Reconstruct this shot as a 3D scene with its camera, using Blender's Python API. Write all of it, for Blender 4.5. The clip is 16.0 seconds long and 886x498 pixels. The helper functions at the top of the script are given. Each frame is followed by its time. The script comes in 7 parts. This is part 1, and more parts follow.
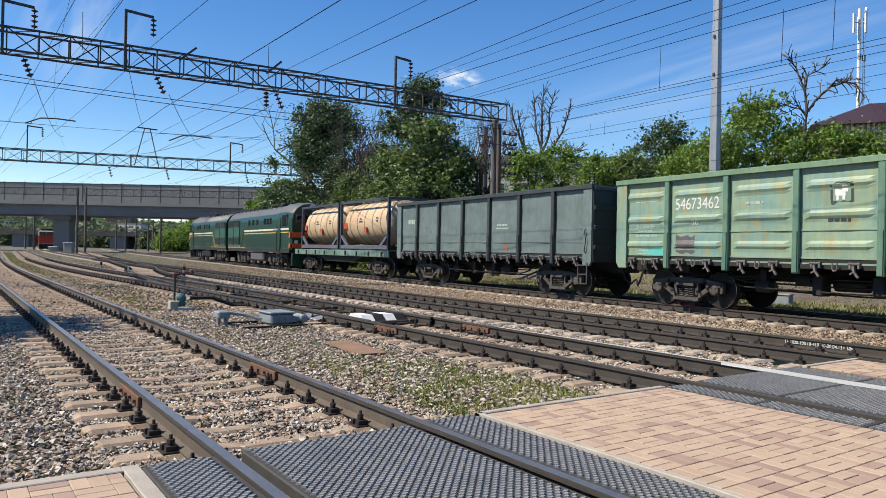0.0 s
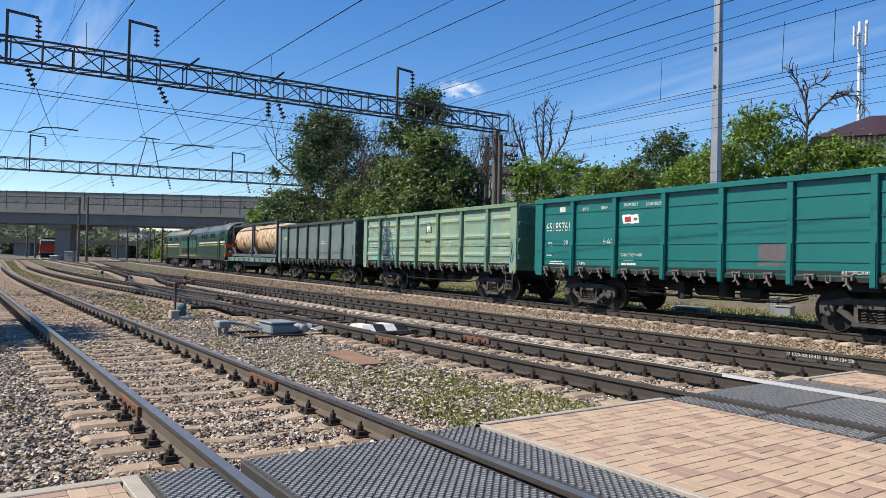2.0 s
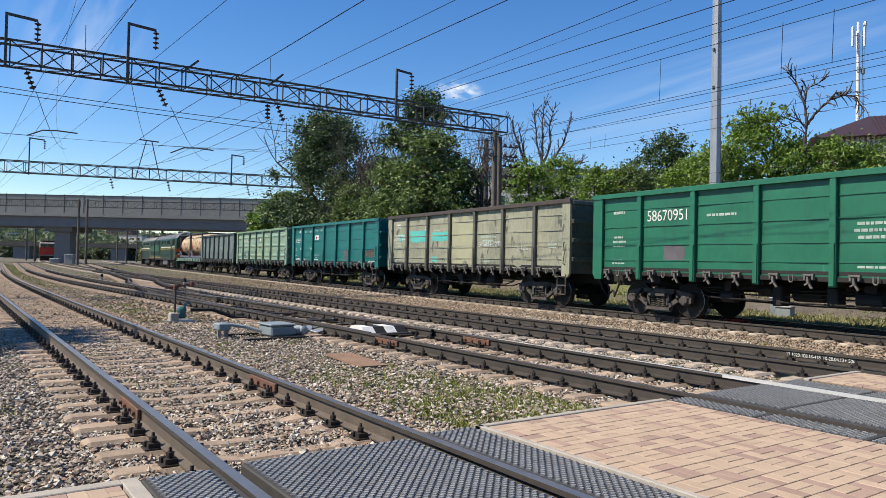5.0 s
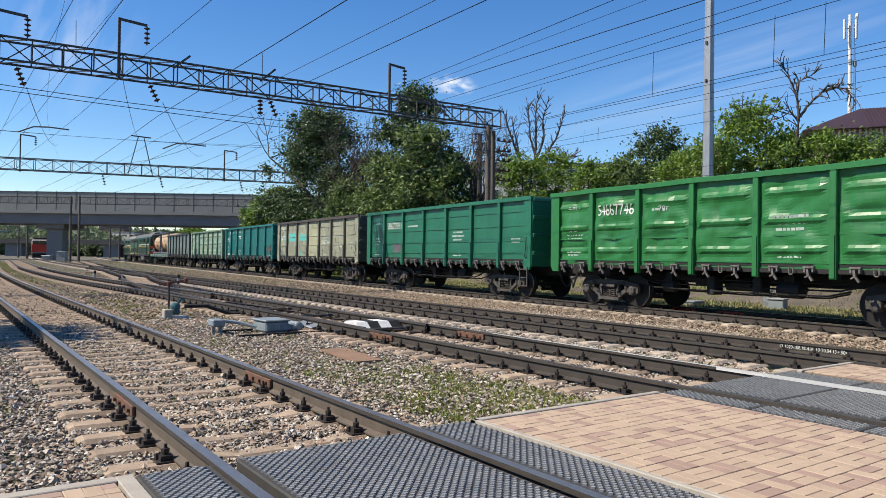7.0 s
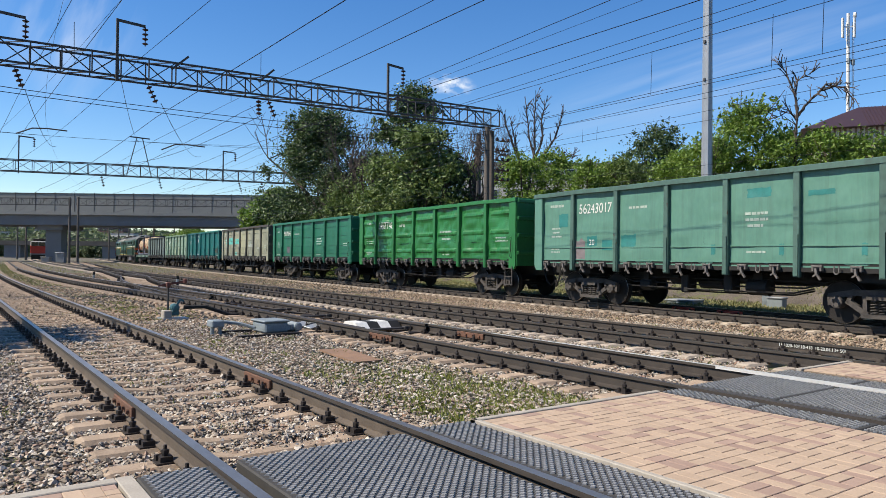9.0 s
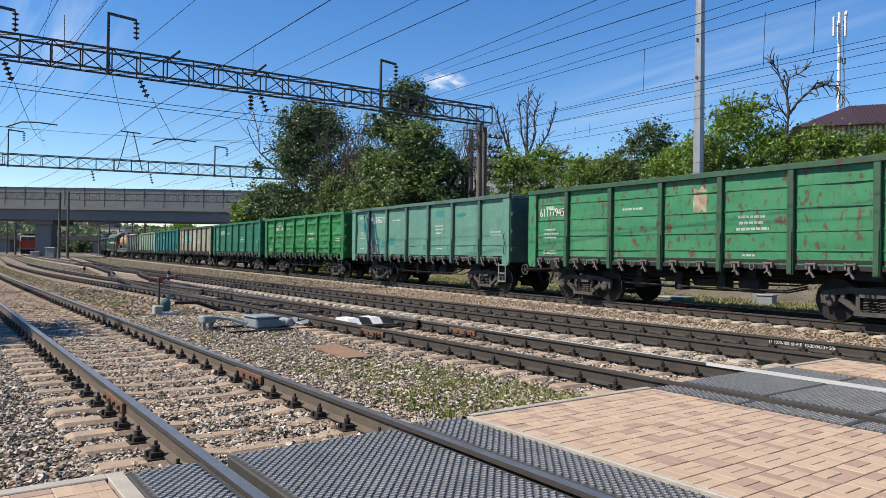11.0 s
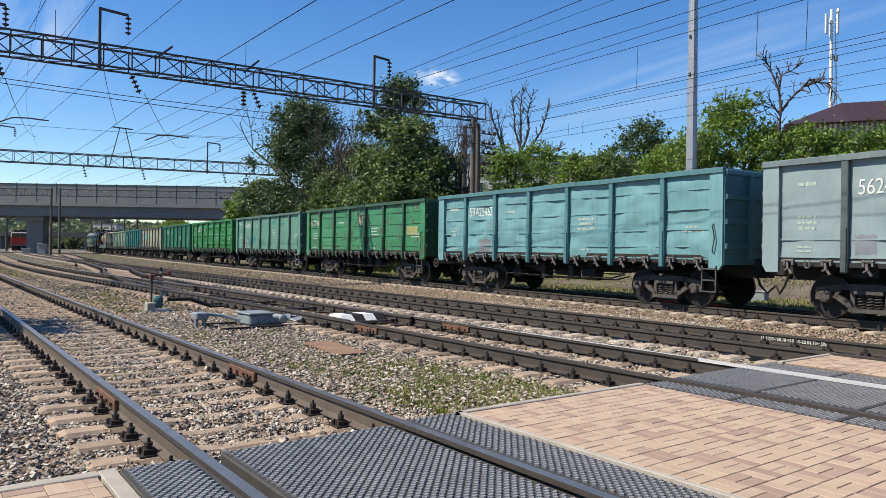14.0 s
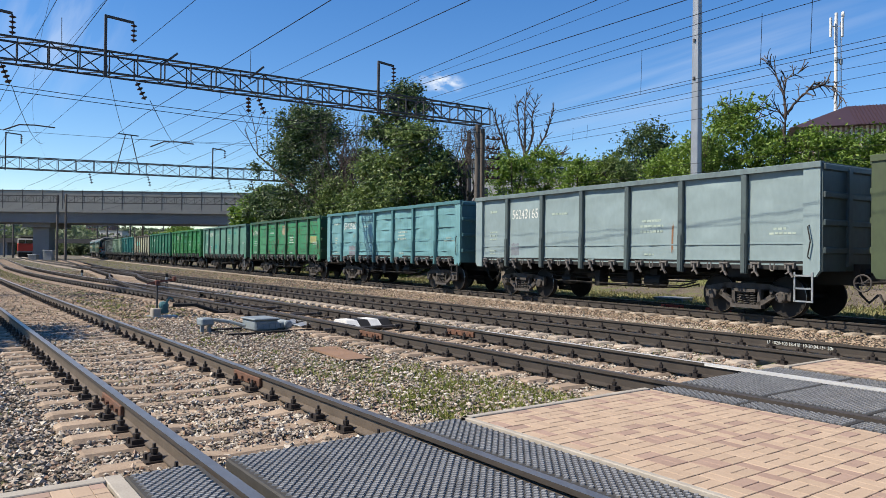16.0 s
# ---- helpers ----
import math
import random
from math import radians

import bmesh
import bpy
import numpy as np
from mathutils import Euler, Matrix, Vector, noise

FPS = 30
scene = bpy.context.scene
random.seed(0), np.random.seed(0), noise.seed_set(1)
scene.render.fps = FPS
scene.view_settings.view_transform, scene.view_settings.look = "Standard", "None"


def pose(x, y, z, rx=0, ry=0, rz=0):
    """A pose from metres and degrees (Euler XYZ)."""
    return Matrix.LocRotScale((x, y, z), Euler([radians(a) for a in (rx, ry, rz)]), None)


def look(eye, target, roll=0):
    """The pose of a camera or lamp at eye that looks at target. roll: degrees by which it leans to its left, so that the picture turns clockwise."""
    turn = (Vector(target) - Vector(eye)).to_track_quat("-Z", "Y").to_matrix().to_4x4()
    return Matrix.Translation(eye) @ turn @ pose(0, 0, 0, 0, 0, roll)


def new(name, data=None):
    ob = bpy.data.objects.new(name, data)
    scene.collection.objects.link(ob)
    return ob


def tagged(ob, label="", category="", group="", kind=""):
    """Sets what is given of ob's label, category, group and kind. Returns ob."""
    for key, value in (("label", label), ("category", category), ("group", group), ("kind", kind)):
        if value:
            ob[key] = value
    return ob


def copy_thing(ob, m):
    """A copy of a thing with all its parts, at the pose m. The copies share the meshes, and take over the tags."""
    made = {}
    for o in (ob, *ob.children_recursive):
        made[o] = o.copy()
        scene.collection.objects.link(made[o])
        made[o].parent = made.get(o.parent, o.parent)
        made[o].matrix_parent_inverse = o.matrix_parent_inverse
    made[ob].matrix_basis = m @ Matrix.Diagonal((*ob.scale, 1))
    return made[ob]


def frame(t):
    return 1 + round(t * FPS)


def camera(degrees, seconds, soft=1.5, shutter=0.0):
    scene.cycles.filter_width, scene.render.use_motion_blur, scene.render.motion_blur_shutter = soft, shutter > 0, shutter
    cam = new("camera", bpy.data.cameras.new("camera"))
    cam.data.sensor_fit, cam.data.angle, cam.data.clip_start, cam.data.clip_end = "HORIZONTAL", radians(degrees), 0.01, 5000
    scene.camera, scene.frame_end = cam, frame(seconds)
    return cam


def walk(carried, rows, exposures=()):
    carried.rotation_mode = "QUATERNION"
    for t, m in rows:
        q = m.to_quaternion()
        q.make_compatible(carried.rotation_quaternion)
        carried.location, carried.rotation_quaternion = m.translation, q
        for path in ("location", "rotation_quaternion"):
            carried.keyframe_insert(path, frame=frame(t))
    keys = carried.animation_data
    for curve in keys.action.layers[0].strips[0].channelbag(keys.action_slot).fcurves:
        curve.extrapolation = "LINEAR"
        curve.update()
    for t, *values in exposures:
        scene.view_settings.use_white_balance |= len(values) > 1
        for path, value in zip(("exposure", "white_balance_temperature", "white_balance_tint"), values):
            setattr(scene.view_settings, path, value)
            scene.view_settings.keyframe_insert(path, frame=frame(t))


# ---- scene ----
EYE = (0.0, 0.0, 1.353)
# seconds, heading clockwise from +y, pitch, lean (degrees)
PATH = [
    (0.0, 34.955, 0.150, 1.138),
    (0.5, 35.150, 0.380, 1.263),
    (1.0, 34.988, 0.751, 1.311),
    (1.5, 34.977, 0.821, 1.301),
    (2.0, 34.854, 0.991, 1.368),
    (2.5, 34.680, 1.346, 1.555),
    (3.0, 34.816, 1.504, 1.579),
    (3.5, 34.861, 1.585, 1.400),
    (4.0, 34.715, 1.359, 1.363),
    (6.5, 35.323, 0.807, 0.797),
    (7.0, 35.361, 0.694, 0.810),
    (7.5, 35.324, 0.805, 1.002),
    (8.0, 35.392, 0.750, 0.696),
    (8.5, 35.463, 0.677, 0.574),
    (9.0, 35.431, 0.696, 0.602),
    (11.5, 36.317, 0.310, 0.653),
    (12.0, 36.588, 0.367, 0.273),
    (12.5, 36.518, 0.297, 0.344),
    (13.0, 36.852, 0.296, 0.285),
    (13.5, 36.858, 0.236, 0.350),
    (14.0, 36.584, 0.129, 0.815),
    (14.5, 36.383, 0.230, 0.921),
    (15.0, 36.304, 0.375, 0.918),
    (15.5, 36.234, 0.617, 0.978),
    (16.0, 36.198, 0.529, 0.625),
]


def aim(heading, pitch, lean):
    h, p = radians(heading), radians(pitch)
    way = Vector((math.sin(h) * math.cos(p), math.cos(h) * math.cos(p), math.sin(p)))
    return look(EYE, Vector(EYE) + way * 10, lean)


cam = camera(63.73, 16.0, soft=0.6)
walk(cam, [(t, aim(a, b, c)) for t, a, b, c in PATH])

# ---- daylight ----
SUN_HEADING, SUN_HEIGHT = -66.0, 48.0
world = bpy.data.worlds.new("sky")
scene.world = world
world.use_nodes = True
wn = world.node_tree.nodes
sky = wn.new("ShaderNodeTexSky")
sky.sky_type = "NISHITA"
sky.sun_disc = False
sky.sun_elevation, sky.sun_rotation = radians(SUN_HEIGHT), radians(SUN_HEADING)
sky.air_density, sky.dust_density, sky.ozone_density = 1.0, 0.0, 3.0
wn["Background"].inputs["Strength"].default_value = 0.095
vivid = wn.new("ShaderNodeHueSaturation")
vivid.inputs["Hue"].default_value, vivid.inputs["Saturation"].default_value = 0.507, 1.30
world.node_tree.links.new(sky.outputs["Color"], vivid.inputs["Color"])
world.node_tree.links.new(vivid.outputs["Color"], wn["Background"].inputs["Color"])
sun = new("sun", bpy.data.lights.new("sun", "SUN"))
sun.data.energy, sun.data.angle, sun.data.color = 5.0, radians(0.5), (1.0, 0.90, 0.75)
_h, _e = radians(SUN_HEADING), radians(SUN_HEIGHT)
SUN_AT = Vector((math.sin(_h) * math.cos(_e), math.cos(_h) * math.cos(_e), math.sin(_e)))
sun.matrix_world = look(SUN_AT * 100, (0, 0, 0))
scene.view_settings.exposure = 0.72

# ---- materials ----
ALBEDO = 0.80  # one factor darkens every base colour; with the raised exposure, shade gets deeper


def material(name, base, other=None, rough=0.7, metal=0.0, scale=6.0, fine=60.0, bump=0.3, depth=0.004,
             spots=None, spot_at=0.62, spot_scale=9.0, stretch=(1, 1, 1), per_object=0.0, coat=0.0, streak=0.0):
    """A surface with two colours mixed by broad and fine noise, optional spots (rust, dirt) and relief."""
    m = bpy.data.materials.new(name)
    m.use_nodes = True
    nt = m.node_tree
    n, link = nt.nodes, nt.links.new
    base, other, spots = (c and tuple(v * ALBEDO for v in c) for c in (base, other, spots))
    bsdf = n["Principled BSDF"]
    co = n.new("ShaderNodeTexCoord")
    mp = n.new("ShaderNodeMapping")
    mp.inputs["Scale"].default_value = stretch
    link(co.outputs["Object"], mp.inputs["Vector"])
    info = n.new("ShaderNodeObjectInfo")
    add = n.new("ShaderNodeVectorMath")
    add.operation = "MULTIPLY_ADD"
    add.inputs[1].default_value = (37.0, 17.0, 23.0)
    link(info.outputs["Random"], add.inputs[0])
    link(mp.outputs["Vector"], add.inputs[2])
    big = n.new("ShaderNodeTexNoise")
    big.inputs["Scale"].default_value, big.inputs["Detail"].default_value = scale, 6.0
    small = n.new("ShaderNodeTexNoise")
    small.inputs["Scale"].default_value, small.inputs["Detail"].default_value = fine, 4.0
    for t in (big, small):
        link(add.outputs[0], t.inputs["Vector"])
    if other is None:
        other = tuple(c * 0.7 for c in base)
    ramp = n.new("ShaderNodeValToRGB")
    ramp.color_ramp.elements[0].position, ramp.color_ramp.elements[1].position = 0.35, 0.65
    ramp.color_ramp.elements[0].color = (*other, 1)
    ramp.color_ramp.elements[1].color = (*base, 1)
    mixf = n.new("ShaderNodeMath")
    mixf.operation = "MULTIPLY_ADD"
    mixf.inputs[1].default_value = 0.45
    link(small.outputs["Fac"], mixf.inputs[0])
    half = n.new("ShaderNodeMath")
    half.operation = "MULTIPLY"
    half.inputs[1].default_value = 0.55
    link(big.outputs["Fac"], half.inputs[0])
    link(half.outputs[0], mixf.inputs[2])
    link(mixf.outputs[0], ramp.inputs["Fac"])
    colour = ramp.outputs["Color"]
    if spots is not None:
        sp = n.new("ShaderNodeTexNoise")
        sp.inputs["Scale"].default_value, sp.inputs["Detail"].default_value, sp.inputs["Roughness"].default_value = spot_scale, 9.0, 0.7
        link(add.outputs[0], sp.inputs["Vector"])
        sr = n.new("ShaderNodeValToRGB")
        sr.color_ramp.elements[0].position, sr.color_ramp.elements[1].position = spot_at, spot_at + 0.05
        link(sp.outputs["Fac"], sr.inputs["Fac"])
        mix = n.new("ShaderNodeMix")
        mix.data_type = "RGBA"
        link(sr.outputs["Color"], mix.inputs["Factor"])
        link(colour, mix.inputs["A"])
        mix.inputs["B"].default_value = (*spots, 1)
        colour = mix.outputs["Result"]
    if streak:
        sm = n.new("ShaderNodeMapping")
        sm.inputs["Scale"].default_value = (1.0, 5.5, 0.45)
        link(add.outputs[0], sm.inputs["Vector"])
        sn = n.new("ShaderNodeTexNoise")
        sn.inputs["Scale"].default_value, sn.inputs["Detail"].default_value, sn.inputs["Roughness"].default_value = 1.6, 8.0, 0.65
        link(sm.outputs["Vector"], sn.inputs["Vector"])
        st = n.new("ShaderNodeMapRange")
        st.inputs["From Min"].default_value, st.inputs["From Max"].default_value, st.inputs["To Max"].default_value = 0.48, 0.78, streak
        link(sn.outputs["Fac"], st.inputs["Value"])
        grime = n.new("ShaderNodeMix")
        grime.data_type = "RGBA"
        link(st.outputs["Result"], grime.inputs["Factor"])
        link(colour, grime.inputs["A"])
        grime.inputs["B"].default_value = (0.035, 0.030, 0.024, 1)
        colour = grime.outputs["Result"]
    if per_object:
        hsv = n.new("ShaderNodeHueSaturation")
        mr = n.new("ShaderNodeMapRange")
        mr.inputs["To Min"].default_value, mr.inputs["To Max"].default_value = 1 - per_object, 1 + per_object
        link(info.outputs["Random"], mr.inputs["Value"])
        link(mr.outputs["Result"], hsv.inputs["Value"])
        link(colour, hsv.inputs["Color"])
        colour = hsv.outputs["Color"]
    link(colour, bsdf.inputs["Base Color"])
    bsdf.inputs["Roughness"].default_value, bsdf.inputs["Metallic"].default_value = rough, metal
    bsdf.inputs["Coat Weight"].default_value = coat
    if bump:
        b = n.new("ShaderNodeBump")
        b.inputs["Strength"].default_value, b.inputs["Distance"].default_value = bump, depth
        link(small.outputs["Fac"], b.inputs["Height"])
        link(b.outputs["Normal"], bsdf.inputs["Normal"])
    return m


def island_material(name, colours, rough=0.85, translucent=0.0, bump=0.0):
    """Loose pieces in one mesh, each with its own colour out of a few."""
    m = bpy.data.materials.new(name)
    m.use_nodes = True
    n, link = m.node_tree.nodes, m.node_tree.links.new
    bsdf = n["Principled BSDF"]
    geo = n.new("ShaderNodeNewGeometry")
    ramp = n.new("ShaderNodeValToRGB")
    ramp.color_ramp.interpolation = "LINEAR"
    el = ramp.color_ramp.elements
    while len(el) < len(colours):
        el.new(0.5)
    for i, c in enumerate(colours):
        el[i].position = i / (len(colours) - 1)
        el[i].color = (*(v * ALBEDO for v in c), 1)
    link(geo.outputs["Random Per Island"], ramp.inputs["Fac"])
    link(ramp.outputs["Color"], bsdf.inputs["Base Color"])
    bsdf.inputs["Roughness"].default_value = rough
    if bump:
        co = n.new("ShaderNodeTexCoord")
        t = n.new("ShaderNodeTexNoise")
        t.inputs["Scale"].default_value = 90.0
        link(co.outputs["Object"], t.inputs["Vector"])
        b = n.new("ShaderNodeBump")
        b.inputs["Strength"].default_value, b.inputs["Distance"].default_value = bump, 0.004
        link(t.outputs["Fac"], b.inputs["Height"])
        link(b.outputs["Normal"], bsdf.inputs["Normal"])
    if translucent:
        tr = n.new("ShaderNodeBsdfTranslucent")
        link(ramp.outputs["Color"], tr.inputs["Color"])
        mix = n.new("ShaderNodeMixShader")
        mix.inputs["Fac"].default_value = translucent
        link(bsdf.outputs["BSDF"], mix.inputs[1])
        link(tr.outputs["BSDF"], mix.inputs[2])
        link(mix.outputs["Shader"], n["Material Output"].inputs["Surface"])
    return m


M_RAIL_TOP = material("worn_steel", (0.60, 0.51, 0.43), (0.44, 0.37, 0.31), 0.38, 0.9, 4, 80, 0.08, 0.001)
M_RAIL_BRIGHT = material("polished_steel", (0.88, 0.87, 0.86), (0.80, 0.79, 0.78), 0.30, 0.4, 4, 80, 0.03, 0.001)
M_RAIL_DULL = material("rusty_head", (0.13, 0.105, 0.088), (0.08, 0.065, 0.055), 0.5, 0.5, 4, 60, 0.2, 0.002)
M_RAIL = material("rail_rust", (0.060, 0.048, 0.039), (0.034, 0.028, 0.024), 0.75, 0.1, 5, 70, 0.35, 0.003)
M_RAIL_DUSTY = material("rail_dust", (0.135, 0.106, 0.080), (0.085, 0.066, 0.050), 0.7, 0.1, 5, 70, 0.3, 0.003, spots=(0.10, 0.05, 0.03), spot_at=0.66)
M_SLEEPER = material("concrete_sleeper", (0.40, 0.305, 0.22), (0.25, 0.185, 0.13), 0.9, 0, 5, 55, 0.5, 0.006, spots=(0.16, 0.10, 0.07), spot_at=0.63, per_object=0.15)
M_SLEEPER_PALE = material("pale_sleeper", (0.48, 0.405, 0.325), (0.33, 0.27, 0.21), 0.9, 0, 5, 55, 0.5, 0.006, spots=(0.20, 0.14, 0.10), spot_at=0.64, per_object=0.15)
M_IRON = material("greasy_iron", (0.055, 0.045, 0.04), (0.025, 0.02, 0.018), 0.6, 0.4, 8, 60, 0.4, 0.004)
M_PLATE_RUST = material("fishplate_rust", (0.20, 0.09, 0.05), (0.10, 0.06, 0.045), 0.8, 0.2, 9, 70, 0.4)
M_GROUND = material("ballast_ground", (0.17, 0.14, 0.11), (0.075, 0.062, 0.048), 0.95, 0, 1.3, 14, 1.0, 0.06, spots=(0.12, 0.13, 0.045), spot_at=0.53, spot_scale=0.35)
M_STEEL = material("grey_truss_paint", (0.075, 0.070, 0.068), (0.040, 0.038, 0.038), 0.65, 0.1, 3, 40, 0.2)
M_GALV = material("galvanised_pole", (0.42, 0.44, 0.46), (0.33, 0.35, 0.37), 0.45, 0.5, 2, 40, 0.15)
M_CONC = material("pale_concrete", (0.40, 0.39, 0.37), (0.28, 0.275, 0.26), 0.9, 0, 0.6, 14, 0.3, 0.01)
M_POLE_CONC = material("pole_concrete", (0.145, 0.124, 0.105), (0.085, 0.073, 0.063), 0.85, 0, 1.5, 18, 0.3, 0.006)
M_BLACK = material("underframe_black", (0.010, 0.0095, 0.009), (0.006, 0.0055, 0.005), 0.75, 0.0, 4, 40, 0.3)
M_BOGIE = material("dusty_bogie", (0.105, 0.093, 0.085), (0.045, 0.040, 0.036), 0.8, 0.2, 6, 50, 0.4)
M_LATCH = material("latch_iron", (0.20, 0.185, 0.17), (0.09, 0.08, 0.075), 0.6, 0.2, 8, 50, 0.3)
M_WHEEL = material("wheel_iron", (0.03, 0.026, 0.024), (0.015, 0.013, 0.012), 0.65, 0.5, 4, 50, 0.3)
M_TREAD = material("bright_tread", (0.5, 0.48, 0.46), (0.3, 0.29, 0.28), 0.3, 1.0)
M_WIRE = material("dark_wire", (0.03, 0.03, 0.033), None, 0.5, 0.6, 4, 40, 0)
M_INSUL = material("brown_insulator", (0.07, 0.035, 0.025), None, 0.2, 0.0, 4, 40, 0)
M_WHITE = material("chalk_white", (0.78, 0.78, 0.76), (0.62, 0.62, 0.60), 0.7, 0, 9, 60, 0.1)
M_BARK = material("bark", (0.11, 0.085, 0.065), (0.055, 0.042, 0.034), 0.95, 0, 6, 40, 0.8, 0.02)
M_DEADWOOD = material("dead_wood", (0.085, 0.065, 0.055), (0.045, 0.035, 0.03), 0.9, 0, 6, 40, 0.5, 0.01)

# ---- building tools ----


def box(bm, x0, x1, y0, y1, z0, z1, bevel=0.0):
    vs = [bm.verts.new((x, y, z)) for x in (x0, x1) for y in (y0, y1) for z in (z0, z1)]
    fs = [bm.faces.new([vs[i] for i in f]) for f in ((0, 1, 3, 2), (4, 6, 7, 5), (0, 4, 5, 1), (2, 3, 7, 6), (0, 2, 6, 4), (1, 5, 7, 3))]
    if bevel:
        es = list({e for f in fs for e in f.edges})
        bmesh.ops.bevel(bm, geom=es, offset=bevel, segments=1, affect="EDGES")
    return bm


def beam(bm, p, q, w, h=None, up=(0, 0, 1)):
    """A straight bar of rectangular section from p to q."""
    p, q = Vector(p), Vector(q)
    d = (q - p).normalized()
    up = Vector(up)
    if abs(d.dot(up)) > 0.98:
        up = Vector((1, 0, 0))
    a = d.cross(up).normalized() * w / 2
    b = a.normalized().cross(d).normalized() * (h or w) / 2
    r = [[bm.verts.new(c + i * a + j * b) for i, j in ((-1, -1), (1, -1), (1, 1), (-1, 1))] for c in (p, q)]
    for k in range(4):
        bm.faces.new((r[0][k], r[0][(k + 1) % 4], r[1][(k + 1) % 4], r[1][k]))
    bm.faces.new(r[0][::-1]), bm.faces.new(r[1])
    return bm


def tube(bm, points, radii, n=6, caps=True):
    """A round bar through the points; radii one or one a point."""
    pts = [Vector(p) for p in points]
    if not isinstance(radii, (list, tuple)):
        radii = [radii] * len(pts)
    rings, ref = [], None
    for i, (p, r) in enumerate(zip(pts, radii)):
        d = (pts[min(i + 1, len(pts) - 1)] - pts[max(i - 1, 0)]).normalized()
        if ref is None or abs(ref.dot(d)) > 0.95:
            ref = Vector((0, 0, 1)) if abs(d.z) < 0.9 else Vector((1, 0, 0))
        a = (ref - d * ref.dot(d)).normalized()
        ref = a
        b = d.cross(a)
        rings.append([bm.verts.new(p + (a * math.cos(2 * math.pi * k / n) + b * math.sin(2 * math.pi * k / n)) * r) for k in range(n)])
    for r0, r1 in zip(rings, rings[1:]):
        for k in range(n):
            bm.faces.new((r0[k], r0[(k + 1) % n], r1[(k + 1) % n], r1[k]))
    if caps and n > 2:
        bm.faces.new(rings[0][::-1]), bm.faces.new(rings[-1])
    return bm


def turned(bm, base, axis, profile, n=16):
    """A turned body: profile of (distance along axis, radius) from base."""
    axis = Vector(axis).normalized()
    base = Vector(base)
    tube(bm, [base + axis * d for d, _ in profile], [r for _, r in profile], n)
    return bm


def mesh_of(bm, mat, smooth=False):
    me = bpy.data.meshes.new("mesh")
    bmesh.ops.recalc_face_normals(bm, faces=bm.faces)
    if smooth:
        for f in bm.faces:
            f.smooth = True
    bm.to_mesh(me)
    bm.free()
    for m in (mat if isinstance(mat, (list, tuple)) else [mat]):
        me.materials.append(m)
    return me


def part(name, bm, mat, parent=None, label="", at=None, smooth=False):
    me = bm if isinstance(bm, bpy.types.Mesh) else mesh_of(bm, mat, smooth)
    me.name = name
    ob = new(name, me)
    if parent is not None:
        ob.parent = parent
    if at is not None:
        ob.matrix_basis = at
    if label:
        tagged(ob, label)
    return ob


def thing(name, label, category, group="", kind="", at=None):
    ob = new(name)
    tagged(ob, label, category, group, kind)
    if at is not None:
        ob.matrix_basis = at
    return ob


def single(name, bm, mat, label, category, group="", kind="", at=None, smooth=False):
    return tagged(part(name, bm, mat, None, "", at, smooth), label, category, group, kind)


def raw_mesh(verts, faces, mats, indices=None):
    me = bpy.data.meshes.new("mesh")
    me.from_pydata(verts, [], faces)
    for m in (mats if isinstance(mats, (list, tuple)) else [mats]):
        me.materials.append(m)
    if indices is not None:
        me.polygons.foreach_set("material_index", indices)
    me.update()
    return me


# ---- the plan: tracks run along +y ----


def line_a(y):
    return 2.32 + 0.0006 * min(max(0.0, y - 32), 40) ** 2 + 0.048 * max(0.0, y - 72)


def line_b(y):
    if y < 14:
        return 7.42
    if y < 48:
        return 7.42 - 1.05 * (0.5 - 0.5 * math.cos(math.pi * (y - 14) / 34))
    return 6.37 + 0.0008 * (min(y, 85) - 48) ** 2 + 0.059 * max(0.0, y - 85)


def line_branch(y):
    return line_b(min(y, 48)) + (0.0034 * max(0.0, y - 14) ** 2 if y < 48 else 0.0034 * 34 ** 2 + 0.112 * (y - 48))


def line_c(y):
    return 11.12 + 0.0002 * max(0.0, y) ** 2 + 0.0035 * y


def line_d(y):
    return 16.55 + 0.067 * y + 0.000147 * y * y


# ---- ground ----


def rise(x, y):
    """Height of the ground: flat railway land, a grassy bank behind the train, hills far off."""
    edge = line_d(min(max(y, -40), 150)) + 7.5
    t = min(max((x - edge) / 8, 0), 1)
    z = -0.27 + 3.9 * t * t * (3 - 2 * t) * (1 if y < 100 else max(0, 1 - (y - 100) / 60))
    far = math.hypot(x, y)
    if far > 420:
        z += min((far - 420) * 0.056, 32) * (0.75 + 0.25 * math.sin(x * 0.011 + 1.0))
    return z


def build_ground():
    xs = [-4000, -2000, -900, -500, -300, -160, -90, -50, -25, -12, -5, 0, 5, 10, 15, 20, 23, 25, 27, 29, 31, 33, 36, 40, 46, 54, 65, 80, 110, 160, 240, 360, 520, 800, 1500, 4000]
    ys = [-4000, -1500, -400, -120, -50, -20, -8, 0, 8, 16, 24, 32, 42, 54, 68, 84, 100, 115, 130, 150, 180, 220, 300, 420, 520, 700, 900, 1300, 2200, 4000]
    verts = [(x, y, rise(x, y)) for y in ys for x in xs]
    n = len(xs)
    faces = [(j * n + i, j * n + i + 1, (j + 1) * n + i + 1, (j + 1) * n + i) for j in range(len(ys) - 1) for i in range(n - 1)]
    ob = new("ground", raw_mesh(verts, faces, M_GROUND))
    tagged(ob, "stony brown railway ground with thin grass and a grassy bank", "ground", kind="structure")


build_ground()

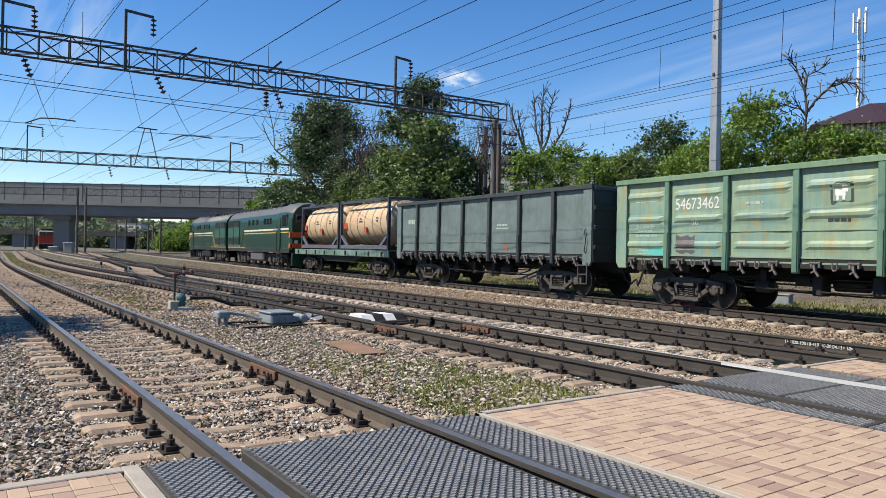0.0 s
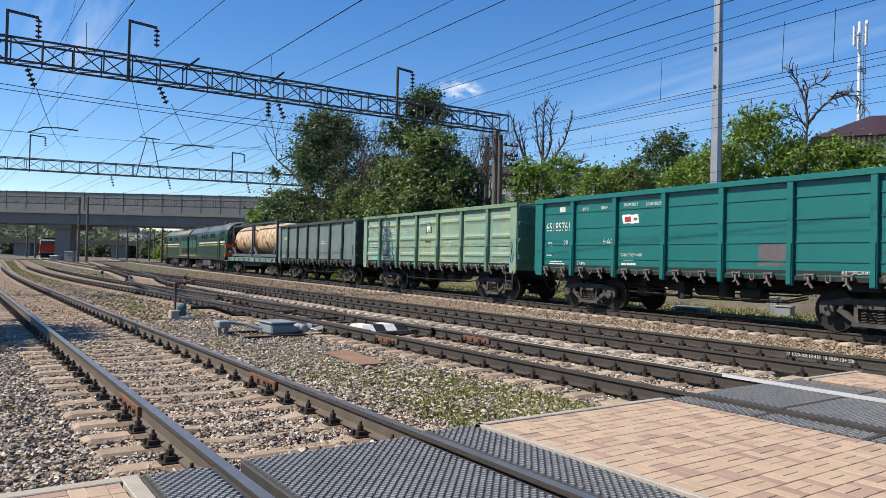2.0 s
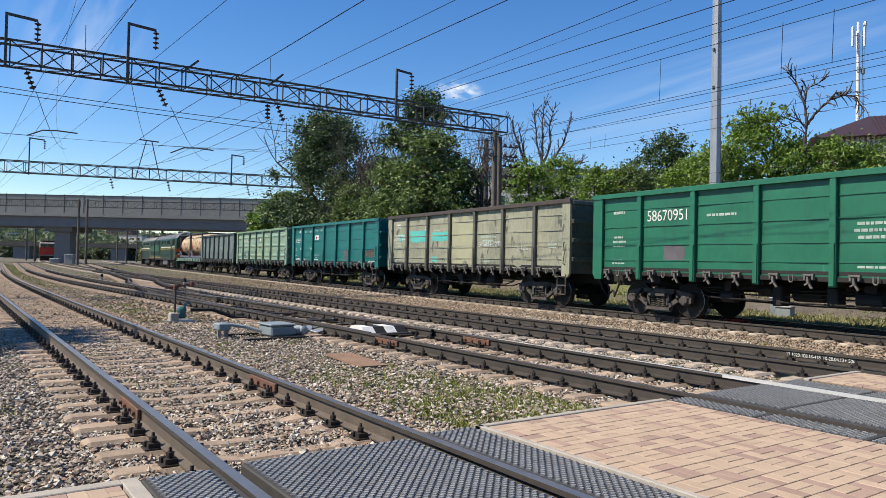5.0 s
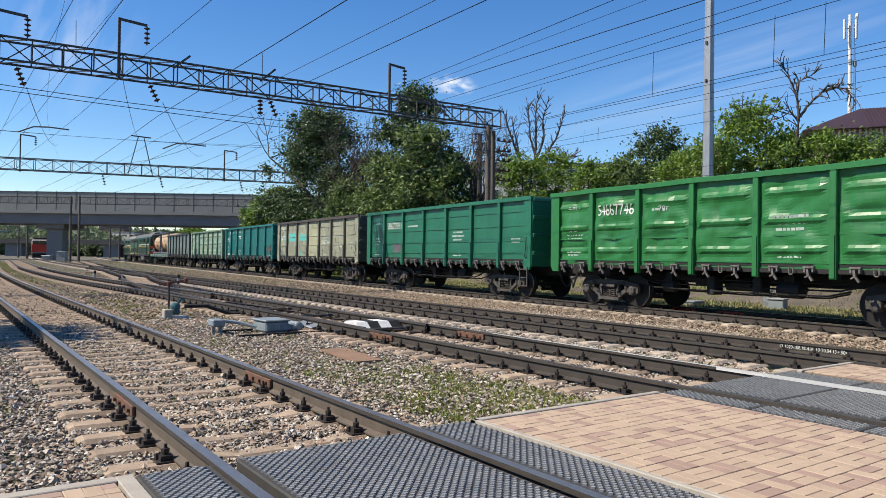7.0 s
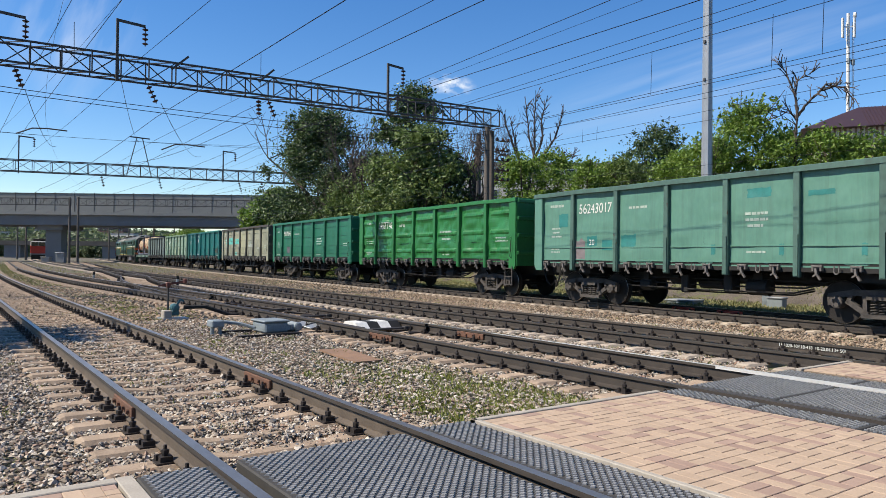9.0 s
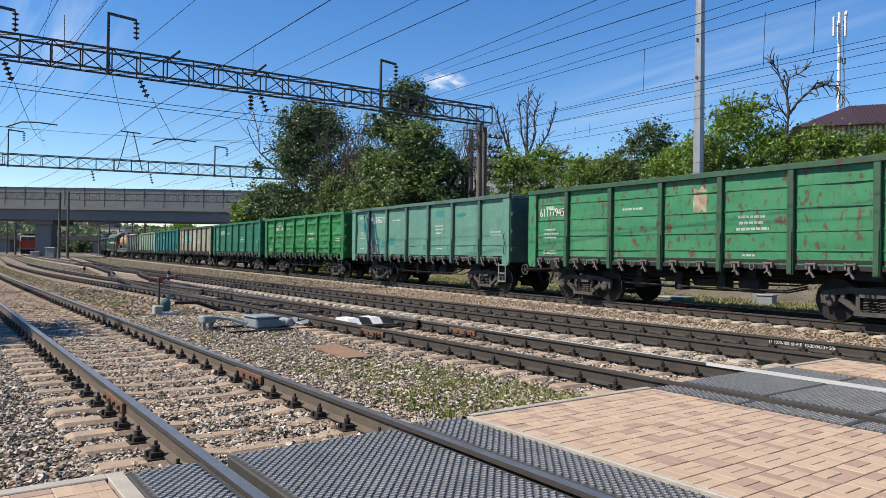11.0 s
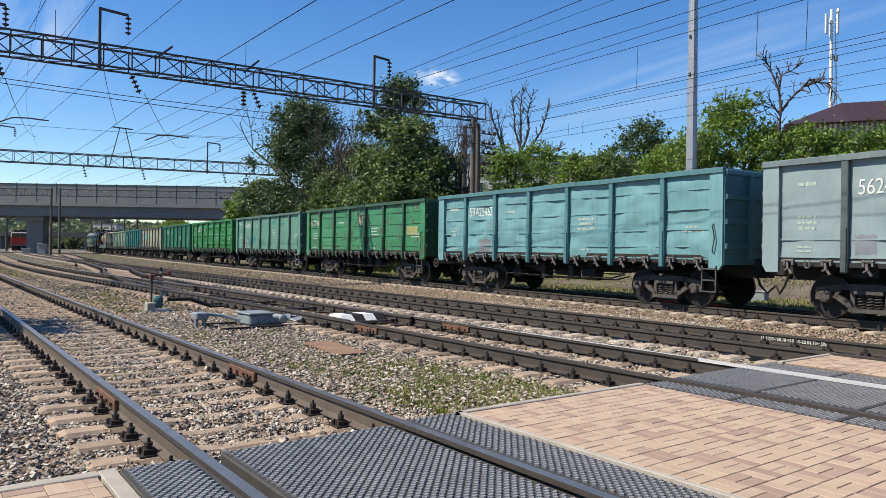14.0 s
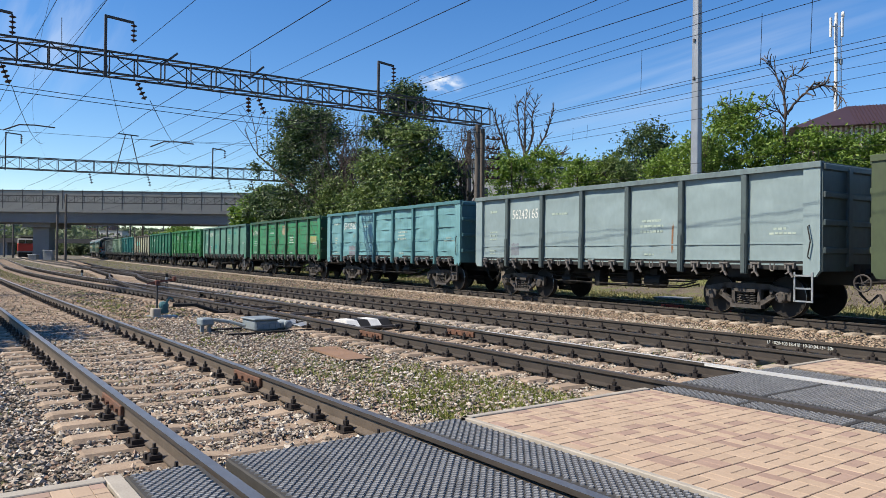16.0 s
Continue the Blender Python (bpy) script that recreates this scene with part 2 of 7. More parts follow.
# ---- tracks ----
RAIL_PROFILE = [(-0.037, 0.0), (0.037, 0.0), (0.037, -0.035), (0.011, -0.05), (0.011, -0.145), (0.07, -0.165), (0.07, -0.178), (-0.07, -0.178),
                (-0.07, -0.165), (-0.011, -0.145), (-0.011, -0.05), (-0.037, -0.035)]


def rail_mesh(line, off, y0, y1, step, top, side=M_RAIL):
    ys = [y0 + (y1 - y0) * i / max(1, int((y1 - y0) / step)) for i in range(int((y1 - y0) / step) + 1)]
    verts, faces, idx = [], [], []
    n = len(RAIL_PROFILE)
    for y in ys:
        verts += [(line(y) + off + a, y, z) for a, z in RAIL_PROFILE]
    for j in range(len(ys) - 1):
        for k in range(n):
            faces.append((j * n + k, (j + 1) * n + k, (j + 1) * n + (k + 1) % n, j * n + (k + 1) % n))
            worn = k == n - 1 and top is M_RAIL_BRIGHT and ys[j] < 4.4
            idx.append(1 if k == 0 or worn else 2 if k in (1, n - 1) else 0)
    return raw_mesh(verts, faces, [side, top, M_RAIL], idx)


def sleeper_mesh(mat):
    """Concrete sleeper: high rail seats, a lower waist."""
    bm = bmesh.new()
    rows = [(-1.35, -0.205), (-1.30, -0.185), (-0.55, -0.187), (-0.40, -0.205), (0.40, -0.205), (0.55, -0.187), (1.30, -0.185), (1.35, -0.205)]
    rings = []
    for x, z in rows:
        w = 0.125 if abs(x) > 0.5 else 0.105
        rings.append([bm.verts.new(v) for v in ((x, -w, -0.36), (x, -w, z - 0.035), (x, -w + 0.035, z), (x, w - 0.035, z), (x, w, z - 0.035), (x, w, -0.36))])
    for a, b in zip(rings, rings[1:]):
        for k in range(5):
            bm.faces.new((a[k], a[k + 1], b[k + 1], b[k]))
    bm.faces.new(rings[0]), bm.faces.new(rings[-1][::-1])
    return mesh_of(bm, mat)


def fastening_mesh():
    """Base plate, two clamps and two bolts of one rail seat."""
    bm = bmesh.new()
    box(bm, -0.19, 0.19, -0.075, 0.075, -0.187, -0.172)
    for s in (-1, 1):
        box(bm, s * 0.115 - 0.045, s * 0.115 + 0.045, -0.05, 0.05, -0.172, -0.135)
        turned(bm, (s * 0.115, 0, -0.14), (0, 0, 1), [(0, 0.024), (0.02, 0.024), (0.022, 0.03), (0.05, 0.03), (0.052, 0.014), (0.085, 0.013)], 6)
        turned(bm, (s * 0.165, 0.04, -0.175), (0, 0, 1), [(0, 0.02), (0.045, 0.02), (0.05, 0.01)], 6)
    return mesh_of(bm, M_IRON)


SLEEPER, PALE_SLEEPER, FASTENING = sleeper_mesh(M_SLEEPER), sleeper_mesh(M_SLEEPER_PALE), fastening_mesh()


def merged(me, poses, name, parent):
    """Many copies of one mesh joined into one."""
    vs = np.array([v.co for v in me.vertices])
    fs = [tuple(p.vertices) for p in me.polygons]
    verts, faces = [], []
    for i, m in enumerate(poses):
        a = np.array(m)
        verts.append(vs @ a[:3, :3].T + a[:3, 3])
        faces += [tuple(k + i * len(vs) for k in f) for f in fs]
    ob = part(name, raw_mesh(np.concatenate(verts).tolist(), faces, list(me.materials)), None, parent)
    return tagged(ob, kind="stuff")


def track(line, y0, y1, label, tops, pieces, spacing=0.545, first=0.0, skip=None, start=None):
    """A track: two rails, concrete sleepers, fastenings. The nearest sleepers are pieces of their own."""
    bearer = PALE_SLEEPER if line in (line_c, line_d) else SLEEPER
    tr = thing("railway_track", label, "railway track", "railway tracks", "structure")
    step = 1.5
    for s, top in zip((-1, 1), tops):
        if top is M_RAIL_BRIGHT:
            part("rail", rail_mesh(line, s * 0.797, y0, 10.0, step, top), None, tr)
            part("rail", rail_mesh(line, s * 0.797, 10.006, y1, step, M_RAIL_TOP), None, tr)
        else:
            part("rail", rail_mesh(line, s * 0.797, y0, y1, step, top, M_RAIL_DUSTY if line is line_a else M_RAIL), None, tr)
    poses, seats = [], []
    y = start if start is not None else y0 + first
    i = 0
    while y < y1:
        turn = -math.degrees(math.atan((line(y + 0.5) - line(y - 0.5))))
        m = pose(line(y), y, 0, 0, 0, turn + random.uniform(-0.8, 0.8))
        if not (skip and skip(y)):
            poses.append(m)
            seats += [m @ pose(s * 0.797, 0, 0) for s in (-1, 1)]
        y += spacing * random.uniform(0.97, 1.03)
    if start is not None:
        poses += [pose(line(-7 - i * spacing), -7 - i * spacing, 0) for i in range(95)]
    for m in poses[:pieces]:
        part("sleeper", bearer, None, tr, at=m)
    if len(poses) > pieces:
        merged(bearer, poses[pieces:], "far_sleepers", tr)
    for m in seats[:2 * pieces]:
        part("fastening", FASTENING, None, tr, at=m)
    if len(seats) > 2 * pieces:
        merged(FASTENING, seats[2 * pieces:260], "far_fastenings", tr)
    return tr


track_a = track(line_a, -60.0, 150, "railway track with worn bright rails on concrete sleepers", (M_RAIL_TOP, M_RAIL_TOP), 60, start=4.95)
track_b = track(line_b, -60.0, 150, "railway track with one dull and one polished rail on concrete sleepers", (M_RAIL_DULL, M_RAIL_BRIGHT), 60, start=4.95)
track_c = track(line_c, -60.0, 230, "railway track with dark rails on concrete sleepers in ballast", (M_RAIL_DULL, M_RAIL_DULL), 60, start=4.95)
track_d = track(line_d, -60.0, 260, "railway track under the freight train", (M_RAIL_TOP, M_RAIL_TOP), 90, first=50)
track_e = track(line_branch, 16, 140, "diverging railway track of a turnout", (M_RAIL_DULL, M_RAIL_DULL), 30, first=16)

# ---- the freight train ----
V0, SLOW = 9.10, 0.218
WHEEL_R = 0.475
HALF, WALL, TOP, SILL = 6.435, 1.57, 3.47, 1.20


def head_at(t):
    """Distance along the track of the leading edge of the first open wagon."""
    return 27.83 + V0 * t - 0.5 * SLOW * t * t


_arc = [0.0]
for _i in range(1, 6000):
    _y = -200 + _i * 0.1
    _arc.append(_arc[-1] + math.hypot(line_d(_y) - line_d(_y - 0.1), 0.1))
_zero = _arc[2200]  # arc length is counted so that it equals y at y = 20


def on_line_d(s):
    i = min(max(int(np.searchsorted(_arc, s - 20 + _zero)), 1), 5998)
    y = -200 + i * 0.1 - (_arc[i] - (s - 20 + _zero))
    return y, -math.degrees(math.atan(line_d(y + 0.5) - line_d(y - 0.5)))


def train_rows(ahead):
    """Rows for a vehicle whose middle lies that far ahead of the leading edge of the first open wagon."""
    rows = []
    for i in range(33):
        y, turn = on_line_d(head_at(i * 0.5) + ahead)
        rows.append((i * 0.5, pose(line_d(y), y, 0, 0, 0, turn)))
    return rows


def paint(name, base, other, rust, amount, scale=1.2, rough=0.5, fleck=3.2):
    base, other, rust = (tuple(v * k for v in c) for c, k in ((base, 0.60), (other, 0.56), (rust, 0.62)))
    return material(name, base, other, rough, 0.0, scale, 9.0, 0.12, 0.004, spots=rust, spot_at=amount, spot_scale=fleck, stretch=(1, 1, 0.55), streak=0.0 if amount >= 0.7 else 0.28)


def lettering(text, height, mat, parent, y, z, x=-1.60, name="lettering", width=None):
    """Painted characters on the side that faces -x; y is where they begin, reading towards -y."""
    cu = bpy.data.curves.new("text", "FONT")
    cu.body, cu.size, cu.extrude = text, height * 1.4, 0.002
    tmp = bpy.data.objects.new("text", cu)
    scene.collection.objects.link(tmp)
    bpy.context.view_layer.update()
    me = bpy.data.meshes.new_from_object(tmp.evaluated_get(bpy.context.evaluated_depsgraph_get()))
    bpy.data.objects.remove(tmp)
    me.materials.clear()
    me.materials.append(mat)
    k = 1.0
    if width:
        xs = [v.co.x for v in me.vertices]
        k = width / (max(xs) - min(xs))
    m = Matrix(((0, 0, -1, x), (-k, 0, 0, y), (0, 1, 0, z), (0, 0, 0, 1)))
    me.transform(m)
    if parent in SHEETS:
        for v in me.vertices:
            v.co.x = on_sheet(parent, v.co.y, v.co.z) - 0.011 + (v.co.x - x) * 0.3
    return part(name, me, None, parent)


def bars(parent, y, z, rows, width, height, mat, x=-1.60, rng=None):
    """Small writing that cannot be read: plain bars."""
    bm = bmesh.new()
    for i in range(rows):
        w = width * rng.uniform(0.6, 1.0)
        a = y - (width - w) / 2
        while a > y - w:
            b = a - rng.uniform(0.06, 0.16)
            y0, z0 = max(b, y - w), z - i * height * 1.8
            face = on_sheet(parent, (y0 + a) / 2, z0) - 0.004 if parent in SHEETS else x
            box(bm, face - 0.002, face + 0.004, y0, a, z0, z0 + height * 0.8)
            a = b - 0.025
    return part("small_writing", bm, mat, parent)


def wheelset_mesh():
    bm = bmesh.new()
    prof = [(-0.055, 0.06), (-0.055, 0.12), (-0.03, 0.13), (-0.015, 0.36), (-0.06, 0.395), (-0.065, 0.46), (0.045, 0.475), (0.05, 0.505), (0.075, 0.50), (0.078, 0.40), (0.03, 0.37), (0.01, 0.14), (0.05, 0.12), (0.05, 0.06)]
    for s in (-1, 1):
        turned(bm, (s * 0.80, 0, 0), (-s, 0, 0), [(d, r) for d, r in prof], 28)
        for k in range(4):
            a = k * math.pi / 2 + 0.3
            turned(bm, (s * 0.84, 0.2 * math.cos(a), 0.2 * math.sin(a)), (s, 0, 0), [(0, 0.03), (0.025, 0.03)], 6)
    turned(bm, (-1.05, 0, 0), (1, 0, 0), [(0, 0.075), (2.1, 0.075)], 10)
    return mesh_of(bm, M_WHEEL)


def tread_mesh():
    bm = bmesh.new()
    tube(bm, [(-0.868, 0, 0), (-0.864, 0, 0)], [0.466, 0.474], 28, caps=False)
    return mesh_of(bm, M_TREAD)


def side_frame_mesh():
    """One cast side frame with its two axle-box housings, lying in the plane x = 0."""
    bm = bmesh.new()
    t = 0.11
    beam(bm, (0, -0.62, 0.70), (0, 0.62, 0.70), t, 0.13, (0, 0, 1))
    for s in (-1, 1):
        beam(bm, (0, s * 1.13, 0.60), (0, s * 0.55, 0.70), t, 0.13)
        beam(bm, (0, s * 0.74, 0.52), (0, s * 0.30, 0.24), t, 0.11)
        beam(bm, (0, s * 0.36, 0.68), (0, s * 0.34, 0.26), t, 0.09, (0, 1, 0))
        beam(bm, (0, s * 0.62, 0.68), (0, s * 0.72, 0.46), t, 0.08, (0, 1, 0))
        beam(bm, (0, s * 1.12, 0.62), (0, s * 1.10, 0.40), t, 0.08, (0, 1, 0))
    beam(bm, (0, -0.42, 0.215), (0, 0.42, 0.215), t + 0.05, 0.09)
    return mesh_of(bm, M_BOGIE)


def axle_box_mesh():
    bm = bmesh.new()
    turned(bm, (-0.10, 0, 0), (1, 0, 0), [(0, 0.10), (0.012, 0.13), (0.20, 0.14)], 12)
    for k in range(4):
        a = math.pi / 4 + k * math.pi / 2
        turned(bm, (-0.115, 0.085 * math.cos(a), 0.085 * math.sin(a)), (1, 0, 0), [(0, 0.018), (0.02, 0.018)], 6)
    return mesh_of(bm, M_BOGIE)


def spring_mesh():
    bm = bmesh.new()
    for y in (-0.17, 0.0, 0.17):
        pts = [(0.075 * math.cos(a), y + 0.075 * math.sin(a), 0.26 + 0.30 * a / (2 * math.pi * 5)) for a in np.linspace(0, 2 * math.pi * 5, 50)]
        tube(bm, pts, 0.016, 5)
    box(bm, -0.12, 0.12, -0.29, 0.29, 0.56, 0.63)
    return mesh_of(bm, M_BOGIE)


WHEELSET, TREAD, SIDE_FRAME, AXLE_BOX, SPRING = wheelset_mesh(), tread_mesh(), side_frame_mesh(), axle_box_mesh(), spring_mesh()
SPINNING = []


def bogie(parent, y, axles=(-0.925, 0.925)):
    """A bogie under a vehicle: bolster, side frames, springs, axle boxes and turning wheelsets."""
    bm = bmesh.new()
    box(bm, -1.0, 1.0, y - 0.2, y + 0.2, 0.55, 0.80)
    box(bm, -0.5, 0.5, y - 0.35, y + 0.35, 0.80, 0.95)
    bg = part("bogie", bm, M_BLACK, parent)
    for s in (-1, 1):
        part("side_frame", SIDE_FRAME, None, bg, at=pose(s * 1.03, y, 0))
        part("spring_nest", SPRING, None, bg, at=pose(s * 1.03, y, 0))
        for a in axles:
            part("axle_box", AXLE_BOX, None, bg, at=pose(s * 1.06, y + a, WHEEL_R, 0, 0, 0 if s < 0 else 180))
    for a in axles:
        w = part("wheelset", WHEELSET, None, parent, at=pose(0, y + a, WHEEL_R))
        part("wheel_tread", TREAD, None, w)
        SPINNING.append((w, y + a))
    return bg


def latch_mesh():
    """Hatch latch under the side sill: hinge block, hook and a toggle."""
    bm = bmesh.new()
    box(bm, -0.05, 0.03, -0.10, 0.10, 0.03, 0.085)
    tube(bm, [(-0.06, -0.12, 0.07), (-0.06, 0.12, 0.07)], 0.022, 6)
    for s in (-1, 1):
        box(bm, -0.07, 0.02, s * 0.09 - 0.02, s * 0.09 + 0.02, -0.03, 0.10)
    beam(bm, (-0.05, 0.02, 0.03), (-0.05, 0.0, -0.12), 0.07, 0.05, (0, 1, 0))
    beam(bm, (-0.05, 0.0, -0.10), (-0.05, -0.08, -0.22), 0.05, 0.04, (0, 1, 0))
    beam(bm, (-0.05, 0.01, -0.10), (-0.05, 0.09, -0.15), 0.04, 0.03, (0, 1, 0))
    return mesh_of(bm, M_LATCH)


def ring_mesh():
    bm = bmesh.new()
    tube(bm, [(-0.04, 0.05, 0.08), (-0.045, 0.05, -0.05), (-0.045, 0.025, -0.09), (-0.045, -0.025, -0.09), (-0.045, -0.05, -0.05), (-0.04, -0.05, 0.08)], 0.016, 6)
    return mesh_of(bm, M_LATCH)


LATCH, RING = latch_mesh(), ring_mesh()
PITCH = 2 * HALF / 7


def bulge(style, dent, off, u, v):
    """How far the sheet of a bay stands out at (u, v)."""
    fade = min(max(min(u, 1 - u, v, 1 - v), 0) / 0.12, 1)
    out = dent * fade * (noise.noise(Vector((u * 2.2 + off[0], v * 2.6 + off[1], 0))) + 0.5 * noise.noise(Vector((u * 6 + off[0], v * 7 + off[1], 3))))
    if style == "stamp" and 0.10 < u < 0.90:
        for c in (0.20, 0.52, 0.82):
            d = (v - c) / 0.045
            if -1 < d < 1:
                out += 0.055 * min((u - 0.10) / 0.06, (0.90 - u) / 0.06, 1) * (1 - abs(d)) ** 0.6
    return out


SHEETS = {}


def on_sheet(w, y, z):
    """x of a wagon's side sheet at (y, z)."""
    style, dent, offs = SHEETS[w]
    f = min(max((HALF - y) / PITCH, 0), 6.999)
    k = int(f)
    return -WALL + 0.075 - bulge(style, dent, offs[k], f - k, (z - SILL) / (TOP - 0.12 - SILL))


def side_panel(rng, y0, y1, style, dent, offs):
    """One bay of the side wall as a dented sheet with stamped ridges or lap seams; outer face towards -x."""
    nu, nv = 12, 32
    z0, z1 = SILL, TOP - 0.12
    off = (rng.uniform(0, 50), rng.uniform(0, 50))
    offs.append(off)
    rows = []
    bm = bmesh.new()
    seams = {"seam": (0.16, 0.36, 0.60, 0.83), "flat": (0.235, 0.06), "stamp": (0.07, 0.36), "bare": (0.07, 0.235)}[style]
    for j in range(nv + 1):
        v = j / nv
        row = []
        for i in range(nu + 1):
            u = i / nu
            y, z = y1 + (y0 - y1) * u, z0 + (z1 - z0) * v
            out = bulge(style, dent, off, u, v)
            row.append(bm.verts.new((-WALL + 0.075 - out, y, z)))
        rows.append(row)
    for j in range(nv):
        for i in range(nu):
            f = bm.faces.new((rows[j][i], rows[j][i + 1], rows[j + 1][i + 1], rows[j + 1][i]))
            f.smooth = style != "stamp"
    strips = []
    for c in seams:
        z = z0 + (z1 - z0) * c
        sb = bmesh.new()
        beam(sb, (-WALL + 0.07, y0 + 0.02, z), (-WALL + 0.07, y1 - 0.02, z - rng.uniform(-0.008, 0.008)), 0.035, 0.03)
        strips.append(sb)
    return bm, strips


def open_wagon(style, col, rib_col, rail_col, label, seed, dent=0.03, wheel_brake=False):
    rng = random.Random(seed)
    w = thing("open_wagon", label, "freight wagon", "open wagons of the train")
    offs = []
    SHEETS[w] = (style, dent, offs)
    # sides
    for k in range(7):
        y1 = HALF - k * PITCH
        a, b = y1 - PITCH, y1
        sheet, strips = side_panel(rng, a, b, style, dent, offs)
        panel = part("side_panel", sheet, col, w)
        for sb in strips:
            part("seam", sb, col, panel)
    bm = bmesh.new()
    box(bm, WALL - 0.08, WALL - 0.03, -HALF, HALF, SILL, TOP - 0.1)
    part("far_side_wall", bm, col, w)
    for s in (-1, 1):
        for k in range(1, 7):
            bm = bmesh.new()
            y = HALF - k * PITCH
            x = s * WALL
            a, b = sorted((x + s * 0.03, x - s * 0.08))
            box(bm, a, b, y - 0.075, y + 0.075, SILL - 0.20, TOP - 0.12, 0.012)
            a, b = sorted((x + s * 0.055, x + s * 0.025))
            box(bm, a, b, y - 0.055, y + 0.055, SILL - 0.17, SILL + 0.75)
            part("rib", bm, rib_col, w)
        bm = bmesh.new()
        a, b = sorted((s * (WALL + 0.045), s * (WALL - 0.11)))
        n = 28
        rings = []
        for i in range(n + 1):
            y = -HALF - 0.02 + (2 * HALF + 0.04) * i / n
            dz = dent * 0.45 * noise.noise(Vector((y * 0.6, seed, s)))
            rings.append([bm.verts.new(p) for p in ((a, y, TOP - 0.13 + dz), (b, y, TOP - 0.13 + dz), (b, y, TOP - 0.012 + dz), (b - 0.012, y, TOP + dz), (a + 0.012, y, TOP + dz), (a, y, TOP - 0.012 + dz))])
        for r0, r1 in zip(rings, rings[1:]):
            for q in range(6):
                bm.faces.new((r0[q], r0[(q + 1) % 6], r1[(q + 1) % 6], r1[q]))
        bm.faces.new(rings[0]), bm.faces.new(rings[-1][::-1])
        part("top_rail", bm, rail_col, w)
        # corner plates that reach below the sill
        for e in (-1, 1):
            bm = bmesh.new()
            x0, x1 = sorted((s * (WALL + 0.012), s * (WALL - 0.07)))
            ya, yb = (HALF, HALF - 0.38) if e > 0 else (-HALF, -HALF + 0.38)
            lo = SILL - 0.22
            prof = [(ya, lo + 0.14), (ya - e * 0.1, lo), (yb, lo), (yb, TOP - 0.12), (ya, TOP - 0.12)]
            if e > 0:
                prof = [(ya, lo + 0.16), (ya - 0.09, lo), (yb, lo), (yb, TOP - 0.12), (ya, TOP - 0.12)]
            f0 = [bm.verts.new((x0, y, z)) for y, z in prof]
            f1 = [bm.verts.new((x1, y, z)) for y, z in prof]
            bm.faces.new(f0), bm.faces.new(f1[::-1])
            for q in range(5):
                bm.faces.new((f0[q], f0[(q + 1) % 5], f1[(q + 1) % 5], f1[q]))
            part("corner_plate", bm, col, w)
    # ends, in rib_col; where that is darker it stands in for their shade
    for e in (-1, 1):
        bm = bmesh.new()
        y = e * HALF
        box(bm, -WALL + 0.03, WALL - 0.03, y - 0.03, y + 0.03, SILL - 0.1, TOP - 0.02)
        ew = part("end_wall", bm, rib_col, w)
        for z in (1.55, 2.15, 2.75, 3.35):
            bm = bmesh.new()
            box(bm, -WALL + 0.05, WALL - 0.05, y + e * 0.03 - 0.05, y + e * 0.03 + 0.05, z - 0.07, z + 0.07, 0.02)
            part("end_beam", bm, rib_col, ew)
        for x in (-0.55, 0.55):
            bm = bmesh.new()
            box(bm, x - 0.07, x + 0.07, y + e * 0.05 - 0.05, y + e * 0.05 + 0.05, SILL, TOP - 0.1)
            part("end_post", bm, rib_col, ew)
    bm = bmesh.new()
    box(bm, -WALL + 0.07, WALL - 0.07, -HALF, HALF, 1.26, 1.34)
    part("floor", bm, M_BLACK, w)
    # side sill with latches
    bm = bmesh.new()
    box(bm, -WALL + 0.03, -WALL + 0.12, -HALF + 0.3, HALF - 0.3, SILL - 0.08, SILL + 0.02)
    box(bm, WALL - 0.12, WALL - 0.03, -HALF + 0.3, HALF - 0.3, SILL - 0.08, SILL + 0.02)
    part("side_sill", bm, M_BLACK, w)
    for k in range(7):
        y = HALF - (k + 0.5) * PITCH - (0.16 if k == 0 else 0) + (0.16 if k == 6 else 0)
        for dy in (-0.42, 0.42):
            part("hatch_latch", LATCH, None, w, at=pose(-WALL - 0.005, y + dy, SILL - 0.02, 0, 0, 0))
        part("ring", RING, None, w, at=pose(-WALL - 0.005, y, SILL - 0.02))
    # underframe
    bm = bmesh.new()
    box(bm, -0.3, 0.3, -6.6, 6.6, 0.78, 1.26)
    part("centre_sill", bm, M_BLACK, w)
    for y in (-4.325, 4.325):
        bm = bmesh.new()
        box(bm, -1.35, 1.35, y - 0.3, y + 0.3, 0.92, 1.26)
        part("body_bolster", bm, M_BLACK, w)
    for k in range(1, 7):
        bm = bmesh.new()
        y = HALF - k * PITCH
        box(bm, -1.45, 1.45, y - 0.1, y + 0.1, 1.0, 1.26)
        part("cross_beam", bm, M_BLACK, w)
    for k in range(7):
        bm = bmesh.new()
        y = HALF - (k + 0.5) * PITCH
        box(bm, -1.42, 1.42, y - 0.66, y + 0.66, 1.16, 1.22)
        part("floor_hatch", bm, M_BLACK, w)
    bm = bmesh.new()
    turned(bm, (-0.55, -0.2, 0.78), (0, 1, 0), [(0, 0.05), (0.03, 0.17), (0.75, 0.17), (0.78, 0.05)], 14)
    part("air_tank", bm, M_BLACK, w)
    bm = bmesh.new()
    turned(bm, (-0.75, 0.95, 0.86), (0, 1, 0), [(0, 0.06), (0.03, 0.15), (0.4, 0.15), (0.43, 0.06)], 12)
    tube(bm, [(-0.75, -2.8, 0.80), (-0.75, 2.9, 0.80)], 0.025, 5)
    tube(bm, [(-0.95, -3.2, 0.90), (-0.95, 3.2, 0.86)], 0.02, 5)
    part("brake_gear", bm, M_BLACK, w)
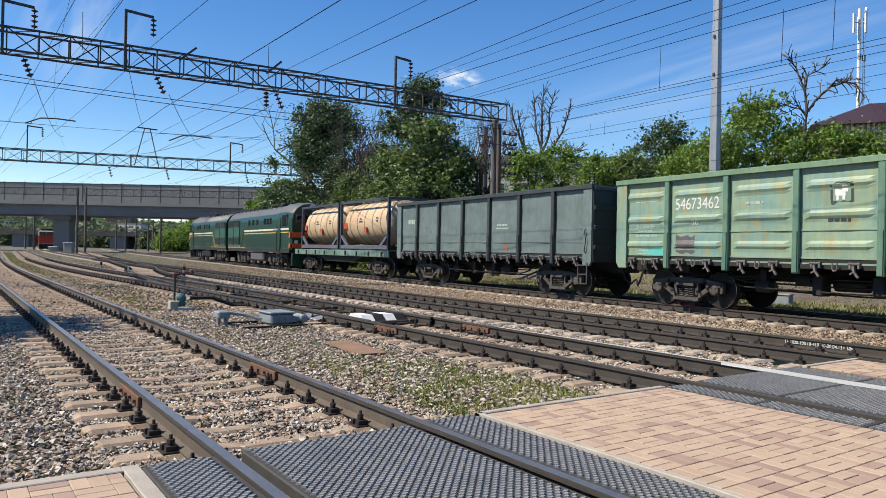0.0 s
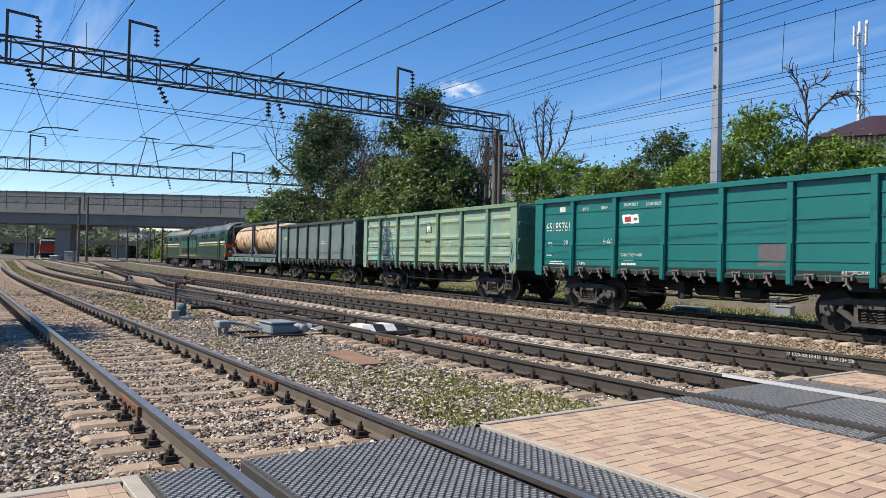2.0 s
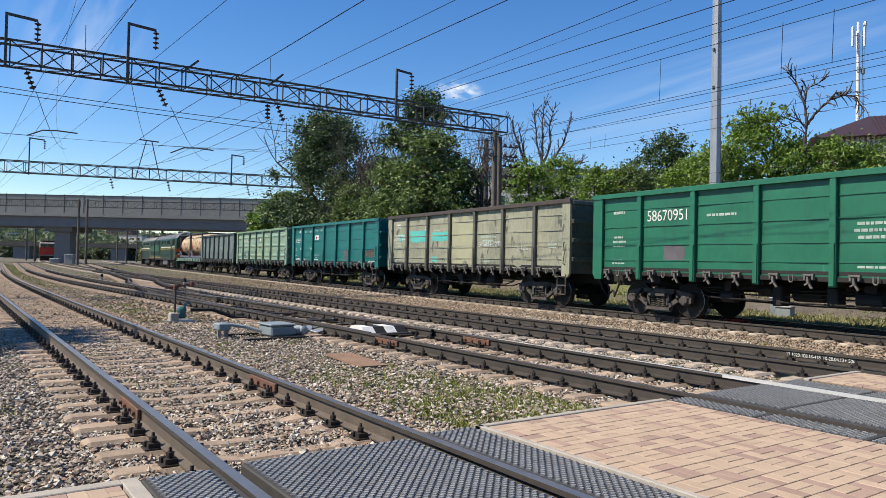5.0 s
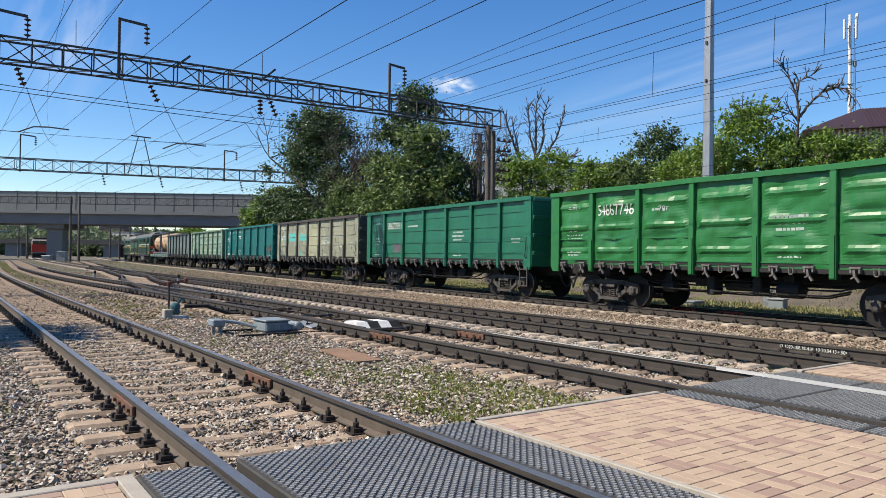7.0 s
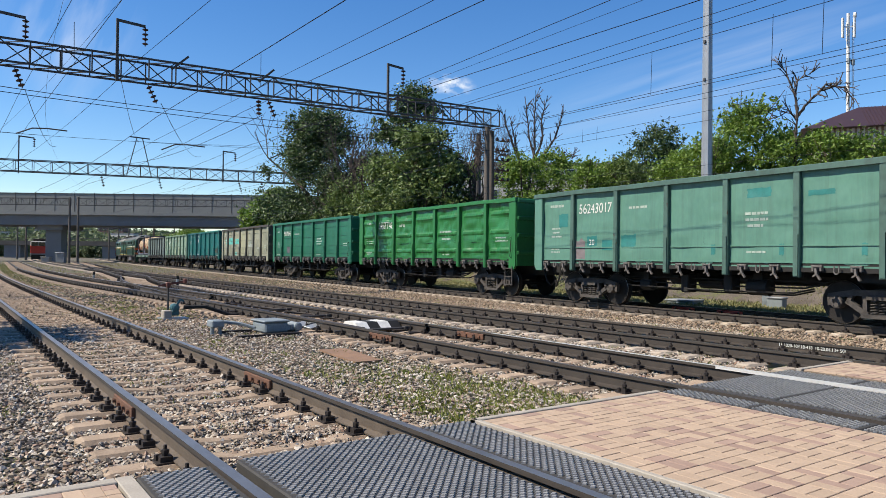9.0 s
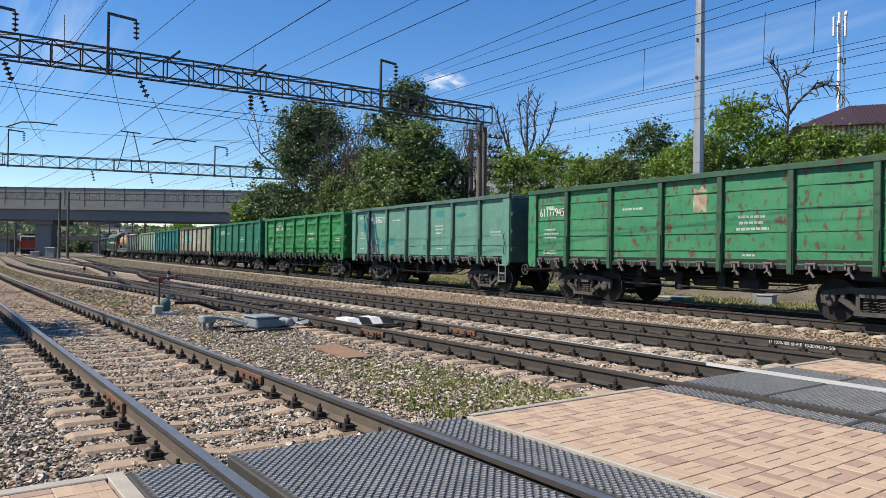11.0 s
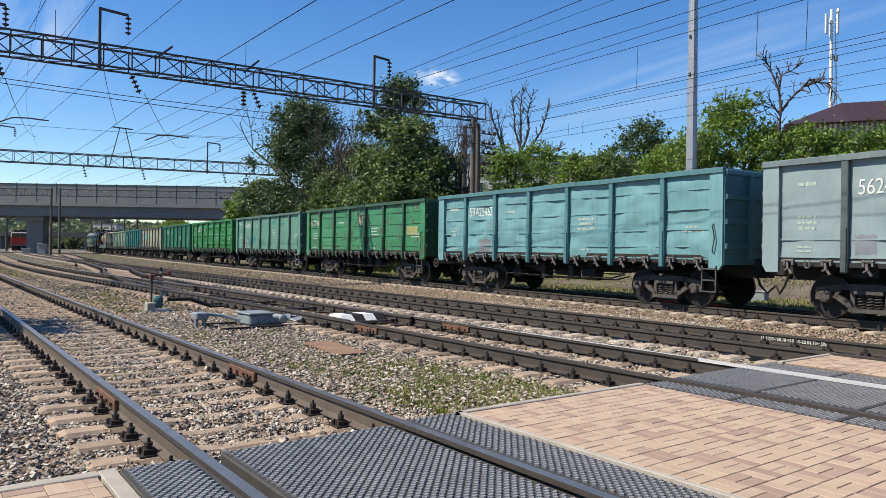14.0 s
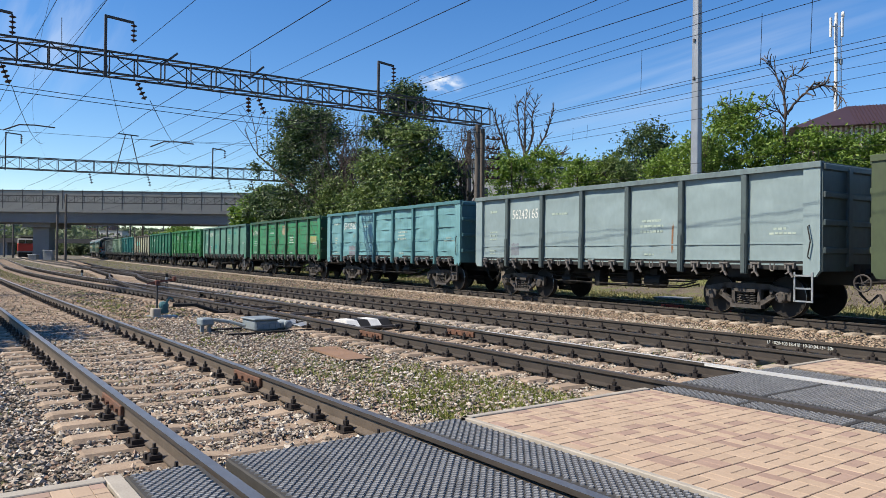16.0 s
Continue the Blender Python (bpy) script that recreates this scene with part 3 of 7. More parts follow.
    for y, r, ln, z in ((-1.75, 0.20, 0.62, 0.72), (1.85, 0.16, 0.45, 0.66)):
        bm = bmesh.new()
        turned(bm, (-0.95, y, z), (0, 1, 0), [(0, r * 0.4), (0.04, r), (ln - 0.04, r), (ln, r * 0.4)], 14)
        box(bm, -1.05, -0.85, y + ln * 0.3, y + ln * 0.7, z + r * 0.8, 1.05)
        part("brake_cylinder", bm, M_BLACK, w)
    for y, z in ((0.67, 0.50), (-0.65, 0.56)):
        bm = bmesh.new()
        box(bm, -1.14, -0.76, y - 0.12, y + 0.12, z, 0.99, 0.03)
        part("brake_valve", bm, M_BLACK, w)
    for x, z, y0, y1 in ((-1.12, 0.62, -2.9, 3.0), (-1.0, 0.74, -3.1, 3.1), (-0.6, 0.55, -2.6, 2.6)):
        bm = bmesh.new()
        tube(bm, [(x, y0, z + 0.12), (x, y0 + 0.5, z), (x, (y0 + y1) / 2, z - 0.03), (x, y1 - 0.5, z), (x, y1, z + 0.12)], 0.022, 5)
        part("brake_rod", bm, M_BLACK, w)
    for e in (-1, 1):
        bm = bmesh.new()
        tube(bm, [(0, e * 6.5, 1.04), (0, e * 6.80, 1.04)], 0.11, 8)
        box(bm, -0.17, 0.17, e * 6.88 - 0.14, e * 6.88 + 0.13, 0.84, 1.24, 0.04)
        tube(bm, [(-0.35, e * 6.5, 0.95), (-0.36, e * 6.65, 0.6), (-0.3, e * 6.8, 0.42), (-0.2, e * 6.95, 0.6)], 0.03, 6)
        part("coupler", bm, M_BLACK, w)
    for y in (-4.325, 4.325):
        bogie(w, y)
    # ladder and handles at the trailing corner
    bm = bmesh.new()
    y = -HALF + 0.16
    for dy in (0.0, 0.40):
        beam(bm, (-WALL - 0.02, y + dy, SILL - 0.12), (-WALL - 0.02, y + dy, 0.42), 0.03, 0.035, (0, 1, 0))
    for z in (0.44, 0.72, 1.0):
        beam(bm, (-WALL - 0.02, y, z), (-WALL - 0.02, y + 0.40, z), 0.03, 0.035)
    part("step_ladder", bm, M_BOGIE if style != "flat" else M_GALV, w, "steel step ladder")
    bm = bmesh.new()
    tube(bm, [(-WALL - 0.01, y + 0.08, 2.1), (-WALL - 0.07, y + 0.08, 2.06), (-WALL - 0.07, y + 0.02, 1.75), (-WALL - 0.07, y + 0.08, 1.42), (-WALL - 0.01, y + 0.08, 1.38)], 0.014, 6)
    part("grab_handle", bm, M_BLACK, w)
    if wheel_brake:
        bm = bmesh.new()
        pts = [(-WALL + 0.02, 6.62 + 0.17 * math.cos(a), 0.88 + 0.17 * math.sin(a)) for a in np.linspace(0, 2 * math.pi, 19)]
        tube(bm, pts, 0.018, 6)
        for a in range(5):
            q = a * 2 * math.pi / 5
            tube(bm, [(-WALL + 0.02, 6.62, 0.88), (-WALL + 0.02, 6.62 + 0.17 * math.cos(q), 0.88 + 0.17 * math.sin(q))], 0.012, 5)
        tube(bm, [(-WALL + 0.02, 6.62, 0.88), (-0.5, 6.62, 0.88)], 0.03, 6)
        part("brake_handwheel", bm, M_BOGIE, w, "spoked iron handwheel")
    return w, rng


def patch(parent, y, z, w, h, mat, x=0, name="paint_patch"):
    """A repainted area with an uneven edge, lying on the sheet."""
    rng = random.Random(int(y * 100) + int(z * 10) + int(w * 50))
    nu, nv = 10, 8
    lift = 0.003 if name == "paint_patch" else 0.009 if name.endswith("_top") else 0.007 if "shape" in name else 0.005
    seed = rng.uniform(0, 90)
    bm = bmesh.new()
    rows = []
    for j in range(nv + 1):
        row = []
        for i in range(nu + 1):
            u, v = i / nu, j / nv
            yy = y - w * u + (0.05 * w * noise.noise(Vector((v * 3, seed, 1))) if i in (0, nu) else 0)
            zz = z + h * v + (0.20 * h * noise.noise(Vector((u * 4, seed, 2))) if j in (0, nv) else 0)
            row.append(bm.verts.new((on_sheet(parent, yy, zz) - lift, yy, zz)))
        rows.append(row)
    for j in range(nv):
        for i in range(nu):
            bm.faces.new((rows[j][i], rows[j][i + 1], rows[j + 1][i + 1], rows[j + 1][i]))
    return part(name, bm, mat, parent)


def bay(k, frac=0.1):
    """y at a fraction across bay k of a wagon's side."""
    return HALF - (k + frac) * PITCH


RUST = (0.10, 0.045, 0.025)
DARK = (0.045, 0.04, 0.035)
M_PATCH_GREY = material("patch_grey", (0.11, 0.10, 0.11), None, 0.6)
M_PATCH_TEAL = material("patch_teal", (0.10, 0.48, 0.42), (0.08, 0.40, 0.36), 0.5, 0, 3, 20, 0.1)
M_LETTER = material("letter_white", (0.72, 0.74, 0.70), (0.55, 0.58, 0.54), 0.6, 0, 5, 30, 0)
M_LETTER_OLD = material("letter_faded", (0.44, 0.52, 0.46), (0.26, 0.34, 0.29), 0.6, 0, 5, 30, 0)
TRAIN = []


def add_wagon(i, made):
    w, rng = made
    TRAIN.append((w, -HALF - 13.92 * i))
    return w, rng


def wagon_marks(w, rng, number, bay_k, z=2.62, h=0.30, mat=None, x=-1.58):
    mat = mat or M_LETTER
    if number:
        lettering(number, h, mat, w, bay(bay_k, 0.27 if bay_k == 0 else 0.12), z, x, "wagon_number", PITCH * (0.62 if bay_k == 0 else 0.74))
    bars(w, bay(0, 0.36), z + 0.25, 1, 0.8, 0.10, M_LETTER_OLD, x, rng)
    bars(w, bay(0, 0.36), z - 0.45, 3, 0.8, 0.07, M_LETTER_OLD, x, rng)
    bars(w, bay(0, 0.36), z - 1.10, 2, 0.7, 0.05, M_LETTER_OLD, x, rng)
    bars(w, bay(2, 0.2), z + 0.05, 1, 0.9, 0.08, M_LETTER_OLD, x, rng)
    bars(w, bay(4, 0.2), z - 0.3, 3, 1.0, 0.08, M_LETTER_OLD, x, rng)
    bars(w, bay(4, 0.25), z - 1.2, 1, 0.7, 0.06, M_LETTER_OLD, x, rng)
    bars(w, bay(6, 0.3), z - 0.6, 2, 0.8, 0.06, M_LETTER_OLD, x, rng)


# grey wagon
C = paint("paint_grey", (0.25, 0.33, 0.32), (0.17, 0.235, 0.23), RUST, 0.64)
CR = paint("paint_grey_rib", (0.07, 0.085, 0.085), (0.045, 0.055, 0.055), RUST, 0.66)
w, rng = add_wagon(0, open_wagon("bare", C, CR, CR, "dull grey open steel wagon with scratched sides", 11, 0.03))
bars(w, bay(0, 0.45), 2.5, 1, 0.9, 0.25, M_LETTER_OLD, -1.58, rng)
bars(w, bay(4, 0.2), 2.3, 2, 0.9, 0.07, M_LETTER_OLD, -1.58, rng)
patch(w, bay(4, 0.5), 1.35, 0.18, 0.28, material("patch_rust", (0.32, 0.12, 0.06)), -1.58)
# light green wagon with stamped ridges
C = paint("paint_mint", (0.44, 0.56, 0.32), (0.26, 0.50, 0.48), (0.46, 0.44, 0.22), 0.56)
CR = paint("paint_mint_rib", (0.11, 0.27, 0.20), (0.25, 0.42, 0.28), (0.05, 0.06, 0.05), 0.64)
CT = paint("paint_mint_rail", (0.30, 0.47, 0.29), (0.22, 0.38, 0.22), (0.10, 0.10, 0.06), 0.60)
w, rng = add_wagon(1, open_wagon("stamp", C, CR, CT, "faded mint green open wagon with stamped ridges and worn paint", 12, 0.018))
wagon_marks(w, rng, "54673462", 1, 2.56, 0.30)
lettering("20", 0.15, M_LETTER, w, bay(1, 0.42), 2.14, -1.58)
patch(w, bay(1, 0.14), 1.42, 0.62, 0.45, M_PATCH_GREY)
patch(w, bay(3, 0.40), 2.55, 0.50, 0.42, material("emblem_dark", (0.05, 0.06, 0.05)), -1.582, "emblem")
patch(w, bay(3, 0.43), 2.58, 0.38, 0.36, C, -1.588, "emblem_shape_ground")
for dy, dz, pw, ph in ((0.05, 0.12, 0.22, 0.13), (0.20, 0.20, 0.12, 0.14), (0.07, 0.02, 0.05, 0.12), (0.2, 0.03, 0.05, 0.12)):
    patch(w, bay(3, 0.43) - dy, 2.58 + dz, pw, ph, M_WHITE, -1.588, "emblem_shape_top")
bars(w, bay(3, 0.30), 2.14, 1, 0.9, 0.15, material("letter_black", (0.03, 0.04, 0.035)), -1.58, rng)
patch(w, bay(6, 0.84), 2.2, 0.28, 0.5, material("patch_ochre", (0.36, 0.33, 0.14)), -1.588)
patch(w, bay(0, 0.52), 1.26, 0.9, 0.30, M_PATCH_TEAL, -1.58)
# teal wagon
C = paint("paint_teal", (0.010, 0.235, 0.225), (0.010, 0.205, 0.20), (0.03, 0.26, 0.25), 0.70, rough=0.38)
w, rng = add_wagon(2, open_wagon("seam", C, C, C, "clean glossy teal open wagon with white lettering", 13, 0.006))
lettering("65185761", 0.28, M_LETTER, w, bay(0, 0.27), 2.42, -1.58, "wagon_number", 1.15)
bars(w, bay(0, 0.58), 3.02, 1, 0.55, 0.2, M_LETTER, -1.58, rng)
lettering("20", 0.17, M_LETTER, w, bay(0, 0.74), 1.95, -1.58)
lettering("20.09.2022", 0.09, M_LETTER, w, bay(2, 0.16), 3.06, -1.58)
lettering("20.09.2033", 0.09, M_LETTER, w, bay(2, 0.62), 3.04, -1.58)
lettering("69.5т", 0.10, M_LETTER, w, bay(1, 0.22), 3.02, -1.58)
lettering("88м³", 0.10, M_LETTER, w, bay(1, 0.66), 3.02, -1.58)
lettering("ТАРА", 0.10, M_LETTER, w, bay(1, 0.10), 1.34, -1.58)
lettering("ЕАС", 0.17, M_LETTER, w, bay(1, 0.72), 1.97, -1.58)
lettering("СОБСТВЕННИК", 0.08, M_LETTER, w, bay(2, 0.10), 1.62, -1.58)
bars(w, bay(2, 0.10), 1.50, 2, 0.75, 0.07, M_LETTER, -1.58, rng)
bars(w, bay(0, 0.30), 2.02, 2, 0.36, 0.05, M_LETTER, -1.58, rng)
bars(w, bay(0, 0.28), 1.62, 1, 0.3, 0.05, M_LETTER, -1.58, rng)
bars(w, bay(0, 0.28), 1.42, 2, 1.2, 0.04, M_LETTER, -1.58, rng)
patch(w, bay(2, 0.14), 2.56, 0.62, 0.25, M_WHITE, -1.585, "white_badge")
patch(w, bay(2, 0.19), 2.61, 0.24, 0.15, material("badge_red", (0.30, 0.03, 0.03)), -1.590, "badge_shape")
bars(w, bay(2, 0.36), 2.64, 1, 0.24, 0.10, M_PATCH_GREY, -1.592, rng)
patch(w, bay(4, 0.54), 1.42, 0.76, 0.52, M_PATCH_GREY)
M_PATCH_BROWN = material("patch_brown", (0.105, 0.05, 0.04), (0.06, 0.04, 0.035), 0.8, 0, 6)
bm = bmesh.new()
cy, cz = bay(6, 0.22), 1.74
bm.faces.new([bm.verts.new((on_sheet(w, cy + a, cz + b) - 0.008, cy + a, cz + b)) for a, b in ((0.24, 0), (0, -0.25), (-0.24, 0), (0, 0.25))])
part("worn_sign", bm, M_PATCH_BROWN, w, "rust-brown worn diamond sign")
patch(w, bay(6, 0.36), 1.55, 0.46, 0.40, M_PATCH_BROWN)
patch(w, bay(6, 0.78), 1.40, 0.28, 0.28, bpy.data.materials["badge_red"], name="framed_plate")
patch(w, bay(6, 0.80), 1.43, 0.22, 0.22, M_WHITE, name="framed_plate_shape")
lettering("СРОЧНЫЙ ВОЗВРАТ", 0.08, M_LETTER, w, bay(6, 0.26), 1.28, -1.58)
lettering("АВТОРЕЖИМ", 0.07, M_LETTER, w, bay(5, 0.62), 1.28, -1.58)
# blotchy khaki wagon
C = paint("paint_khaki", (0.56, 0.56, 0.40), (0.36, 0.38, 0.28), (0.15, 0.155, 0.115), 0.56, 1.0, fleck=2.2)
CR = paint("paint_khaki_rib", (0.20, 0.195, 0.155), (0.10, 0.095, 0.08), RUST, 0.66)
CT = paint("paint_brown_rail", (0.12, 0.085, 0.065), (0.075, 0.06, 0.05), RUST, 0.62)
w, rng = add_wagon(3, open_wagon("seam", C, CR, CT, "blotchy khaki open wagon with dark stains and turquoise repairs", 14, 0.022))
wagon_marks(w, rng, None, 0)
lettering("56837805", 0.26, M_LETTER, w, bay(0, 0.27), 2.34, -1.58, "wagon_number", 1.15)
bars(w, bay(0, 0.42), 2.95, 1, 0.45, 0.16, M_LETTER, -1.58, rng)
patch(w, bay(0, 0.50), 2.28, 0.42, 0.34, M_PATCH_TEAL, -1.574)
patch(w, bay(1, 0.12), 2.25, 1.45, 0.50, M_PATCH_TEAL)
patch(w, bay(2, 0.20), 2.25, 1.25, 0.38, M_PATCH_TEAL)
patch(w, bay(2, 0.16), 1.40, 0.45, 0.22, M_PATCH_TEAL)
lettering("ЗИ·6И·1 ЗИЛ", 0.17, M_LETTER, w, bay(4, 0.12), 2.0, -1.58)
patch(w, HALF - 3.06 * PITCH, 1.30, PITCH * 0.88, 1.85, material("fresh_khaki", (0.36, 0.365, 0.235), (0.31, 0.315, 0.205), 0.6, 0, 2), name="fresh_coat")
lettering("2015-2025", 0.10, M_LETTER, w, bay(5, 0.45), 1.85, -1.58)
lettering("Р", 0.2, M_LETTER, w, bay(1, 0.84), 2.72, -1.58)
# green wagon
C = paint("paint_emerald", (0.022, 0.25, 0.135), (0.018, 0.20, 0.115), (0.06, 0.33, 0.22), 0.64, rough=0.42)
w, rng = add_wagon(4, open_wagon("seam", C, C, C, "emerald green open wagon with white number", 15, 0.016))
wagon_marks(w, rng, "58670951", 1)
patch(w, bay(1, 0.45), 1.55, 0.7, 0.4, M_PATCH_GREY)
# bright green dented wagon with stamped ridges
C = paint("paint_bright_green", (0.035, 0.30, 0.075), (0.03, 0.245, 0.06), (0.10, 0.40, 0.17), 0.66, rough=0.42)
w, rng = add_wagon(5, open_wagon("stamp", C, C, C, "bright green open wagon with badly dented ridged sides", 16, 0.085))
wagon_marks(w, rng, "54667746", 1, 2.66, 0.32, x=-1.60)
lettering("70т", 0.16, M_LETTER_OLD, w, bay(2, 0.4), 2.68, -1.60)
# pale sea-green wagon
C = paint("paint_seagreen", (0.19, 0.44, 0.33), (0.155, 0.38, 0.29), (0.10, 0.20, 0.15), 0.655, rough=0.45)
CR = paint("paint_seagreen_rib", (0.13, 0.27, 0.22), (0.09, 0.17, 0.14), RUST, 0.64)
CD = material("repaint_teal", (0.03, 0.22, 0.20), None, 0.5)
w, rng = add_wagon(6, open_wagon("flat", C, CR, CR, "pale sea green open wagon with dark repainted squares", 17, 0.03))
wagon_marks(w, rng, "56243017", 1, 2.74, 0.30)
patch(w, bay(0, 0.62), 2.35, 0.42, 0.42, CD)
patch(w, bay(1, 0.32), 1.75, 0.42, 0.30, CD)
patch(w, bay(1, 0.66), 1.62, 0.42, 0.30, CD)
patch(w, bay(2, 0.08), 1.72, 0.55, 0.34, CD)
patch(w, bay(1, 0.04), 1.30, 0.42, 0.62, material("patch_pinkgrey", (0.22, 0.19, 0.20)))
patch(w, bay(4, 0.30), 2.85, 0.62, 0.22, CD)
patch(w, bay(5, 0.12), 2.80, 0.60, 0.12, CD)
lettering("20", 0.17, M_LETTER, w, bay(1, 0.36), 1.78, -1.586)
for k in (3, 4, 5):
    patch(w, bay(k, 0.75), 1.50, 0.12, 0.25, CD)
# rusty green wagon
C = paint("paint_rusty_green", (0.06, 0.38, 0.165), (0.05, 0.31, 0.135), (0.16, 0.075, 0.045), 0.545, 1.2, fleck=5.5)
CR = paint("paint_rusty_rib", (0.04, 0.17, 0.075), (0.05, 0.10, 0.06), RUST, 0.58)
w, rng = add_wagon(7, open_wagon("seam", C, CR, CR, "green open wagon with heavily rusted flaking sides", 18, 0.022, True))
wagon_marks(w, rng, "61177945", 0, 2.60, 0.26)
patch(w, bay(1, 0.12), 1.25, 1.3, 1.15, material("patch_green", (0.05, 0.24, 0.11)), -1.570)
patch(w, bay(2, 0.1), 2.2, 1.3, 0.5, material("patch_green_b", (0.03, 0.22, 0.10)), -1.570)
patch(w, bay(6, 0.12), 1.95, 0.9, 0.42, material("patch_straw", (0.34, 0.31, 0.13), (0.20, 0.24, 0.10), 0.7, 0, 3))
patch(w, bay(3, 0.55), 2.5, 0.4, 0.6, material("emblem_worn", (0.42, 0.36, 0.26), (0.18, 0.12, 0.07), 0.8, 0, 5), -1.574, "worn_emblem")
# light blue wagon
C = paint("paint_sky", (0.265, 0.56, 0.60), (0.225, 0.49, 0.53), (0.07, 0.17, 0.18), 0.655, rough=0.42)
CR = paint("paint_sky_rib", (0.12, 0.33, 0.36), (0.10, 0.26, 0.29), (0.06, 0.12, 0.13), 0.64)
w, rng = add_wagon(8, open_wagon("seam", C, CR, CR, "light blue open wagon with dented plates and seams", 19, 0.07, True))
wagon_marks(w, rng, "59425462", 1, 2.62, 0.32, x=-1.59)
lettering("20", 0.15, M_LETTER_OLD, w, bay(1, 0.70), 2.2, -1.59)
patch(w, bay(1, 0.45), 1.32, 0.68, 0.46, material("patch_mauve", (0.20, 0.21, 0.24), (0.15, 0.16, 0.18)))
# pale grey-blue wagon
C = paint("paint_paleblue", (0.42, 0.55, 0.565), (0.37, 0.49, 0.51), (0.30, 0.22, 0.14), 0.70, rough=0.45)
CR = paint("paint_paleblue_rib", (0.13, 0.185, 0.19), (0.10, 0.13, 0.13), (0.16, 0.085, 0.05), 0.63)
CT = paint("paint_paleblue_rail", (0.27, 0.37, 0.38), (0.18, 0.24, 0.25), RUST, 0.66)
w, rng = add_wagon(9, open_wagon("flat", C, CR, CT, "pale grey-blue open wagon with dark ribs", 20, 0.032))
wagon_marks(w, rng, "56243165", 1, 2.62, 0.32)
patch(w, bay(1, 0.10), 1.40, 0.42, 0.40, material("patch_dust", (0.21, 0.24, 0.27)))
patch(w, bay(4, 0.82), 1.5, 0.06, 0.7, material("rust_streak", (0.26, 0.13, 0.06)), -1.575)
# olive wagon that only shows its front corner
C = paint("paint_olive", (0.10, 0.14, 0.06), (0.07, 0.10, 0.045), RUST, 0.66)
w, rng = add_wagon(10, open_wagon("seam", C, C, C, "dark olive green open wagon at the train's rear", 21, 0.02, True))
bars(w, bay(0, 0.02), 1.28, 1, 0.5, 0.16, M_LETTER, -1.60, rng)


# ---- tank container wagon and locomotive ----
def flat_wagon():
    w = thing("flat_wagon", "flat container wagon with a pale green side sill", "freight wagon")
    green = paint("paint_sill", (0.33, 0.50, 0.42), (0.10, 0.20, 0.15), DARK, 0.56)
    for s in (-1, 1):
        bm = bmesh.new()
        box(bm, *sorted((s * 1.45, s * 1.37)), -6.7, 6.7, 0.98, 1.30, 0.015)
        part("side_sill", bm, green, w)
    bm = bmesh.new()
    box(bm, -1.37, 1.37, -6.7, 6.7, 1.2, 1.27)
    box(bm, -0.3, 0.3, -6.9, 6.9, 0.65, 1.2)
    for y in (-6.65, -4.6, -2, 0, 2, 4.6, 6.65):
        box(bm, -1.37, 1.37, y - 0.1, y + 0.1, 0.95, 1.2)
    part("deck", bm, M_BLACK, w)
    for s in (-1, 1):
        bm = bmesh.new()
        pr = [(-3.0, 0.98), (3.0, 0.98), (2.0, 0.66), (-2.0, 0.66)]
        f0 = [bm.verts.new((s * 1.2, y, z)) for y, z in pr]
        f1 = [bm.verts.new((s * 1.1, y, z)) for y, z in pr]
        bm.faces.new(f0), bm.faces.new(f1[::-1])
        for q in range(4):
            bm.faces.new((f0[q], f0[(q + 1) % 4], f1[(q + 1) % 4], f1[q]))
        part("fish_belly_beam", bm, M_BLACK, w)
        for k in range(9):
            bm = bmesh.new()
            box(bm, s * 1.46 - 0.03, s * 1.46 + 0.03, -6 + k * 1.5 - 0.06, -6 + k * 1.5 + 0.06, 1.02, 1.24)
            part("stake_pocket", bm, M_BLACK, w)
    for e in (-1, 1):
        bm = bmesh.new()
        box(bm, -0.17, 0.17, e * 7.2 - 0.16, e * 7.2 + 0.13, 0.84, 1.24, 0.04)
        tube(bm, [(0, e * 6.8, 1.04), (0, e * 7.1, 1.04)], 0.11, 8)
        part("coupler", bm, M_BLACK, w)
    for y in (-4.86, 4.86):
        bogie(w, y)
    return w


M_CREAM = material("cream_tank", (0.58, 0.46, 0.31), (0.47, 0.31, 0.17), 0.55, 0, 1.1, 12, 0.15, 0.004, spots=(0.30, 0.13, 0.05), spot_at=0.66, spot_scale=2.2)
M_FRAME_BLUE = paint("paint_frame", (0.085, 0.095, 0.13), (0.05, 0.055, 0.08), RUST, 0.62)
M_TANK_RAIL = paint("paint_tank_sill", (0.22, 0.23, 0.30), (0.15, 0.15, 0.20), RUST, 0.62)


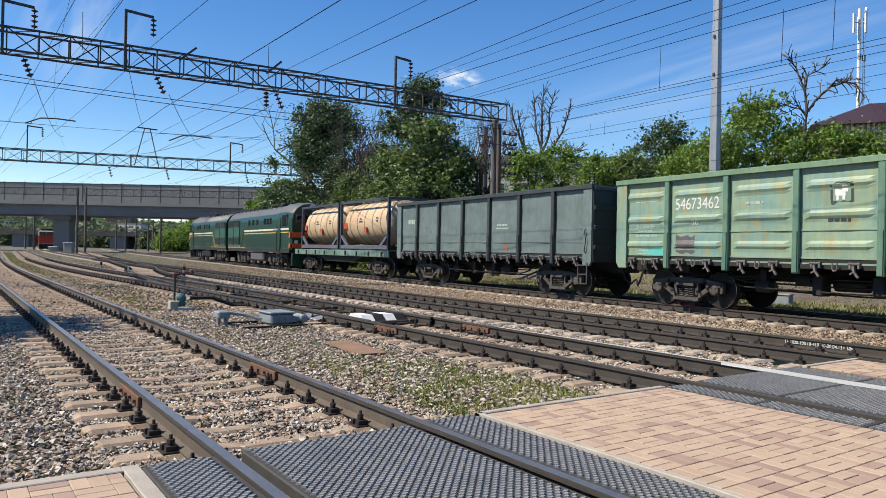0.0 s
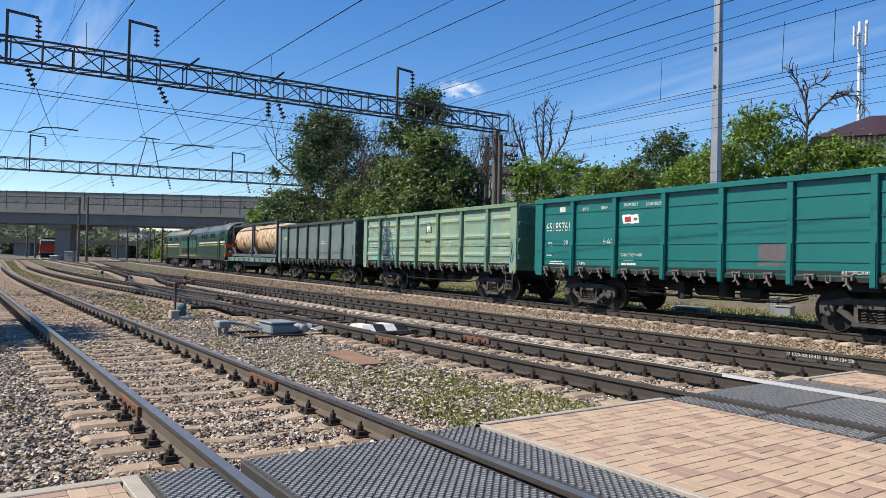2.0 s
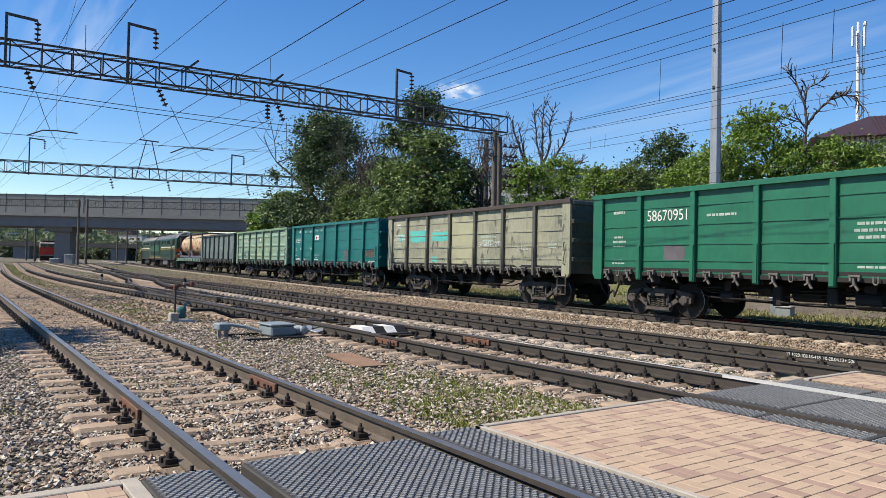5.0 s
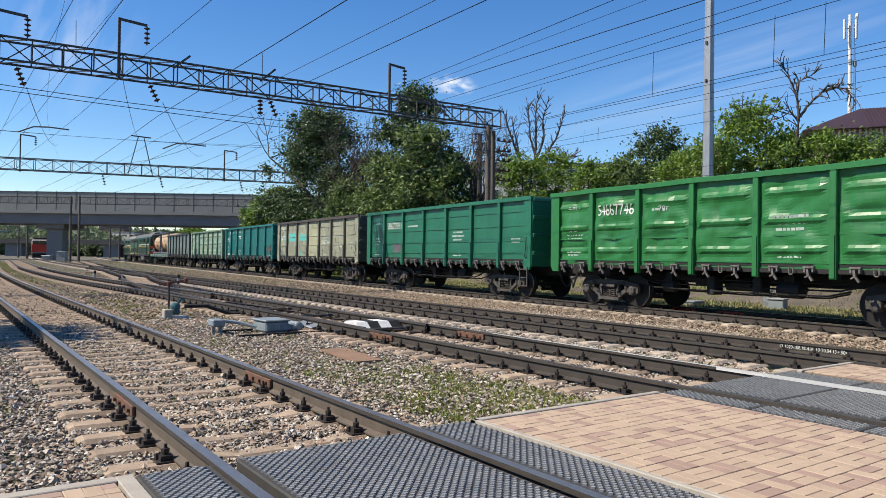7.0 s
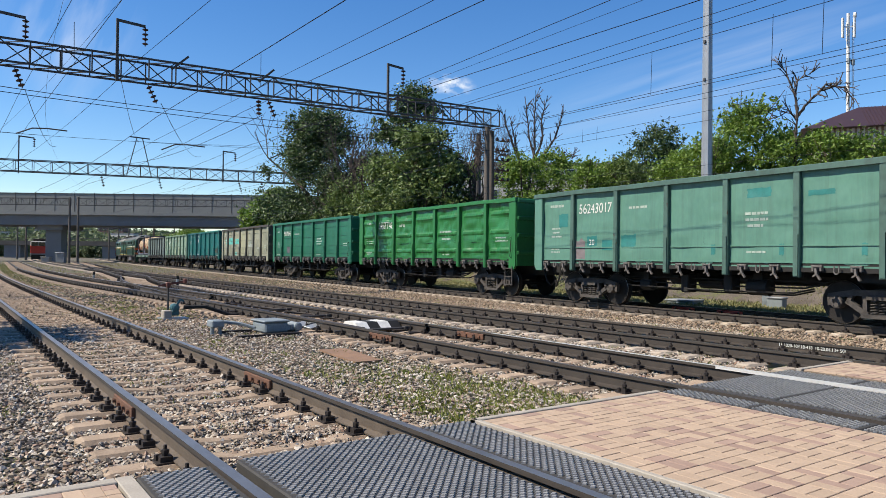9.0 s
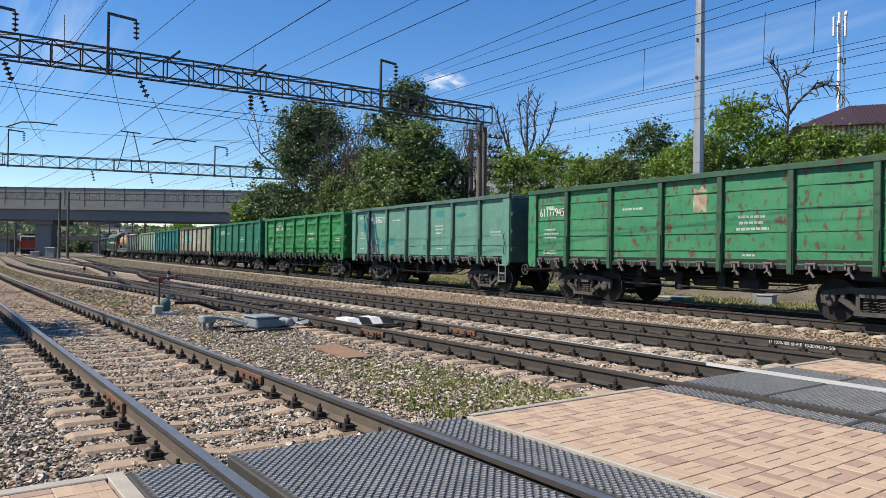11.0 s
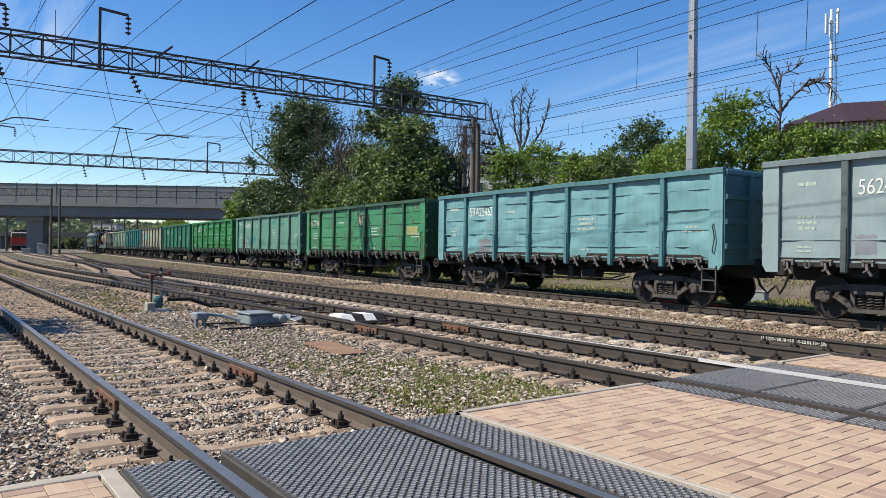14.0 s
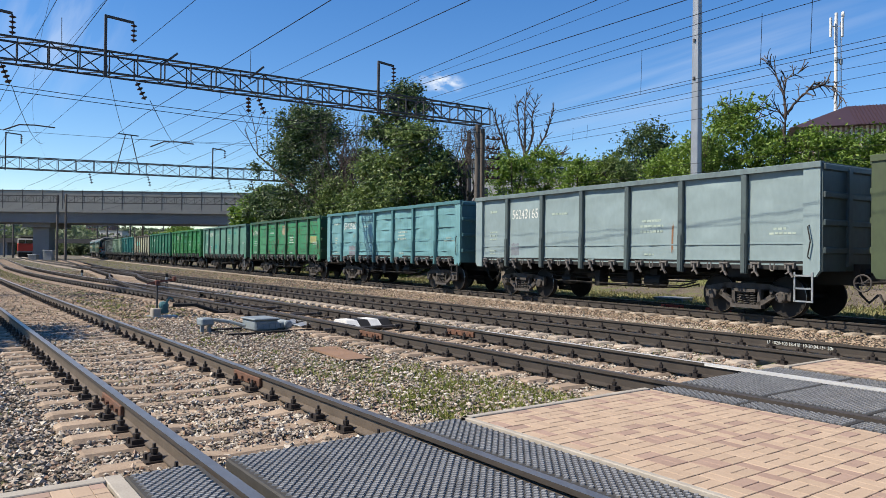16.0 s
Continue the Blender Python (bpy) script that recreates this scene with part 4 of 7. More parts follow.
def tank_container(parent, yc):
    """A twenty-foot tank container; its frame and tank ride on the flat wagon as parts of the moving load."""
    t = new("tank_container")
    t.parent = parent
    t.matrix_basis = pose(0, yc, 1.31)
    tagged(t, "cream tank container in a dark steel frame")
    bm = bmesh.new()
    turned(bm, (0, -2.92, 1.42), (0, 1, 0), [(0, 0.3), (0.06, 0.7), (0.2, 1.0), (0.38, 1.10), (5.46, 1.10), (5.64, 1.0), (5.78, 0.7), (5.84, 0.3)], 36)
    part("tank", bm, M_CREAM, t, "rust-streaked cream tank", smooth=True)
    for y in (-1.9, -0.95, 0, 0.95, 1.9):
        bm = bmesh.new()
        pts = [(1.115 * math.cos(a), y, 1.42 + 1.115 * math.sin(a)) for a in np.linspace(0, 2 * math.pi, 37)]
        tube(bm, pts, 0.016, 4)
        part("hoop", bm, M_CREAM, t)
    for sx in (-1, 1):
        for sy in (-1, 1):
            bm = bmesh.new()
            box(bm, sx * 1.15 - 0.07, sx * 1.15 + 0.07, sy * 2.96 - 0.07, sy * 2.96 + 0.07, 0, 2.6, 0.01)
            part("corner_post", bm, M_FRAME_BLUE, t)
            bm = bmesh.new()
            beam(bm, (sx * 1.15, sy * 2.9, 0.75), (sx * 1.15, sy * 2.05, 0.2), 0.10, 0.14)
            part("brace", bm, M_TANK_RAIL, t)
        bm = bmesh.new()
        box(bm, sx * 1.15 - 0.06, sx * 1.15 + 0.06, -2.9, 2.9, 0.05, 0.26, 0.01)
        part("bottom_rail", bm, M_TANK_RAIL, t)
        bm = bmesh.new()
        box(bm, sx * 1.15 - 0.05, sx * 1.15 + 0.05, -2.9, 2.9, 2.49, 2.6)
        part("top_rail", bm, M_FRAME_BLUE, t)
    for sy in (-1, 1):
        for z in (0.1, 2.54):
            bm = bmesh.new()
            box(bm, -1.1, 1.1, sy * 2.96 - 0.06, sy * 2.96 + 0.06, z - 0.06, z + 0.06)
            part("cross_rail", bm, M_FRAME_BLUE, t)
    bm = bmesh.new()
    box(bm, -0.25, 0.25, -2.3, 2.3, 2.53, 2.57)
    part("walkway", bm, M_FRAME_BLUE, t)
    bm = bmesh.new()
    turned(bm, (0, 0.4, 2.45), (0, 0, 1), [(0, 0.3), (0.16, 0.3), (0.18, 0.25)], 16)
    part("manhole", bm, M_FRAME_BLUE, t)
    for y, z, col in ((2.45, 1.15, (0.5, 0.06, 0.03)), (-0.15, 0.9, (0.45, 0.09, 0.04))):
        bm = bmesh.new()
        box(bm, -1.135, -1.10, y - 0.18, y + 0.18, z, z + 0.3)
        part("hazard_plate", bm, material("hazard_paint", col), t)
    rng = random.Random(int(yc * 10))
    for y in (0.7, -1.3):
        bars(t, y, 1.6, 2, 0.5, 0.08, M_FRAME_BLUE, -1.118, rng)
    return t


fw = flat_wagon()
for yc in (3.15, -3.15):
    tank_container(fw, yc)
TRAIN.append((fw, 7.84))

M_LOCO = paint("paint_loco", (0.009, 0.075, 0.042), (0.007, 0.055, 0.032), (0.03, 0.05, 0.035), 0.68, rough=0.38)
M_LOCO_LT = paint("paint_loco_light", (0.035, 0.16, 0.10), (0.025, 0.12, 0.075), DARK, 0.70)
M_ROOF = material("loco_roof", (0.11, 0.12, 0.12), (0.075, 0.08, 0.08), 0.6, 0.1, 1.5, 20, 0.2)
M_CREAMSTRIPE = material("stripe_cream", (0.68, 0.66, 0.52), None, 0.5)
M_YELLOW = material("stripe_yellow", (0.55, 0.36, 0.06), None, 0.5)
M_ORANGE = material("stripe_orange", (0.85, 0.13, 0.02), None, 0.45)
M_GLASS = material("dark_glass", (0.012, 0.015, 0.018), None, 0.08, 0.0, 4, 30, 0)


def loco_section():
    """One section of a diesel locomotive, cab at -y."""
    w = thing("diesel_locomotive", "dark green diesel locomotive section with cream and orange stripes", "locomotive", "locomotive sections")
    L = 8.1
    prof = [(-1.50, 1.25), (-1.52, 3.25), (-1.42, 3.62), (-1.15, 3.98), (-0.7, 4.22), (0, 4.30), (0.7, 4.22), (1.15, 3.98), (1.42, 3.62), (1.52, 3.25), (1.50, 1.25)]
    stations = [(-8.25, 0.90, 0.985), (-8.0, 0.97, 1.0), (-7.2, 1.0, 1.03), (-5.6, 1.0, 1.03), (-5.2, 1.0, 1.0), (L, 1.0, 1.0)]
    bm = bmesh.new()
    rings = [[bm.verts.new((x * sx, y, 1.25 + (z - 1.25) * sz)) for x, z in prof] for y, sx, sz in stations]
    for r0, r1 in zip(rings, rings[1:]):
        for k in range(len(prof) - 1):
            f = bm.faces.new((r0[k], r0[k + 1], r1[k + 1], r1[k]))
            f.material_index = 1 if 2 <= k <= 7 else 0
            f.smooth = 2 <= k <= 7
    for r in (rings[0], rings[-1][::-1]):
        bm.faces.new(r)
    part("body_shell", bm, [M_LOCO, M_ROOF], w)
    bm = bmesh.new()
    box(bm, -1.5, 1.5, -8.1, 8.1, 1.02, 1.25)
    part("frame", bm, M_BLACK, w)
    for z, h, m, y0, y1 in ((2.58, 0.06, M_CREAMSTRIPE, -8.0, 2.9), (2.36, 0.035, M_YELLOW, -8.0, 2.9), (1.30, 0.025, M_YELLOW, 2.5, 8.0), (1.42, 0.04, M_CREAMSTRIPE, 4.2, 8.0)):
        for s in (-1, 1):
            bm = bmesh.new()
            box(bm, *sorted((s * 1.52, s * 1.50 + s * 0.028)), y0, y1, z - h, z + h)
            part("stripe", bm, m, w)
    for s in (-1, 1):
        bm = bmesh.new()
        beam(bm, (s * 1.522, 2.9, 2.56), (s * 1.522, 4.0, 1.30), 0.02, 0.06, (1, 0, 0))
        part("stripe", bm, M_YELLOW, w)
        for y in (0.4, -0.7, 1.5, -2.6, -3.3, -4.0):
            bm = bmesh.new()
            box(bm, *sorted((s * 1.50, s * 1.545)), y - 0.2, y + 0.2, 2.98, 3.38, 0.05)
            part("side_window", bm, M_GLASS, w)
        bm = bmesh.new()
        box(bm, *sorted((s * 1.46, s * 1.56)), -7.6, -6.7, 2.80, 3.55, 0.04)
        part("cab_window", bm, M_GLASS, w)
        bm = bmesh.new()
        box(bm, *sorted((s * 1.50, s * 1.55)), -6.3, -5.7, 1.3, 3.4, 0.02)
        part("door", bm, M_LOCO, w)
        for y in (-6.35, -5.65):
            bm = bmesh.new()
            tube(bm, [(s * 1.58, y, 1.0), (s * 1.58, y, 2.9)], 0.018, 5)
            part("handrail", bm, M_BLACK, w)
        # radiator louvres
        for k, (y0, y1) in enumerate(((4.3, 5.9), (6.1, 7.9))):
            bm = bmesh.new()
            box(bm, *sorted((s * 1.50, s * 1.57)), y0, y1, 1.42, 3.45, 0.02)
            lp = part("radiator_panel", bm, M_LOCO_LT, w)
            for zz in (1.6, 2.95):
                for q in range(6):
                    bm = bmesh.new()
                    box(bm, *sorted((s * 1.565, s * 1.60)), y0 + 0.08, y1 - 0.08, zz + q * 0.09, zz + q * 0.09 + 0.05)
                    part("louvre", bm, M_BLACK, lp)
        for q in range(7):
            bm = bmesh.new()
            box(bm, *sorted((s * 1.50, s * 1.532)), -5.3, 2.6, 1.45 + q * 0.12, 1.47 + q * 0.12)
            part("body_groove", bm, M_LOCO, w)
        bm = bmesh.new()
        box(bm, *sorted((s * 0.9, s * 1.42)), -1.9, 1.4, 0.35, 1.05, 0.12)
        part("fuel_tank", bm, M_BLACK if s > 0 else M_PATCH_GREY, w)
        bm = bmesh.new()
        for z in (0.4, 0.7, 1.0):
            box(bm, *sorted((s * 1.3, s * 1.52)), -6.4, -5.6, z - 0.02, z + 0.02)
        for y in (-6.4, -5.6):
            box(bm, *sorted((s * 1.46, s * 1.5)), y - 0.02, y + 0.02, 0.4, 1.1)
        part("cab_steps", bm, M_BLACK, w)
    # cab end
    for z0, z1 in ((2.02, 2.38), (1.36, 1.64)):
        bm = bmesh.new()
        box(bm, -1.36, 1.36, -8.275, -8.24, z0, z1)
        part("warning_stripe", bm, M_ORANGE, w, "bright orange warning stripe")
        for s in (-1, 1):
            bm = bmesh.new()
            box(bm, *sorted((s * 1.40, s * 1.50)), -8.22, -8.0, z0, z1)
            part("warning_stripe", bm, M_ORANGE, w)
    for s in (-1, 1):
        bm = bmesh.new()
        box(bm, s * 0.62 - 0.52, s * 0.62 + 0.52, -8.27, -8.20, 2.95, 3.6, 0.04)
        part("windscreen", bm, M_GLASS, w)
        bm = bmesh.new()
        turned(bm, (s * 1.1, -8.22, 1.75), (0, -1, 0), [(0, 0.13), (0.08, 0.13), (0.09, 0.1)], 12)
        part("buffer_lamp", bm, M_WHITE, w)
    bm = bmesh.new()
    turned(bm, (0, -8.1, 4.05), (0, -1, 0), [(0, 0.22), (0.16, 0.22), (0.17, 0.18)], 14)
    part("headlight", bm, M_WHITE, w)
    for y, r, h in ((-6.4, 0.32, 0.14), (5.0, 0.42, 0.16), (6.9, 0.42, 0.16), (-2.2, 0.25, 0.34)):
        bm = bmesh.new()
        turned(bm, (0.0, y, 4.26), (0, 0, 1), [(0, r * 1.1), (h * 0.7, r * 1.1), (h, r * 0.85)], 14)
        part("roof_vent", bm, M_BLACK, w)
    for s in (-1, 1):
        for k in range(11):
            bm = bmesh.new()
            tube(bm, [(s * 0.9, -4.5 + k * 1.15, 4.10), (s * 0.9, -4.5 + k * 1.15, 4.36)], 0.02, 4)
            part("roof_rail_post", bm, M_BLACK, w)
        bm = bmesh.new()
        tube(bm, [(s * 0.9, -4.5, 4.36), (s * 0.9, 7.0, 4.36)], 0.02, 4)
        part("roof_rail", bm, M_BLACK, w)
    for e in (-1, 1):
        bm = bmesh.new()
        box(bm, -0.17, 0.17, e * 8.32 - 0.18, e * 8.32 + 0.13, 0.84, 1.24, 0.04)
        part("coupler", bm, M_BLACK, w)
    bm = bmesh.new()
    box(bm, -1.35, 1.35, -8.28, -8.12, 0.2, 1.02, 0.03)
    part("snow_plough", bm, M_LOCO, w)
    for y in (-4.3, 4.3):
        bogie(w, y, (-1.85, 0.0, 1.85))
        for s in (-1, 1):
            bm = bmesh.new()
            box(bm, *sorted((s * 0.98, s * 1.12)), y - 2.3, y + 2.3, 0.62, 0.90, 0.03)
            for dy in (-1.4, -0.45, 0.45, 1.4):
                box(bm, *sorted((s * 1.0, s * 1.2)), y + dy - 0.16, y + dy + 0.16, 0.3, 0.8, 0.03)
            part("bogie_frame", bm, M_BOGIE, w)
    return w


loco = loco_section()
TRAIN.append((loco, 15.15 + 8.48))


def copy_with_wheels(ob):
    made = copy_thing(ob, Matrix())
    fresh = [o for o in made.children if o.name.startswith("wheelset")]
    for o in fresh:
        SPINNING.append((o, o.matrix_basis.translation.y))
    return made


front = copy_with_wheels(loco)
TRAIN.append((front, 15.15 + 8.48 * 3))

TURNED = {front}
# ---- level crossing ----
M_TREADPLATE = material("tread_plate", (0.33, 0.324, 0.313), (0.22, 0.215, 0.208), 0.36, 0.0, 5, 40, 0.2, 0.002, spots=(0.26, 0.22, 0.17), spot_at=0.64, spot_scale=3.0)
# darker than the lozenges: the shade of the gaps is put into this colour
M_GROOVE = material("groove_shade_rubber", (0.050, 0.048, 0.045), (0.030, 0.029, 0.027), 0.8, 0.0, 5, 40, 0.3, 0.002)
M_PAVER = material("clay_paver", (0.475, 0.355, 0.255), (0.405, 0.298, 0.210), 0.85, 0, 6, 90, 0.35, 0.002, per_object=0.07)
M_PAVER_ROSE = material("rose_paver", (0.375, 0.262, 0.202), (0.315, 0.215, 0.165), 0.85, 0, 6, 90, 0.35, 0.002, per_object=0.08)
M_JOINT = material("joint_sand", (0.24, 0.19, 0.145), (0.16, 0.125, 0.10), 0.95, 0, 8, 90, 0.5)
M_KERB = material("kerb_concrete", (0.42, 0.385, 0.33), (0.31, 0.28, 0.24), 0.9, 0, 5, 70, 0.4, 0.004)


def tread_slab(name, x0, x1, y0, y1, top, parent):
    """A rubber-and-steel crossing slab with rows of raised lozenges."""
    bm = bmesh.new()
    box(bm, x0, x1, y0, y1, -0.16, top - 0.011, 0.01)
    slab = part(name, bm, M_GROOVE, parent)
    verts, faces = [], []
    px, py = 0.060, 0.034
    ny, nx = int((y1 - max(y0, 1.0) - 0.04) / py), int((x1 - x0 - 0.04) / px)
    for j in range(ny):
        for i in range(nx):
            cx = x0 + 0.03 + (i + (0.5 if j % 2 else 0)) * px + px * 0.4
            cy = y1 - 0.03 - j * py
            if cx + px * 0.5 > x1:
                continue
            b = len(verts)
            a, c = px * 0.50, py * 0.48
            verts += [(cx - a, cy, top - 0.012), (cx, cy - c, top - 0.012), (cx + a, cy, top - 0.012), (cx, cy + c, top - 0.012),
                      (cx - a * 0.78, cy, top), (cx, cy - c * 0.74, top), (cx + a * 0.78, cy, top), (cx, cy + c * 0.74, top)]
            faces += [(b + 4, b + 5, b + 6, b + 7), (b, b + 1, b + 5, b + 4), (b + 1, b + 2, b + 6, b + 5), (b + 2, b + 3, b + 7, b + 6), (b + 3, b, b + 4, b + 7)]
    ob = part("lozenges", raw_mesh(verts, faces, M_TREADPLATE), None, slab)
    tagged(ob, kind="stuff")
    return slab


crossing = thing("level_crossing", "pedestrian level crossing with dark tread slabs between the rails", "level crossing", kind="structure")
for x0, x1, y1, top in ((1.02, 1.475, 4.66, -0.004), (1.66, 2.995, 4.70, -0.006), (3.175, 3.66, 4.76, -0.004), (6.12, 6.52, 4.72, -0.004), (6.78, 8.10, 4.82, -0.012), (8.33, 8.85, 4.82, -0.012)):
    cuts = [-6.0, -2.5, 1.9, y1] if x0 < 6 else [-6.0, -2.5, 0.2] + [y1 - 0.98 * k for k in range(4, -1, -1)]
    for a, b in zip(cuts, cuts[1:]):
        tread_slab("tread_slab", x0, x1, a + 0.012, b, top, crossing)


def paving(name, x0, x1, y0, y1, label, singles):
    """Clay pavers in basket weave: pairs laid across and along the walkway by turns."""
    pv = thing(name, label, "pavement", kind="structure")
    bm = bmesh.new()
    box(bm, x0, x1, y0, y1, -0.2, -0.012)
    part("bedding", bm, M_JOINT, pv)
    meshes = []
    for m in (M_PAVER, M_PAVER_ROSE):
        bm = bmesh.new()
        box(bm, -0.0985, 0.0985, -0.0465, 0.0465, -0.06, 0, 0.003)
        meshes.append(mesh_of(bm, m))
    rng = random.Random(5)
    n = 0
    rest = [[], []]
    for j in range(int((y1 - y0) / 0.2)):
        for i in range(int((x1 - x0) / 0.2 + 0.6)):
            cx, cy = x0 + 0.1 + 0.2 * i, y1 - 0.1 - 0.2 * j
            for e in (-0.05, 0.05):
                across = (i + j) % 2 == 0
                x, y = (cx, cy + e) if across else (cx + e, cy)
                half = 0.1 if across else 0.05
                if x - half > x1 - 0.03:
                    continue
                fit = min(1.0, (x1 - x + half) / (2 * half))
                k = 1 if rng.random() < 0.22 else 0
                m = pose(x - half * (1 - fit), y, rng.uniform(-0.0015, 0.001), rng.uniform(-0.25, 0.25), rng.uniform(-0.2, 0.2), rng.uniform(-0.4, 0.4) + (0 if across else 90)) @ Matrix.Diagonal((fit if across else 0.965, 1 if across else 1.065 * fit, 1, 1))
                if n < singles:
                    part("paver", meshes[k], None, pv, at=m)
                    n += 1
                else:
                    rest[k].append(m)
    for k in (0, 1):
        if rest[k]:
            merged(meshes[k], rest[k], "far_pavers", pv)
    return pv


paving("pavement", 3.74, 6.08, -6.0, 4.66, "tan and rose clay paving between the tracks", 300)
paving("pavement", -4.0, 0.88, -6.0, 4.55, "tan clay paving beside the kerb", 60)
paving("pavement", 8.88, 10.15, -6.0, 4.66, "tan clay paving beyond the second track", 40)
for x0, x1, y0, y1 in ((0.90, 1.0, -6, 4.66), (-4.0, 0.9, 4.56, 4.66), (3.68, 3.73, -6, 4.75), (3.68, 6.10, 4.68, 4.75), (8.86, 10.2, 4.68, 4.75)):
    bm = bmesh.new()
    box(bm, x0, x1, y0, y1, -0.25, 0.004, 0.006)
    single("kerb", bm, M_KERB, "pale concrete edging kerb of the crossing", "kerb", kind="structure")


# ---- rail joints and turnout gear ----
def fishplate(line, side, y, label, mat, parent):
    bm = bmesh.new()
    x = line(y) + side * 0.797
    for s in (-1, 1):
        box(bm, x + s * 0.03 - 0.018, x + s * 0.03 + 0.018, y - 0.4, y + 0.4, -0.145, -0.045, 0.006)
        for k in range(4):
            turned(bm, (x + s * 0.045, y - 0.3 + k * 0.2, -0.095), (s, 0, 0), [(0, 0.022), (0.03, 0.022)], 6)
    return part("fishplate", bm, mat, parent, label)


fishplate(line_a, -1, 7.35, "rusty fishplate", M_PLATE_RUST, track_a)
fishplate(line_a, 1, 8.05, "rusty fishplate", M_PLATE_RUST, track_a)
fishplate(line_b, -1, 11.2, "rusty fishplate", M_PLATE_RUST, track_b)
fishplate(line_b, 1, 10.6, "rusty fishplate", M_PLATE_RUST, track_b)
fishplate(line_d, -1, 6.0, "rusty fishplate", M_PLATE_RUST, track_d)
fishplate(line_d, 1, 11.6, "red-painted fishplate", material("red_paint", (0.45, 0.04, 0.03), (0.30, 0.05, 0.04), 0.6), track_d)
fishplate(line_d, 1, 13.2, "red-painted fishplate", bpy.data.materials["red_paint"], track_d)
for s, y0, y1 in ((-1, 12.0, 22.0), (1, 12.0, 22.0)):
    me = rail_mesh(lambda y: line_b(y) - s * 0.07 - s * 0.006 * (y - 12), s * 0.797, y0, y1, 1.0, M_RAIL_DULL)
    part("switch_blade", me, None, track_b)
# slide plates under the blades, and the rods that tie them together
for k in range(20):
    y = 12.2 + k * 0.56
    for s in (-1, 1):
        bm = bmesh.new()
        x = line_b(y) + s * 0.797
        box(bm, *sorted((x + s * 0.09, x - s * 0.42)), y - 0.09, y + 0.09, -0.19, -0.165, 0.004)
        part("slide_plate", bm, M_IRON, track_b)
for y in (12.6, 13.9, 16.2, 18.6):
    bm = bmesh.new()
    x = line_b(y)
    tube(bm, [(x - 1.05, y, -0.12), (x + 0.85, y, -0.12)], 0.026, 6)
    for e in (-0.62, 0.62):
        box(bm, x + e - 0.07, x + e + 0.07, y - 0.05, y + 0.05, -0.15, -0.085, 0.01)
    part("stretcher_bar", bm, M_STEEL, track_b)
for s, y0, y1 in ((1, 25.0, 31.0), (-1, 26.0, 31.5)):
    part("check_rail", rail_mesh(line_b, s * 0.68, y0, y1, 1.0, M_RAIL_DULL), None, track_b)
# painted mark on the web of a rail
lettering("13-1020-108.18-418610-20.04.13+ 50м", 0.058, M_LETTER, track_c, 6.70, -0.115, line_c(5) + 0.797 - 0.016, "rail_mark", 1.14)

M_BOXGREY = material("machine_grey", (0.27, 0.315, 0.345), (0.19, 0.225, 0.245), 0.55, 0.1, 4, 40, 0.2)


def switch_machine(x, y):
    t = thing("switch_machine", "blue-grey steel point machine beside the rails", "point machine", at=pose(x, y, -0.24, 0, 0, 3))
    bm = bmesh.new()
    box(bm, -0.25, 0.25, -0.32, 0.32, 0.04, 0.25, 0.03)
    part("housing", bm, M_BOXGREY, t)
    bm = bmesh.new()
    box(bm, -0.28, 0.28, -0.35, 0.35, 0.25, 0.29, 0.015)
    part("cover", bm, M_BOXGREY, t)
    bm = bmesh.new()
    box(bm, 0.34, 0.62, -0.2, 0.12, 0.05, 0.19, 0.03)
    turned(bm, (0.52, -0.26, 0.13), (0, 1, 0), [(0, 0.06), (0.02, 0.09), (0.40, 0.09), (0.42, 0.06)], 12)
    part("motor_case", bm, M_BOXGREY, t)
    for k in range(4):
        bm = bmesh.new()
        beam(bm, (-0.20 + k * 0.13, -0.325, 0.13), (-0.10 + k * 0.13, -0.325, 0.13), 0.012, 0.10)
        part("housing_rib", bm, M_BOXGREY, t)
    for x0, x1, y0, y1, tilt in ((0.70, 1.12, -0.34, -0.10, 7), (0.92, 1.45, -0.05, 0.16, -6), (0.66, 0.98, 0.10, 0.34, 10)):
        bm = bmesh.new()
        box(bm, (x0 - x1) / 2, (x1 - x0) / 2, (y0 - y1) / 2, (y1 - y0) / 2, 0, 0.02, 0.005)
        part("rod_cover", bm, M_GALV, t, "pale grey sheet rod cover", at=pose((x0 + x1) / 2, (y0 + y1) / 2, 0.12, tilt, -tilt, tilt * 1.5))
    for y2 in (-0.15, 0.15):
        bm = bmesh.new()
        tube(bm, [(0.7, y2, 0.1), (2.1, y2, 0.08)], 0.03, 6)
        part("throw_rod", bm, M_BOXGREY, t)
    bm = bmesh.new()
    tube(bm, [(-0.36, -0.1, 0.14), (-0.6, 0.1, 0.22), (-0.85, 0.25, 0.26), (-1.0, 0.3, 0.2)], 0.035, 6)
    part("cable_hose", bm, M_BOXGREY, t)
    bm = bmesh.new()
    box(bm, -1.15, -0.9, 0.15, 0.45, 0.16, 0.3, 0.02)
    for dx in (-1.1, -0.95):
        box(bm, dx - 0.03, dx + 0.03, 0.25, 0.31, 0, 0.16)
    part("junction_box", bm, M_BOXGREY, t)
    bm = bmesh.new()
    box(bm, -0.9, 1.1, -0.55, -0.47, -0.02, 0.05)
    box(bm, -0.9, 1.1, 0.47, 0.55, -0.02, 0.05)
    part("mounting_bar", bm, M_IRON, t)
    return t


